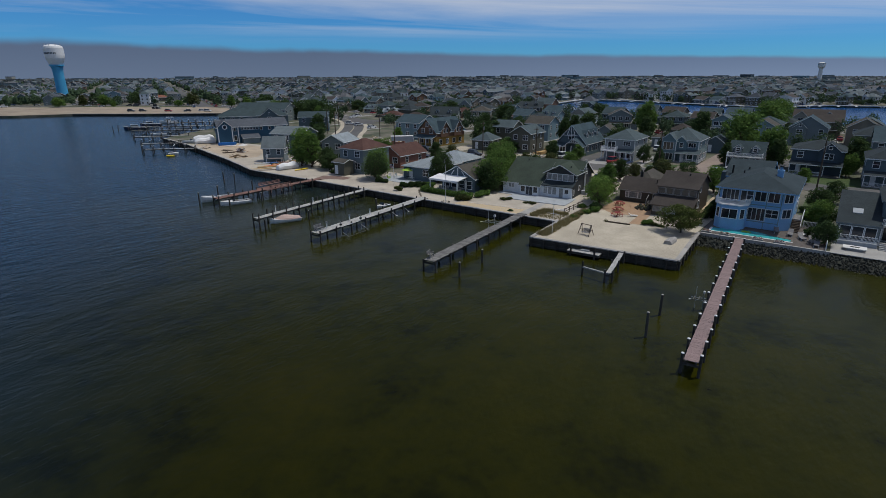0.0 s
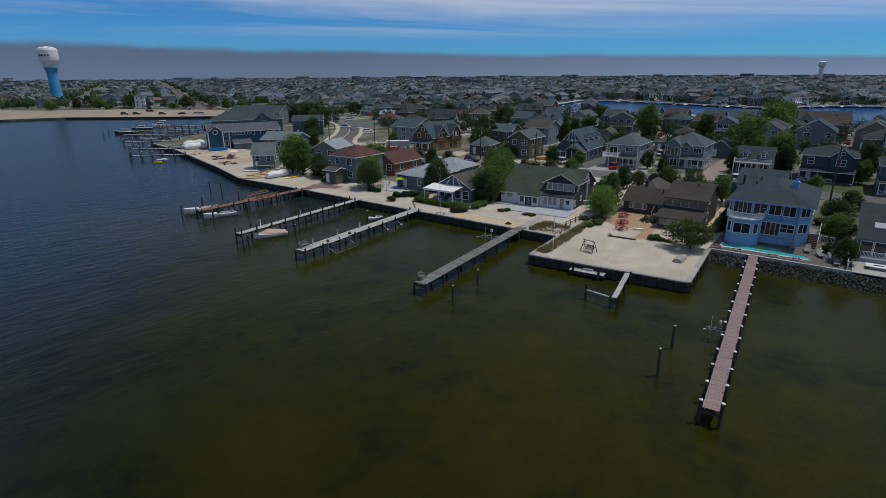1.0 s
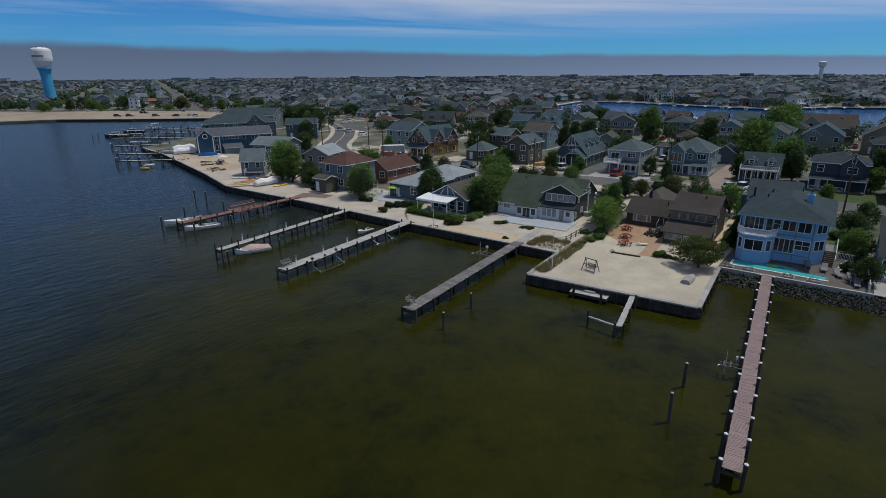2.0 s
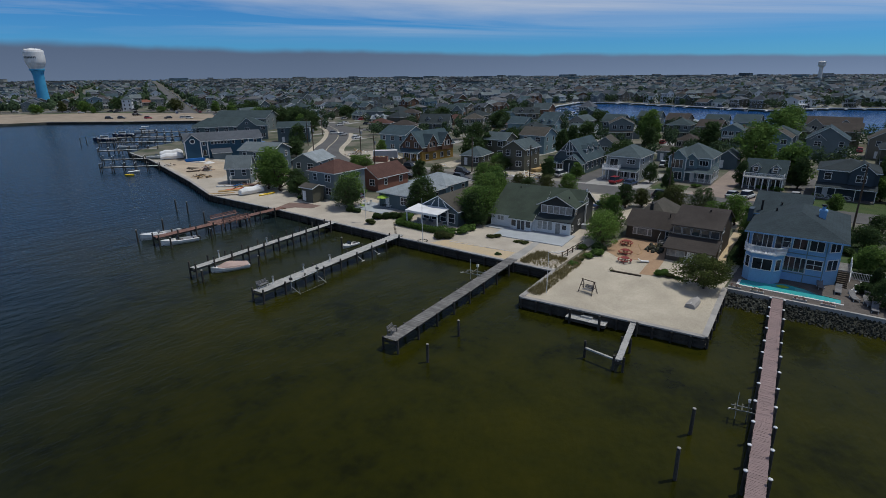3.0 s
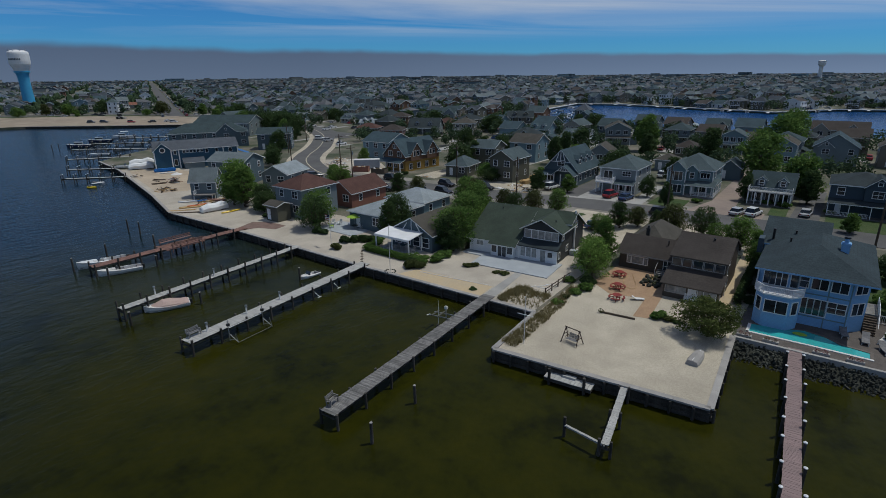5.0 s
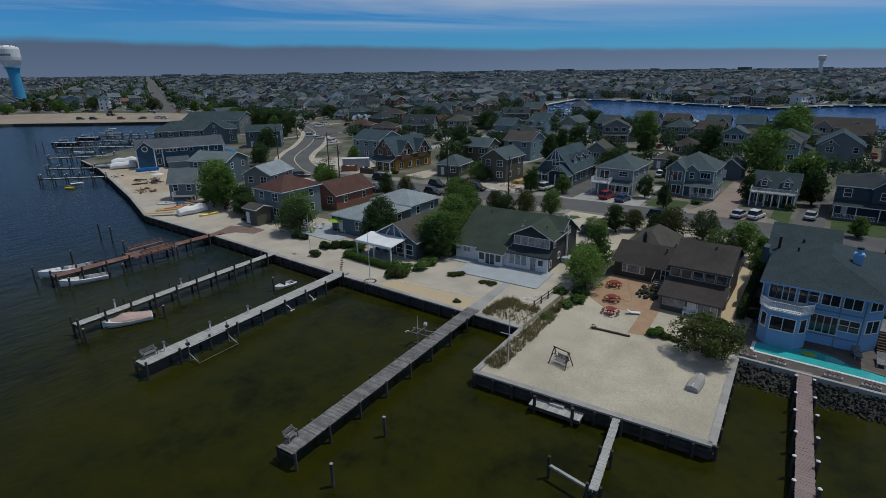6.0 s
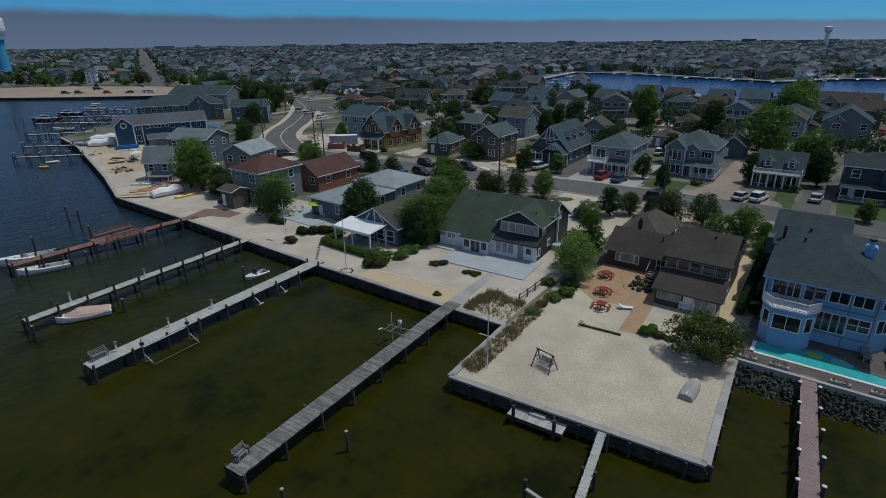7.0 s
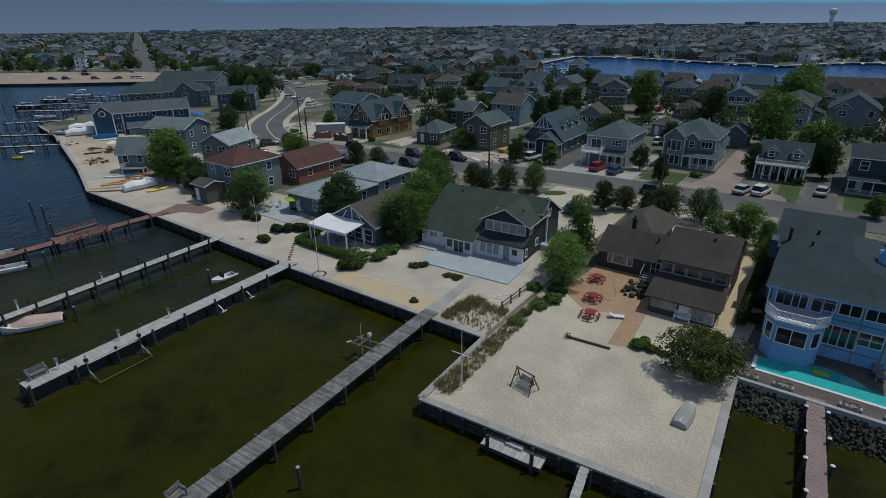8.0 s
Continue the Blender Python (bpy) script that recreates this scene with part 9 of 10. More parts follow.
t = thing("timber_steps", pose(-24.2, 98.0, LAND + 0.08), "weathered timber steps with rails at the brown house", "steps")
for i in range(4):
    bm = BM(); box(bm, -0.9, -0.3 * (i + 1) + 0.9, 0, 0.9, -0.3 * i + 0.88, 0.7 - 0.17 * i); part("step", bm, PLANK_GREY, t)
for sx in (-0.95, 0.95):
    bm = BM(); beam(bm, (sx, -0.4, 0.95), (sx, 1.0, 1.65), 0.06, 0.09); part("handrail", bm, PLANK_PALE, t)
    bm = BM(); box(bm, sx - 0.04, -0.4, 0, sx + 0.04, -0.32, 1.0); part("newel", bm, PLANK_PALE, t)


t = thing("garden_hose", pose(0, 0, LAND + 0.1), "tan garden hose lying in a loop on the terrace", "hose")
line = curve_line([(-28.1, 96.0), (-28.0, 93.7), (-27.2, 92.0), (-26.2, 91.3), (-25.9, 92.3), (-26.8, 94.5), (-27.7, 96.6)], 6)
bm = BM()
for p, q in zip(line, line[1:]):
    tube(bm, (*p, 0.02), (*q, 0.02), 0.022, 0.022, 5)
part("tubing", bm, RAW_WOOD, t)
for x, y, yaw, l_ in ((-36.0, 86.0, 52, 1.7), (-35.3, 86.9, 30, 1.3), (-35.8, 85.3, 8, 1.5), (-36.9, 85.1, 70, 0.9)):
    t = thing("plastic_pipe", pose(x, y, LAND + 0.09, 0, 0, yaw), "white plastic pipe lying on the sand", "pipe", "pipes on the sand")
    bm = BM(); tube(bm, (-l_ / 2, 0, 0), (l_ / 2, 0, 0), 0.045, 0.045, 8); part("tubing", bm, WHITE, t)


def garden_bench(x, y, yaw, m, z, label, name="garden_bench", L=1.5):
    t = thing(name, pose(x, y, z, 0, 0, yaw), label, "bench")
    for k in range(4):
        bm = BM(); box(bm, -L / 2, -0.24 + 0.125 * k, 0.42, L / 2, -0.14 + 0.125 * k, 0.46); part("seat_slat", bm, m, t)
    for k in range(3):
        bm = BM(); beam(bm, (-L / 2, 0.28 + 0.03 * k, 0.56 + 0.14 * k), (L / 2, 0.28 + 0.03 * k, 0.56 + 0.14 * k), 0.03, 0.1); part("back_slat", bm, m, t)
    for sx in (-L / 2 + 0.08, L / 2 - 0.08):
        bm = BM(); box(bm, sx - 0.04, -0.24, 0, sx + 0.04, -0.16, 0.62); part("front_leg", bm, m, t)
        bm = BM(); beam(bm, (sx, 0.22, 0), (sx, 0.36, 0.92), 0.08, 0.06); part("back_leg", bm, m, t)
        bm = BM(); box(bm, sx - 0.045, -0.26, 0.62, sx + 0.045, 0.3, 0.66); part("armrest", bm, m, t)
    return t


garden_bench(-19.2, 91.2, 0, GEL, LAND + 0.07, "white bench against the brown house porch")
D2 = DECK + 0.12
garden_bench(-60.2, 52.0, 90 + 3, SEAT, D2, "dark grey bench at the end of the pier")
garden_bench(-38.8, 51.9, 100, PLANK_GREY, D2, "weathered bench at the end of the pier", L=1.1)

# ---------- floats, catwalk beam, lone pilings ----------
t = thing("floating_dock", pose(0, 0, 0), "pale plank float with two dark pilings beside the bulkhead", "dock")
bm = BM(); box(bm, 0, -0.75, 0, 0.30, 0.75, 0.05); me = mesh_of(bm, "plank", PLANK_PALE)
for i in range(14):
    piece("plank", me, t, pose(-26.75 + i * 0.32, 67.86 + 0.018 * i, 1.30, 0, 0, 3))
bm = BM(); beam(bm, (-26.7, 67.86, 1.1), (-22.3, 68.1, 1.1), 1.4, 0.3); part("float_body", bm, TIMBER_DARK, t)
for x, y in ((-26.2, 67.2), (-22.9, 67.4)):
    bm = BM(); tube(bm, (x, y, -1.5), (x, y, 2.3), 0.15, 0.14, 9); part("piling", bm, TIMBER_DARK, t)
t = thing("dock_step", pose(-24.6, 68.2, 1.35, 0, 0, 3), "pale timber step box on the float", "step")
bm = BM(); box(bm, -0.65, -0.2, 0, 0.65, 0.2, 0.2); part("box", bm, PLANK_PALE, t)
t = thing("mooring_beam", pose(0, 0, 0), "pale timber beam from the catwalk to an outer piling", "beam")
bm = BM(); beam(bm, (-18.4, 60.3, 1.75), (-21.9, 60.9, 1.75), 0.22, 0.14); part("beam", bm, PLANK_PALE, t)
bm = BM(); tube(bm, (-21.9, 60.9, -1.5), (-21.9, 60.9, 2.5), 0.14, 0.12, 9); part("piling", bm, TIMBER_DARK, t)

for x, y, h in ((-10.8, 54.5, 3.0), (-10.5, 48.7, 3.25), (-33.9, 51.4, 2.6), (-34.5, 57.6, 2.5), (-97.6, 54.4, 2.8), (-112.8, 69.4, 3.2), (-108.9, 69.6, 3.2), (-98.5, 67.1, 3.1),
                (-71.6, 50.6, 2.4), (-70.6, 58.8, 2.3), (-66.6, 71.4, 2.6), (-89.4, 62.8, 2.4), (-89.8, 56.0, 2.4), (-101.0, 60.5, 2.8)):
    lone_piling(x, y, h)


# benches built on the red-brown pier, and its wider landing
t = thing("pier_landing", pose(0, 0, 0), "red-brown landing with two backed benches on the pier", "landing")
bm = BM(); box(bm, -95.0, 65.5, D2 - 0.05, -93.9, 72.0, D2 - 0.004); part("deck", bm, PLANK_RED, t)
bm = BM(); box(bm, -92.0, 65.5, D2 - 0.05, -91.2, 72.0, D2 - 0.004); part("deck", bm, PLANK_RED, t)
for x, s in ((-94.8, -1), (-91.4, 1)):
    bm = BM(); box(bm, x - 0.22, 66.2, D2 + 0.40, x + 0.22, 71.6, D2 + 0.46); part("seat", bm, PLANK_RED, t)
    for k in range(2):
        bm = BM(); box(bm, x + s * 0.24 - 0.02, 66.2, D2 + 0.6 + 0.22 * k, x + s * 0.24 + 0.02, 71.6, D2 + 0.74 + 0.22 * k); part("back_board", bm, PLANK_RED, t)
    for y in (66.4, 68.9, 71.4):
        bm = BM(); box(bm, x + s * 0.27, y - 0.05, 1.5, x + s * 0.36, y + 0.05, D2 + 0.98); part("post", bm, PLANK_RED, t)
    for y in (66.0, 71.8):
        bm = BM(); tube(bm, (x + s * 0.1, y, -1.5), (x + s * 0.1, y, D2 - 0.06), 0.12, 0.12, 8); part("piling", bm, TIMBER_DARK, t)


def boat_lift(x, y, yaw, L, side, label):
    """Two cradle arms on the side of a pier, with uprights and a hand winch."""
    t = thing("boat_lift", pose(x, y, 0, 0, 0, yaw), label, "boat lift")
    if L < 4:                                    # only two short arms
        for u in (0, L):
            bm = BM(); beam(bm, (u, side * 0.8, 1.7), (u, side * 1.7, 1.2), 0.07, 0.09); part("arm", bm, METAL, t)
            bm = BM(); beam(bm, (u - 0.3, side * 1.7, 1.22), (u + 0.3, side * 1.7, 1.22), 0.1, 0.08); part("pad", bm, OFFWHITE, t)
        return
    for u in (0, L):
        bm = BM(); tube(bm, (u, side * 0.95, 0.2), (u, side * 0.95, 3.1), 0.05, 0.05, 8); part("upright", bm, METAL, t)
        bm = BM(); beam(bm, (u, side * 0.95, 1.5), (u, side * 2.5, 0.85), 0.06, 0.09); part("arm", bm, METAL, t)
        bm = BM(); beam(bm, (u, side * 0.95, 0.75), (u, side * 1.9, 1.05), 0.05, 0.05); part("brace", bm, METAL, t)
        bm = BM(); tube(bm, (u, side * 2.5, 0.8), (u - 0.35, side * 2.55, 2.1), 0.035, 0.035, 7); part("guide_post", bm, METAL, t)
        bm = BM(); box(bm, u - 0.15, side * 0.95 - 0.15, 2.45, u + 0.15, side * 0.95 + 0.15, 2.7); part("winch", bm, DARK_METAL, t)
    bm = BM(); tube(bm, (0, side * 2.5, 0.9), (L, side * 2.5, 0.9), 0.022, 0.022, 7); part("cross_tube", bm, SEAT, t)
    bm = BM(); beam(bm, (0.1, side * 0.92, D2 + 0.04), (L - 0.1, side * 0.92, D2 + 0.04), 0.08, 0.06); part("bunk", bm, OFFWHITE, t)


boat_lift(-59.6, 55.0, 93.4, 4.6, -1, "folding aluminium boat lift on the side of the pale pier")
boat_lift(-60.4, 68.0, 93.4, 3.6, -1, "small aluminium boat lift near the root of the pale pier")


def watercraft_lift(x, y, yaw):
    t = thing("watercraft_lift", pose(x, y, 0, 0, 0, yaw), "metal watercraft lift with a winch head beside the grey pier", "lift")
    bm = BM(); tube(bm, (0, 0.25, 0), (0, 0.25, 3.6), 0.07, 0.06, 8); part("upright", bm, METAL, t)
    bm = BM(); box(bm, -0.14, 0.1, 3.2, 0.14, 0.4, 3.5); part("winch_head", bm, OFFWHITE, t)
    bm = BM(); tube(bm, (0.3, 1.5, 0.3), (0.3, 1.5, 3.9), 0.035, 0.03, 7); part("guide_pole", bm, OFFWHITE, t)
    for u in (-0.5, 0.5):
        bm = BM(); beam(bm, (u, -0.6, 2.35), (u, 2.2, 2.2), 0.1, 0.1); part("cradle_arm", bm, METAL, t)
    bm = BM(); beam(bm, (-0.9, 0.9, 2.4), (0.9, 0.9, 2.4), 0.16, 0.12); part("bunk", bm, W_OLIVE, t)
    bm = BM(); beam(bm, (-0.8, 1.7, 2.34), (0.8, 1.7, 2.34), 0.16, 0.12); part("bunk", bm, W_OLIVE, t)
    bm = BM(); beam(bm, (-0.7, 2.4, 2.2), (-0.3, 2.2, 2.2), 0.12, 0.08); part("stop", bm, OFFWHITE, t)
    return t


watercraft_lift(-40.4, 70.9, 93)
watercraft_lift(-7.4, 58.5, 94).scale = (0.62, 0.62, 0.8)


def pile_head(x, y, z):
    """A small light or cleat box on a pier rail."""
    t = thing("dock_pedestal", pose(x, y, z), "small white dock light pedestal", "dock light", "dock lights")
    bm = BM(); box(bm, -0.07, -0.07, 0, 0.07, 0.07, 0.8); part("stem", bm, OFFWHITE, t)
    bm = BM(); box(bm, -0.12, -0.12, 0.8, 0.12, 0.12, 1.05); part("head", bm, METAL, t)


for x, y in ((-60.4, 58.6), (-60.5, 63.4), (-75.1, 55.4), (-74.9, 63.5), (-60.0, 53.4)):
    pile_head(x, y, D2)


# ---------- boats ----------
def boat(x, y, yaw, L, W, style, label, z=WATER_Z, hull_m=None, group="moored boats"):
    """A small motor boat, bow to +x: hull, deck, and by style an open cockpit with a screen, or a canvas cover."""
    t = thing("motor_boat", pose(x, y, z, 0, 0, yaw), label, "boat", group)
    hull_m = hull_m or GEL
    F = 0.16 * L
    stations = ((-0.5, 0.86, 0.62), (-0.3, 0.96, 0.64), (0.0, 1.0, 0.70), (0.22, 0.86, 0.8), (0.38, 0.52, 0.92), (0.47, 0.2, 1.0), (0.5, 0.03, 1.02))
    bm = BM(); rings = []
    for u, w, h in stations:
        hw = W / 2 * w
        rings.append([bm.verts.new(p) for p in ((u * L, -hw, F * h), (u * L, -hw * 0.92, F * h * 0.45), (u * L * 0.97, -hw * 0.55, -0.12), (u * L * 0.96, 0, -0.25),
                                                (u * L * 0.97, hw * 0.55, -0.12), (u * L, hw * 0.92, F * h * 0.45), (u * L, hw, F * h))])
    for A, B in zip(rings, rings[1:]):
        for i in range(6):
            bm.faces.new((A[i], A[i + 1], B[i + 1], B[i]))
    bm.faces.new(rings[0])
    part("hull", bm, hull_m, t)
    bm = BM()
    for (u0, w0, h0), (u1, w1, h1) in zip(stations, stations[1:]):
        a, b = W / 2 * w0, W / 2 * w1
        inn0, inn1 = (0.72 * a if u0 < 0.2 and style != "cover" else 0), (0.72 * b if u1 < 0.2 and style != "cover" else 0)
        for s in (-1, 1):
            bm.faces.new([bm.verts.new(p) for p in ((u0 * L, s * a, F * h0 + 0.012), (u1 * L, s * b, F * h1 + 0.012), (u1 * L, s * inn1, F * h1 + 0.05), (u0 * L, s * inn0, F * h0 + 0.05))])
    part("deck", bm, GEL, t)
    if style == "cover":
        bm = BM(); rings = []
        for u, w, h in ((-0.48, 0.84, 0.04), (-0.3, 0.95, 0.16), (-0.05, 0.98, 0.34), (0.08, 0.92, 0.36), (0.24, 0.74, 0.16), (0.36, 0.5, 0.06)):
            hw = W / 2 * w; zb = F * 0.72
            rings.append([bm.verts.new((u * L, k * hw, zb + h * q * L * 0.32 + 0.05)) for k, q in ((-1.02, -0.3), (-0.9, 0.25), (-0.5, 0.85), (0, 1.0), (0.5, 0.85), (0.9, 0.25), (1.02, -0.3))])
        for A, B in zip(rings, rings[1:]):
            for i in range(6):
                bm.faces.new((A[i], A[i + 1], B[i + 1], B[i]))
        bm.faces.new(rings[0]); bm.faces.new(rings[-1])
        part("canvas_cover", bm, TAN_CANVAS, t, "dusty pink canvas cover")
    else:
        bm = BM(); box(bm, -0.47 * L, -0.34 * W, F * 0.25, 0.14 * L, 0.34 * W, F * 0.32); part("cockpit_floor", bm, SEAT, t)
        for s in (-1, 1):
            bm = BM(); box(bm, -0.47 * L, s * 0.36 * W - 0.03, F * 0.25, 0.14 * L, s * 0.36 * W + 0.03, F * 0.72); part("coaming", bm, GEL, t)
            bm = BM(); box(bm, -0.06 * L - 0.22, s * 0.18 * W - 0.22, F * 0.3, -0.06 * L + 0.22, s * 0.18 * W + 0.22, F * 0.7); part("seat", bm, SEAT if style == "grey" else GEL, t)
        bm = BM(); box(bm, -0.46 * L, -0.33 * W, F * 0.3, -0.38 * L, 0.33 * W, F * 0.66); part("stern_seat", bm, SEAT, t)
        bm = BM(); beam(bm, (0.10 * L, 0, F * 0.78), (0.04 * L, 0, F * 0.78 + 0.5), 0.66 * W, 0.03); part("windscreen", bm, GLASS, t)
        bm = BM(); box(bm, 0.10 * L, -0.2 * W, F * 0.6, 0.17 * L, 0.2 * W, F * 0.86); part("console", bm, GEL, t)
        bm = BM(); tube(bm, (0.26 * L, 0.3 * W, F * 0.86), (0.26 * L, 0.3 * W, F * 0.86 + 0.3), 0.015, 0.015, 5); tube(bm, (0.26 * L, 0.3 * W, F * 0.86 + 0.3), (0.46 * L, 0, F + 0.3), 0.015, 0.015, 5)
        part("bow_rail", bm, METAL, t)
    bm = BM(); box(bm, -0.56 * L, -0.16, F * 0.1, -0.5 * L, 0.16, F * 0.85); bmesh.ops.bevel(bm, geom=bm.edges[:], offset=0.04, segments=1, affect="EDGES"); part("outboard_motor", bm, DARK_METAL, t)
    bm = BM(); beam(bm, (-0.48 * L, 0, 0.1), (0.46 * L, 0, 0.12), W * 0.93 * 0.3, 0.06); part("boot_stripe", bm, NAVY, t)
    return t


boat(-97.4, 58.4, -104, 6.8, 2.3, "white", "white open motor boat moored beside the red-brown pier")
boat(-91.4, 58.3, -108, 5.8, 2.1, "grey", "white motor boat with a dark stripe, moored at the pier")
boat(-72.9, 55.6, -113, 5.2, 2.2, "cover", "white motor boat under a dusty pink canvas cover")
boat(-66.6, 73.2, -92, 3.2, 1.5, "white", "small white skiff moored by a piling")


def jet_ski(x, y, yaw, m, z=WATER_Z):
    t = thing("jet_ski", pose(x, y, z, 0, 0, yaw), "yellow and white jet ski on the water", "jet ski")
    bm = BM(); rings = []
    for u, w, h in ((-1.4, 0.45, 0.35), (-0.4, 0.55, 0.4), (0.6, 0.5, 0.5), (1.3, 0.2, 0.5), (1.55, 0.03, 0.5)):
        rings.append([bm.verts.new((u, k * w, q * h)) for k, q in ((-1, 0.6), (-0.6, -0.3), (0.6, -0.3), (1, 0.6), (0.5, 1.0), (-0.5, 1.0))])
    for A, B in zip(rings, rings[1:]):
        for i in range(6):
            bm.faces.new((A[i], A[(i + 1) % 6], B[(i + 1) % 6], B[i]))
    bm.faces.new(rings[0])
    part("hull", bm, m, t)
    bm = BM(); box(bm, -1.1, -0.2, 0.38, 0.1, 0.2, 0.72); part("seat", bm, SEAT, t)
    bm = BM(); beam(bm, (0.3, -0.4, 0.85), (0.3, 0.4, 0.85), 0.05, 0.05); part("handlebar", bm, DARK_METAL, t)


jet_ski(-164.5, 84.0, 20, YELLOW)
jet_ski(-169.5, 87.5, 60, GEL)

# marina piers, pilings and larger boats
for a, b, w in (((-166.6, 93.6), (-178.0, 82.1), 1.0), ((-183.0, 99.2), (-194.1, 89.4), 1.0), ((-205.9, 113.3), (-217.4, 97.7), 1.3), ((-221.0, 129.0), (-245.3, 109.8), 1.3), ((-232.0, 148.0), (-257.7, 122.0), 1.2), ((-252.0, 160.0), (-269.5, 138.0), 1.2)):
    pier(a, b, w, DECK, PLANK_PALE, "pale plank marina finger pier on dark pilings", 0.9, 3.2, 1.05, capped=True)
for i in range(26):
    x, y = random.Random(i).uniform(-268, -212), 0
    y = 104 + (-212 - x) * 0.42 + random.Random(i + 50).uniform(-4, 9)
    lone_piling(x, y, 2.2)
for x, y in ((-256, 107), (-258, 110), (-255, 113), (-268, 122), (-270, 127), (-262, 136), (-255, 138), (-248, 138), (-241, 137)):
    lone_piling(x, y, 3.4)


def cabin_boat(x, y, yaw, L, hull_m, label):
    t = boat(x, y, yaw, L, L * 0.32, "white", label, hull_m=hull_m, group="marina boats")
    F = 0.16 * L; W = L * 0.32
    bm = BM(); body(bm, -0.12 * L, 0.2 * L, -0.34 * W, 0.34 * W, F * 0.7, F * 0.7 + 1.2); part("cabin", bm, GEL, t)
    bm = BM(); box(bm, -0.10 * L, -0.36 * W, F * 0.7 + 0.45, 0.21 * L, 0.36 * W, F * 0.7 + 0.95); part("cabin_glass", bm, GLASS, t)
    bm = BM(); box(bm, -0.3 * L, -0.36 * W, F * 0.7 + 1.9, 0.1 * L, 0.36 * W, F * 0.7 + 1.98); part("hardtop", bm, hull_m if hull_m is not GEL else OFFWHITE, t)
    for sx in (-0.28, 0.08):
        for sy in (-0.33, 0.33):
            bm = BM(); tube(bm, (sx * L, sy * W, F * 0.7), (sx * L, sy * W, F * 0.7 + 1.92), 0.03, 0.03, 6); part("stanchion", bm, METAL, t)


cabin_boat(-261.5, 119.0, 247, 9.5, NAVY, "dark blue cabin boat at a marina pier")
cabin_boat(-273.6, 131.8, 247, 9.0, NAVY, "dark blue cabin boat at a marina pier")
cabin_boat(-283.0, 145.7, 247, 8.5, GEL, "white cabin boat at a marina pier")
boat(-228, 112.5, 235, 6.5, 2.2, "grey", "white motor boat in a marina slip", group="marina boats")
boat(-236, 123.5, 232, 6.0, 2.1, "white", "white motor boat in a marina slip", group="marina boats")
boat(-247, 133.5, 232, 6.8, 2.3, "grey", "white motor boat in a marina slip", group="marina boats")
boat(-181.5, 100.2, 35, 5.2, 1.9, "white", "white motor boat drawn up on the hardstanding", z=LAND + 0.3, group="marina boats")
for i, (x, y) in enumerate(((-160, 345), (-150, 334), (-168, 376), (-158, 386), (-176, 402), (-167, 410), (-180, 432), (-148, 348), (-166, 362), (-140, 340), (-184, 446), (-157, 369), (-150, 360), (-172, 420))):
    boat(x, y, 20 + 35 * (i % 5), 7.5, 2.4, "white", "white motor boat in the inner basin", group="boats in the basin")

for x, y in ((-76, 449), (-60, 444), (-36, 449), (-22, 468), (20, 494), (62, 502), (110, 507), (-112, 463)):
    boat(x, y, 95, 7.5, 2.4, "white", "white motor boat at a dock on the far bank", group="boats on the far bank")

# the covered boat, kayaks and lumber on the western yards
def covered_boat(x, y, yaw, k=1.0):
    t = thing("wrapped_boat", pose(x, y, LAND + 0.05, 0, 0, yaw) @ Matrix.Scale(k, 4), "boat on land wrapped in a white cover", "boat", "wrapped boats")
    bm = BM(); rings = []
    for u, w, h in ((-3.0, 0.95, 1.25), (-2.8, 1.05, 1.45), (-1.4, 1.1, 1.9), (0.2, 1.15, 1.7), (1.7, 1.1, 2.05), (2.6, 0.9, 1.7), (3.0, 0.7, 1.3)):
        rings.append([bm.verts.new((u, k * w, q * h)) for k, q in ((-0.75, 0.12), (-1, 0.55), (-0.7, 0.85), (0, 1.0), (0.7, 0.85), (1, 0.55), (0.75, 0.12))])
    for A, B in zip(rings, rings[1:]):
        for i in range(6):
            bm.faces.new((A[i], A[i + 1], B[i + 1], B[i]))
    bm.faces.new(rings[0]); bm.faces.new(rings[-1])
    part("cover", bm, WHITE, t)
    for u in (-2, 1.5):
        bm = BM(); box(bm, u - 0.15, -0.6, 0, u + 0.15, 0.6, 0.35); part("chock", bm, BARK, t)


covered_boat(-109.6, 85.2, 82, 0.92)
covered_boat(-175.6, 102.4, 60, 1.1)
covered_boat(-182.6, 106.0, 66, 1.15)


def kayak(x, y, yaw, m, label):
    t = thing("kayak", pose(x, y, LAND + 0.08, 0, 0, yaw), label, "kayak", "kayaks on the sand")
    bm = BM(); rings = []
    for u, w in ((-2.0, 0.03), (-1.3, 0.24), (0, 0.36), (1.3, 0.24), (2.0, 0.03)):
        rings.append([bm.verts.new((u, k * w, 0.16 + q * 0.16)) for k, q in ((-1, 0.3), (-0.6, -0.9), (0.6, -0.9), (1, 0.3), (0.5, 1), (-0.5, 1))])
    for A, B in zip(rings, rings[1:]):
        for i in range(6):
            bm.faces.new((A[i], A[(i + 1) % 6], B[(i + 1) % 6], B[i]))
    part("hull", bm, m, t)
    bm = BM(); tube(bm, (0, 0, 0.28), (0, 0, 0.335), 0.24, 0.25, 10); part("cockpit", bm, DARK_METAL, t)


kayak(-105.8, 86.4, 86, YELLOW, "long yellow kayak on the sand")
kayak(-121.6, 86.2, 45, GEL, "white kayak on the sand")
kayak(-120.2, 88.0, 50, BLUE_TARP, "blue kayak on the sand")
kayak(-116.6, 85.4, 75, ORANGE, "orange kayak on the sand")


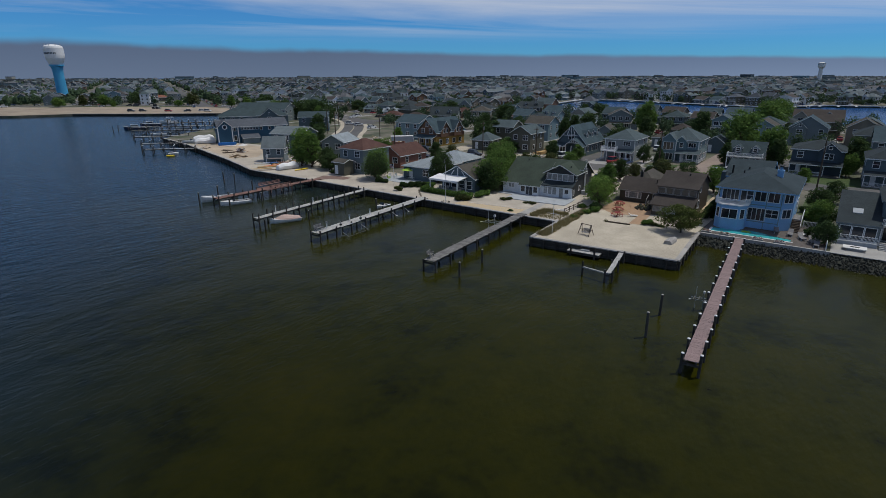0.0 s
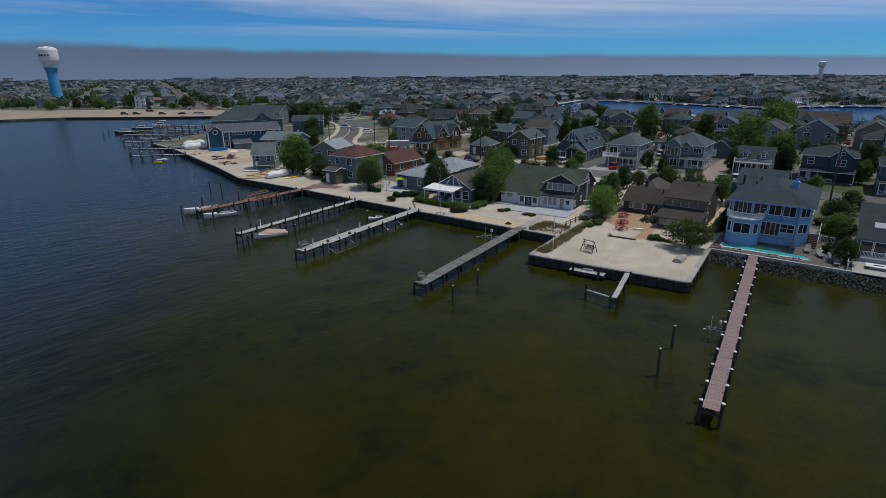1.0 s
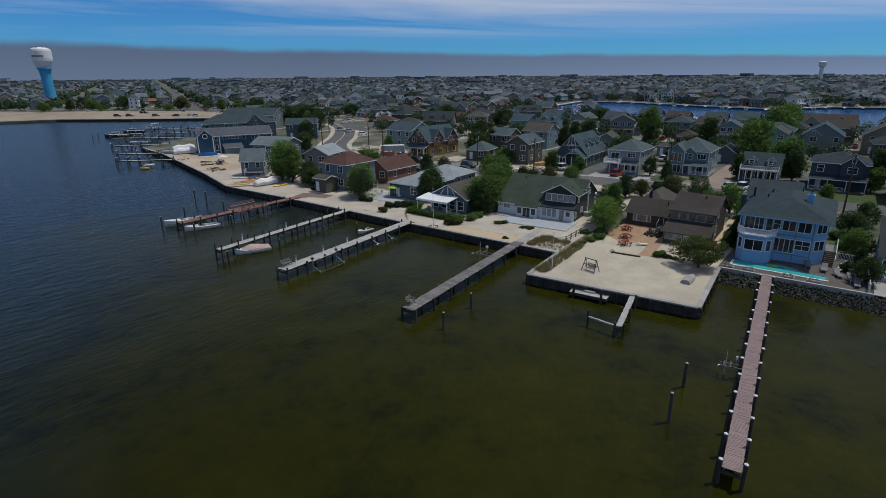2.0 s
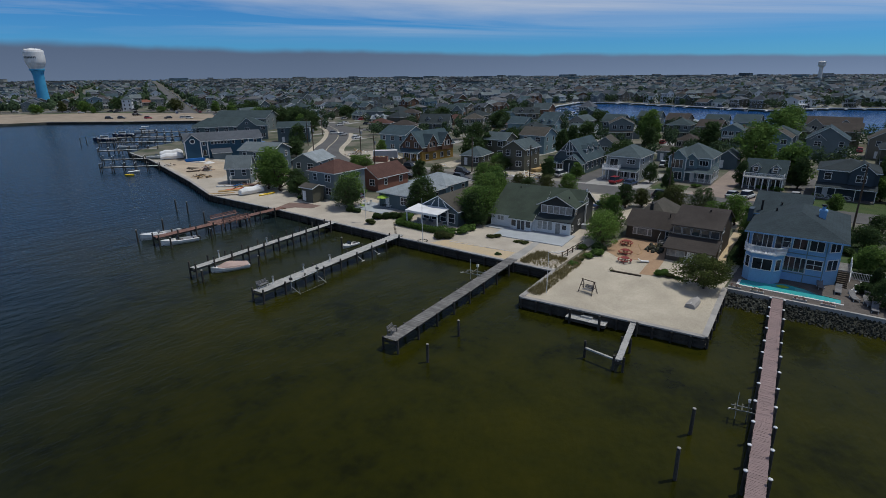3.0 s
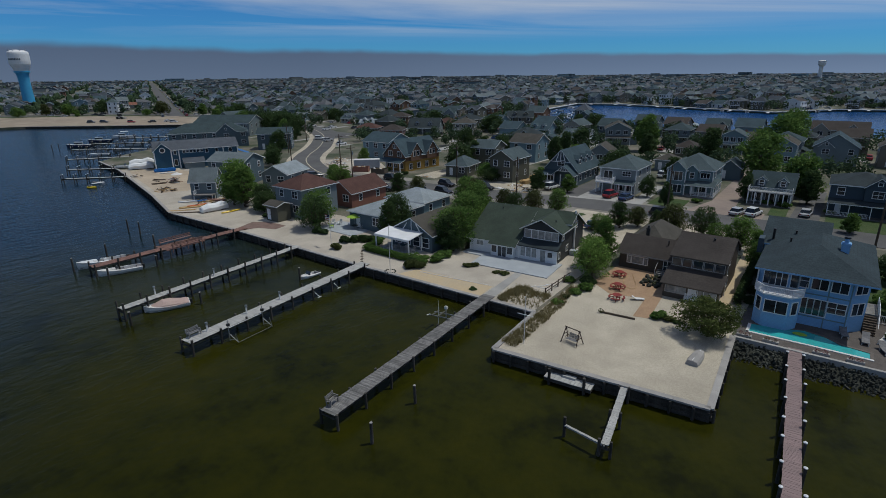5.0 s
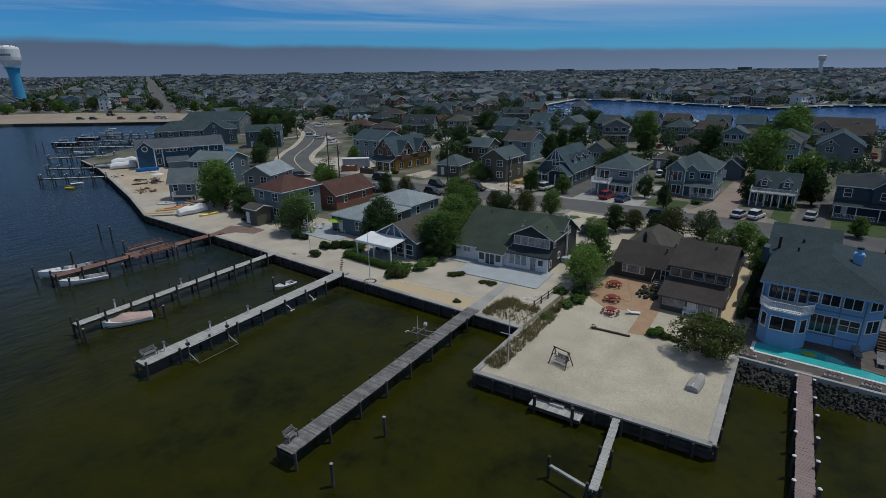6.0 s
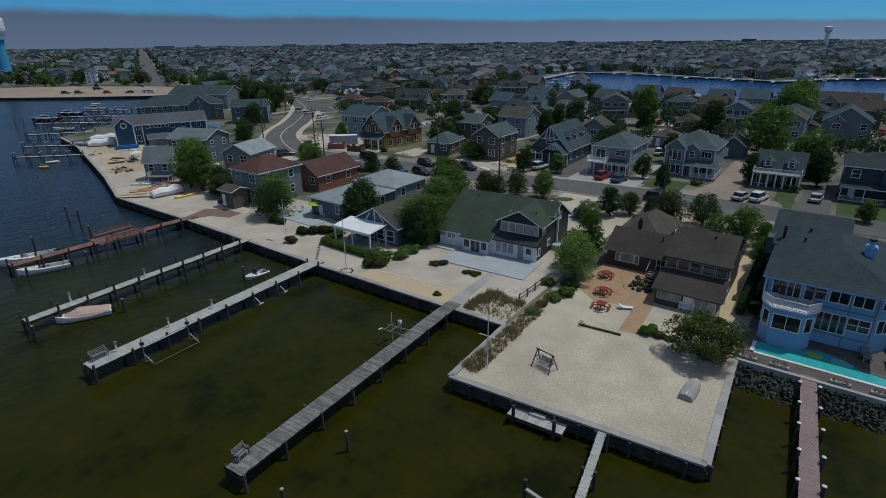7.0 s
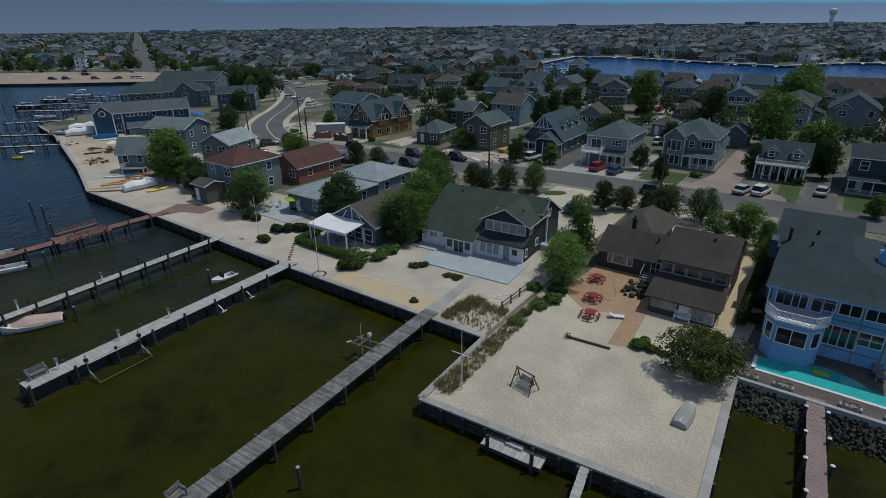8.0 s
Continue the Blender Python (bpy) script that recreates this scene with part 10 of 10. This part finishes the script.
def lumber(x, y, yaw, n, L, m, label, w=0.2, h=0.09, layers=2):
    t = thing("lumber_stack", pose(x, y, LAND + 0.06, 0, 0, yaw), label, "lumber", "stacks of lumber")
    rnd = random.Random(int(abs(x) * 3 + y))
    for k in range(layers):
        for i in range(n):
            bm = BM(); o = rnd.uniform(-0.3, 0.3); box(bm, -L / 2 + o, (i - n / 2) * (w + 0.03), k * h, L / 2 + o, (i - n / 2) * (w + 0.03) + w, k * h + h - 0.008); part("board", bm, m, t)


lumber(-116.2, 84.6, 60, 6, 5.5, RAW_WOOD, "stack of orange-brown boards on the sand")
lumber(-117.8, 90.2, 50, 5, 5.0, RAW_WOOD, "stack of orange-brown boards on the sand")
lumber(-113.0, 80.9, 45, 3, 6.5, BARK, "dark timbers on the sand", layers=1)
lumber(-115.5, 81.5, 50, 3, 5.5, RAW_WOOD, "long boards on the sand", layers=1)
lumber(-117.6, 90.6, 20, 6, 4.0, PLANK_RED, "stack of red-brown boards by the cottage", layers=4)
lumber(-153.5, 96.5, 20, 4, 3.0, BARK, "driftwood and timbers on the sand yard")
lumber(-148, 93.5, 70, 4, 3.0, BARK, "weathered timbers on the sand yard", layers=3)
lumber(-69.4, 146.5, 80, 8, 4.5, RAW_WOOD, "tall stack of new yellow lumber beside the house", layers=9)
lumber(-69.8, 152.0, 85, 8, 4.5, RAW_WOOD, "tall stack of new yellow lumber beside the house", layers=12)
lumber(-71.0, 135.9, -25, 5, 3.2, OFFWHITE, "white boards on the gravel forecourt", layers=2)
patch("pavement_brick_pad", [(-95.4, 84.2), (-93.8, 79.4), (-92.2, 79.4), (-91.0, 82.2), (-87.6, 83.4), (-87.8, 86.0), (-92, 86.0)], LAND - 0.2, LAND + 0.066, mat("mauve_brick", (0.20, 0.135, 0.115), (0.155, 0.105, 0.09), 0.9, 0.12, 0.2, 0.9, 0.4), "red-brown brick pad behind the pier", "terrace")
t = thing("blue_tarpaulin", pose(-165.4, 104.2, LAND + 0.05, 0, 0, 65), "bright blue tarpaulin laid over goods by the marina house", "tarpaulin")
bm = BM(); box(bm, -2.9, -0.8, 0, 2.9, 0.8, 0.9); bmesh.ops.bevel(bm, geom=bm.edges[:], offset=0.25, segments=2, affect="EDGES"); part("sheet", bm, BLUE_TARP, t)
kayak(-161.6, 103.0, 62, GEL, "pale blue kayak on the sand by the marina")

def heap(x, y, r, h, n, ms, label, seed):
    """A loose heap of sticks, boards and broken timber."""
    rnd = random.Random(seed)
    t = thing("debris_heap", pose(x, y, LAND + 0.02), label, "heap", "heaps on the sand yards")
    mesh = {}
    for i in range(n // 4):
        a, d = rnd.uniform(0, 6.28), r * rnd.random() ** 0.7
        zz = 0.08 + h * (1 - d / r) * rnd.random()
        m, k = ms[i % len(ms)], i % 4
        if (m.name, k) not in mesh:
            bm = BM(); obox(bm, Matrix.Identity(4), (0.7, 1.2, 1.7, 2.3)[k], (0.3, 0.12, 0.2, 0.1)[k], (0.2, 0.08, 0.06, 0.1)[k])
            mesh[m.name, k] = mesh_of(bm, "board", m)
        piece("board", mesh[m.name, k], t, pose(d * math.cos(a), d * math.sin(a), zz, rnd.uniform(-20, 20), rnd.uniform(-20, 20), rnd.uniform(0, 180)))


heap(-137.5, 89.8, 2.4, 0.9, 90, (BARK, RAW_WOOD), "brown brushwood heap on the sand", 1)
heap(-152.6, 95.4, 1.6, 0.6, 40, (BARK, W_BROWN), "dark driftwood on the sand yard", 2)
heap(-163.2, 95.2, 1.8, 0.9, 45, (W_BROWN, OFFWHITE), "dark timbers and pale scraps by the bulkhead", 3)
heap(-146.5, 96.4, 2.2, 1.4, 80, (BARK, W_BRICK, OFFWHITE), "stacked crates and broken furniture on the sand", 4)
heap(-120.2, 89.6, 2.0, 0.8, 60, (RAW_WOOD, W_BRICK, OFFWHITE), "loose boards and scraps beside the cottage", 5)
heap(-118.2, 94.2, 1.8, 0.9, 50, (BARK, OFFWHITE), "loose boards and scraps beside the cottage", 6)
heap(-117.2, 93.4, 1.5, 0.7, 40, (RAW_WOOD, BARK), "loose boards and scraps beside the cottage", 7)
heap(-132.5, 140.5, 3.2, 1.3, 120, (OFFWHITE, BARK), "pale rubble on the building plot", 8)
heap(-136.0, 146.0, 3.0, 1.4, 110, (OFFWHITE, RAW_WOOD), "pale rubble on the building plot", 9)
heap(-66.2, 136.2, 2.6, 1.3, 110, (RAW_WOOD, BARK, OFFWHITE), "broken timber and rubble at the kerb", 11)
heap(-127.0, 146.0, 2.4, 1.0, 80, (BARK, OFFWHITE), "pale rubble on the building plot", 12)
heap(-69.8, 149.2, 3.0, 2.6, 130, (RAW_WOOD, RAW_WOOD, BARK), "tangle of new yellow timber beside the olive house", 13)
heap(-70.2, 141.0, 2.0, 1.0, 60, (RAW_WOOD, OFFWHITE), "offcuts of new timber by the forecourt", 14)
heap(-148.6, 97.8, 1.6, 1.2, 60, (W_BRICK, W_BROWN, OFFWHITE), "crates and chairs under the parasol", 15)
heap(-141.0, 91.2, 1.6, 0.5, 40, (BARK, W_BROWN), "dry brushwood along the sand", 16)
heap(-117.0, 87.6, 1.8, 0.5, 50, (RAW_WOOD, PLANK_RED, BARK), "loose boards on the sand", 17)
heap(-96.0, 139.0, 1.4, 0.4, 30, (OFFWHITE, RAW_WOOD), "offcuts on the gravel forecourt", 10)

# construction plot at the bend: container, skips
t = thing("storage_container", pose(-118.2, 139.4, LAND + 0.08, 0, 0, 42), "pale grey storage container on the building plot", "container")
bm = BM(); box(bm, -3.7, -1.2, 0.1, 3.7, 1.2, 2.7); part("box", bm, PATIO, t)
bm = BM(); box(bm, -3.75, -1.25, 2.7, 3.75, 1.25, 2.8); part("roof_panel", bm, OFFWHITE, t)
for k in range(13):
    bm = BM(); box(bm, -3.6 + 0.56 * k, -1.24, 0.2, -3.4 + 0.56 * k, -1.201, 2.6); part("rib", bm, PATIO, t)


def skip_bin(x, y, yaw, m):
    t = thing("waste_skip", pose(x, y, LAND + 0.07, 0, 0, yaw), "dark steel waste skip full of debris", "skip", "waste skips")
    bm = BM(); prism(bm, [(-2.2, -1), (2.2, -1), (2.2, 1), (-2.2, 1)], 0.1, 0.25); part("floor_pan", bm, m, t)
    for q in ((-2.2, -1, 2.2, -0.92), (-2.2, 0.92, 2.2, 1), (-2.2, -0.92, -2.12, 0.92), (2.12, -0.92, 2.2, 0.92)):
        bm = BM(); box(bm, q[0], q[1], 0.25, q[2], q[3], 1.5); part("side", bm, m, t)
    for i in range(8):
        bm = BM(); obox(bm, pose(random.uniform(-1.6, 1.6), random.uniform(-0.6, 0.6), 1.35, random.uniform(0, 40), random.uniform(0, 40), random.uniform(0, 90)), 1.1, 0.3, 0.12); part("debris", bm, RAW_WOOD if i % 2 else OFFWHITE, t)


skip_bin(-109.6, 135.4, 10, W_BROWN)
skip_bin(-116.4, 135.2, 30, W_BRICK)


# ---------- cars ----------
def car(paint, label, suv=False):
    t = thing("car", pose(0, 0, -80), label, "car", "parked cars")
    L, W, h1, h2 = 4.6, 1.82, 0.92 if suv else 0.82, 1.7 if suv else 1.42
    bm = BM(); rings = []
    for u, w, zb, zt in ((-2.3, 0.80, 0.4, h1 * 0.82), (-2.1, 0.95, 0.28, h1), (-1.2, 1.0, 0.25, h1 + 0.03), (0.6, 1.0, 0.25, h1 + 0.02), (1.5, 0.98, 0.25, h1 - 0.08), (2.15, 0.9, 0.28, h1 - 0.2), (2.32, 0.76, 0.42, h1 - 0.34)):
        hw = W / 2 * w
        rings.append([bm.verts.new((u, k * hw, z)) for k, z in ((-0.9, zb), (-1, zb + 0.25), (-0.97, zt - 0.1), (-0.85, zt), (0.85, zt), (0.97, zt - 0.1), (1, zb + 0.25), (0.9, zb))])
    for A, B in zip(rings, rings[1:]):
        for i in range(8):
            bm.faces.new((A[i], A[(i + 1) % 8], B[(i + 1) % 8], B[i]))
    bm.faces.new(rings[0]); bm.faces.new(rings[-1][::-1])
    part("body", bm, paint, t)
    rear = -2.05 if suv else -1.75
    bm = BM()
    lo = [bm.verts.new(p) for p in ((rear, -0.8, h1), (0.95, -0.8, h1), (0.95, 0.8, h1), (rear, 0.8, h1))]
    hi = [bm.verts.new(p) for p in ((rear + 0.35, -0.66, h2 - 0.05), (0.2, -0.66, h2 - 0.05), (0.2, 0.66, h2 - 0.05), (rear + 0.35, 0.66, h2 - 0.05))]
    for i in range(4):
        bm.faces.new((lo[i], lo[(i + 1) % 4], hi[(i + 1) % 4], hi[i]))
    part("glasshouse", bm, GLASS, t)
    bm = BM(); prism(bm, [(rear + 0.3, -0.68), (0.24, -0.68), (0.24, 0.68), (rear + 0.3, 0.68)], h2 - 0.05, h2); part("roof", bm, paint, t)
    for u in (-1.42, 1.42):
        for s in (-1, 1):
            bm = BM(); tube(bm, (u, s * 0.72, 0.33), (u, s * 0.92, 0.33), 0.33, 0.33, 14); w = part("wheel", bm, RUBBER, t)
            bm = BM(); tube(bm, (u, s * 0.90, 0.33), (u, s * 0.935, 0.33), 0.2, 0.18, 10); part("rim", bm, METAL, w)
    for s in (-1, 1):
        bm = BM(); box(bm, 2.2, s * 0.6 - 0.17, h1 - 0.36, 2.3, s * 0.6 + 0.17, h1 - 0.22); part("headlight", bm, OFFWHITE, t)
        bm = BM(); box(bm, -2.31, s * 0.66 - 0.12, h1 - 0.3, -2.24, s * 0.66 + 0.12, h1 - 0.1); part("tail_light", bm, RED_WOOD, t)
    return t


def paint_mat(name, c):
    return mat(name, c, tuple(v * 0.9 for v in c), 1.5, 0.3, 0.03, 0.28, 0.0, spec=0.6)


CARS = {k: car(paint_mat("paint_" + k, c), "parked %s %s" % (k, "station car" if s else "saloon car"), s) for k, c, s in
        (("white", (0.62, 0.63, 0.64), True), ("silver", (0.40, 0.41, 0.43), False), ("black", (0.02, 0.02, 0.023), True), ("red", (0.32, 0.025, 0.03), True), ("blue", (0.03, 0.06, 0.14), False))}
used_cars = set()
for k, x, y, yaw in [
        ("silver", -21.3, 140.2, 75), ("white", -18.7, 140.8, 75), ("silver", -10.6, 146.0, 85), ("red", -46.6, 141.6, 80), ("blue", -43.0, 141.0, 80), ("black", -33.0, 131.2, 2),
        ("black", -100.6, 130.2, 2), ("black", -84.0, 131.6, -6), ("black", -74.0, 133.6, -8), ("white", -61.2, 142.6, 80), ("blue", -40.2, 116.0, 60), ("white", -117.5, 111.0, 60), ("black", -115.0, 114.0, 60),
        ("red", -105.0, 110.4, 65), ("black", -101.6, 111.6, 65), ("white", -186.5, 182.0, 50), ("white", -98.4, 116.8, 20), ("black", -93.4, 119.4, 10), ("blue", -85.0, 123.0, -6), ("black", -79.6, 124.2, -6), ("black", -132.5, 116.5, 20),
        ("red", 8.6, 118.6, 90), ("white", -43.6, 172.0, 90), ("silver", -15.6, 262.0, 90), ("black", -120.6, 121.6, 60), ("red", -62.0, 107.5, 90),
        ("black", -372, 168, 50), ("black", -367, 173, 50), ("red", -352, 182, 50), ("white", -330, 196, 30)]:
    m = pose(x, y, LAND + 0.085, 0, 0, yaw)
    if k not in used_cars:
        used_cars.add(k); CARS[k].matrix_world = m
    else:
        copy_thing(CARS[k], m)


def far_cars():
    """Cars parked along the streets behind and beside the houses, too many and too far to count."""
    rnd = random.Random(8)
    paints = [CARS[k].children[0].data.materials[0] for k in ("white", "silver", "black", "red", "blue")] + [GLASS, RUBBER]
    verts, faces, idx = [], [], []
    at = []
    for (ax, ay), (bx, by) in zip(LONG, LONG[1:]):
        n = max(1, int(math.hypot(bx - ax, by - ay) / 8)); a = math.atan2(by - ay, bx - ax)
        for i in range(n):
            for s in (-1, 1):
                if rnd.random() < 0.75 and math.hypot(ax, ay) < 1300:
                    u = (i + rnd.random()) / n
                    at.append((ax + (bx - ax) * u - s * 7.4 * math.sin(a), ay + (by - ay) * u + s * 7.4 * math.cos(a), a))
    for x, y, yaw in spots:
        if math.hypot(x + 10, y - 40) < 800 and rnd.random() < 0.6 and on_land(x, y, 12):
            a = radians(yaw); u, v = rnd.uniform(5.4, 7.2), rnd.uniform(-9, -4)
            at.append((x + u * math.cos(a) - v * math.sin(a), y + u * math.sin(a) + v * math.cos(a), a + radians(90)))
    for x, y, a in at:
        c, s = math.cos(a), math.sin(a)
        m = rnd.choice((0, 0, 0, 1, 1, 2, 2, 3, 4))
        for (u0, u1, w0, z0, z1, t, mi) in ((-2.2, 2.2, 0.88, 0.3, 0.9, 0.95, m), (-1.7, 0.9, 0.78, 0.9, 1.35, 0.78, 5), (-1.45, 0.4, 0.64, 1.35, 1.45, 0.95, m)):
            k = len(verts)
            for z, q in ((z0, 1.0), (z1, t)):
                um, ul = (u0 + u1) / 2, (u1 - u0) / 2 * q
                verts.extend((x + p * c - b * s, y + p * s + b * c, LAND + 0.06 + z) for p, b in ((um - ul, -w0 * q), (um + ul, -w0 * q), (um + ul, w0 * q), (um - ul, w0 * q)))
            faces += [(k + 4, k + 5, k + 6, k + 7)] + [(k + i, k + (i + 1) % 4, k + 4 + (i + 1) % 4, k + 4 + i) for i in range(4)]
            idx += [mi] * 5
        for p in (-1.4, 1.4):
            for b in (-0.9, 0.9):
                k = len(verts)
                verts.extend((x + (p + 0.33 * math.cos(q)) * c - b * s, y + (p + 0.33 * math.cos(q)) * s + b * c, LAND + 0.39 + 0.33 * math.sin(q)) for q in (radians(60 * i) for i in range(6)))
                faces.append(tuple(range(k, k + 6))); idx.append(6)
    me = bpy.data.meshes.new("far_cars"); me.from_pydata(verts, [], faces)
    for m in paints:
        me.materials.append(m)
    me.polygons.foreach_set("material_index", idx)
    tagged(new("far_cars", me), "cars parked along the distant streets and drives", "cars", kind="stuff")


far_cars()


# ---------- utility poles ----------
def utility_pole(x, y, h, yaw=0):
    t = thing("utility_pole", pose(x, y, LAND, 0, 0, yaw), "brown wooden utility pole with a crossarm", "utility pole", "utility poles")
    bm = BM(); tube(bm, (0, 0, -0.5), (0, 0, h), 0.17, 0.11, 9); part("shaft", bm, BARK, t)
    bm = BM(); beam(bm, (-1.2, 0.12, h - 0.7), (1.2, 0.12, h - 0.7), 0.1, 0.12); part("crossarm", bm, BARK, t)
    for u in (-1.1, -0.6, 0.6, 1.1):
        bm = BM(); tube(bm, (u, 0.12, h - 0.64), (u, 0.12, h - 0.44), 0.045, 0.03, 7); part("insulator", bm, CAP, t)
    bm = BM(); tube(bm, (0.32, 0, h - 2.4), (0.32, 0, h - 1.5), 0.2, 0.2, 10); part("transformer", bm, METAL, t)
    return t


for x, y, h, yaw in ((-30.4, 123.6, 11, 90), (-1.0, 123.8, 11, 90), (-139.6, 129.4, 10.5, 60), (-121.5, 132.2, 10.5, 70), (-165.0, 148.6, 10, 40), (-83.7, 135.6, 9.5, 90), (-60.8, 124.4, 10, 90), (-188.2, 176.4, 10, 30), (-277, 212, 10, 0), (28, 123.8, 11, 90), (-104, 119.5, 10, 80)):
    utility_pole(x, y, h, yaw)


# beach machinery and a kayak on the cove
t = thing("beach_loader", pose(-388, 192, LAND + 0.1, 0, 0, 40), "pale loader standing on the beach", "loader")
bm = BM(); box(bm, -2.4, -1.1, 0.7, 1.6, 1.1, 1.7); part("chassis", bm, CAP, t)
bm = BM(); box(bm, -1.2, -0.9, 1.7, 0.6, 0.9, 3.1); part("cab", bm, GLASS, t)
bm = BM(); box(bm, 2.2, -1.3, 0.2, 3.2, 1.3, 1.1); part("bucket", bm, CAP, t)
bm = BM(); beam(bm, (1.0, 0, 1.5), (2.6, 0, 0.8), 0.9, 0.2); part("arm", bm, CAP, t)
for u in (-1.4, 1.2):
    for s in (-1, 1):
        bm = BM(); tube(bm, (u, s * 0.9, 0.75), (u, s * 1.35, 0.75), 0.75, 0.75, 14); part("wheel", bm, RUBBER, t)
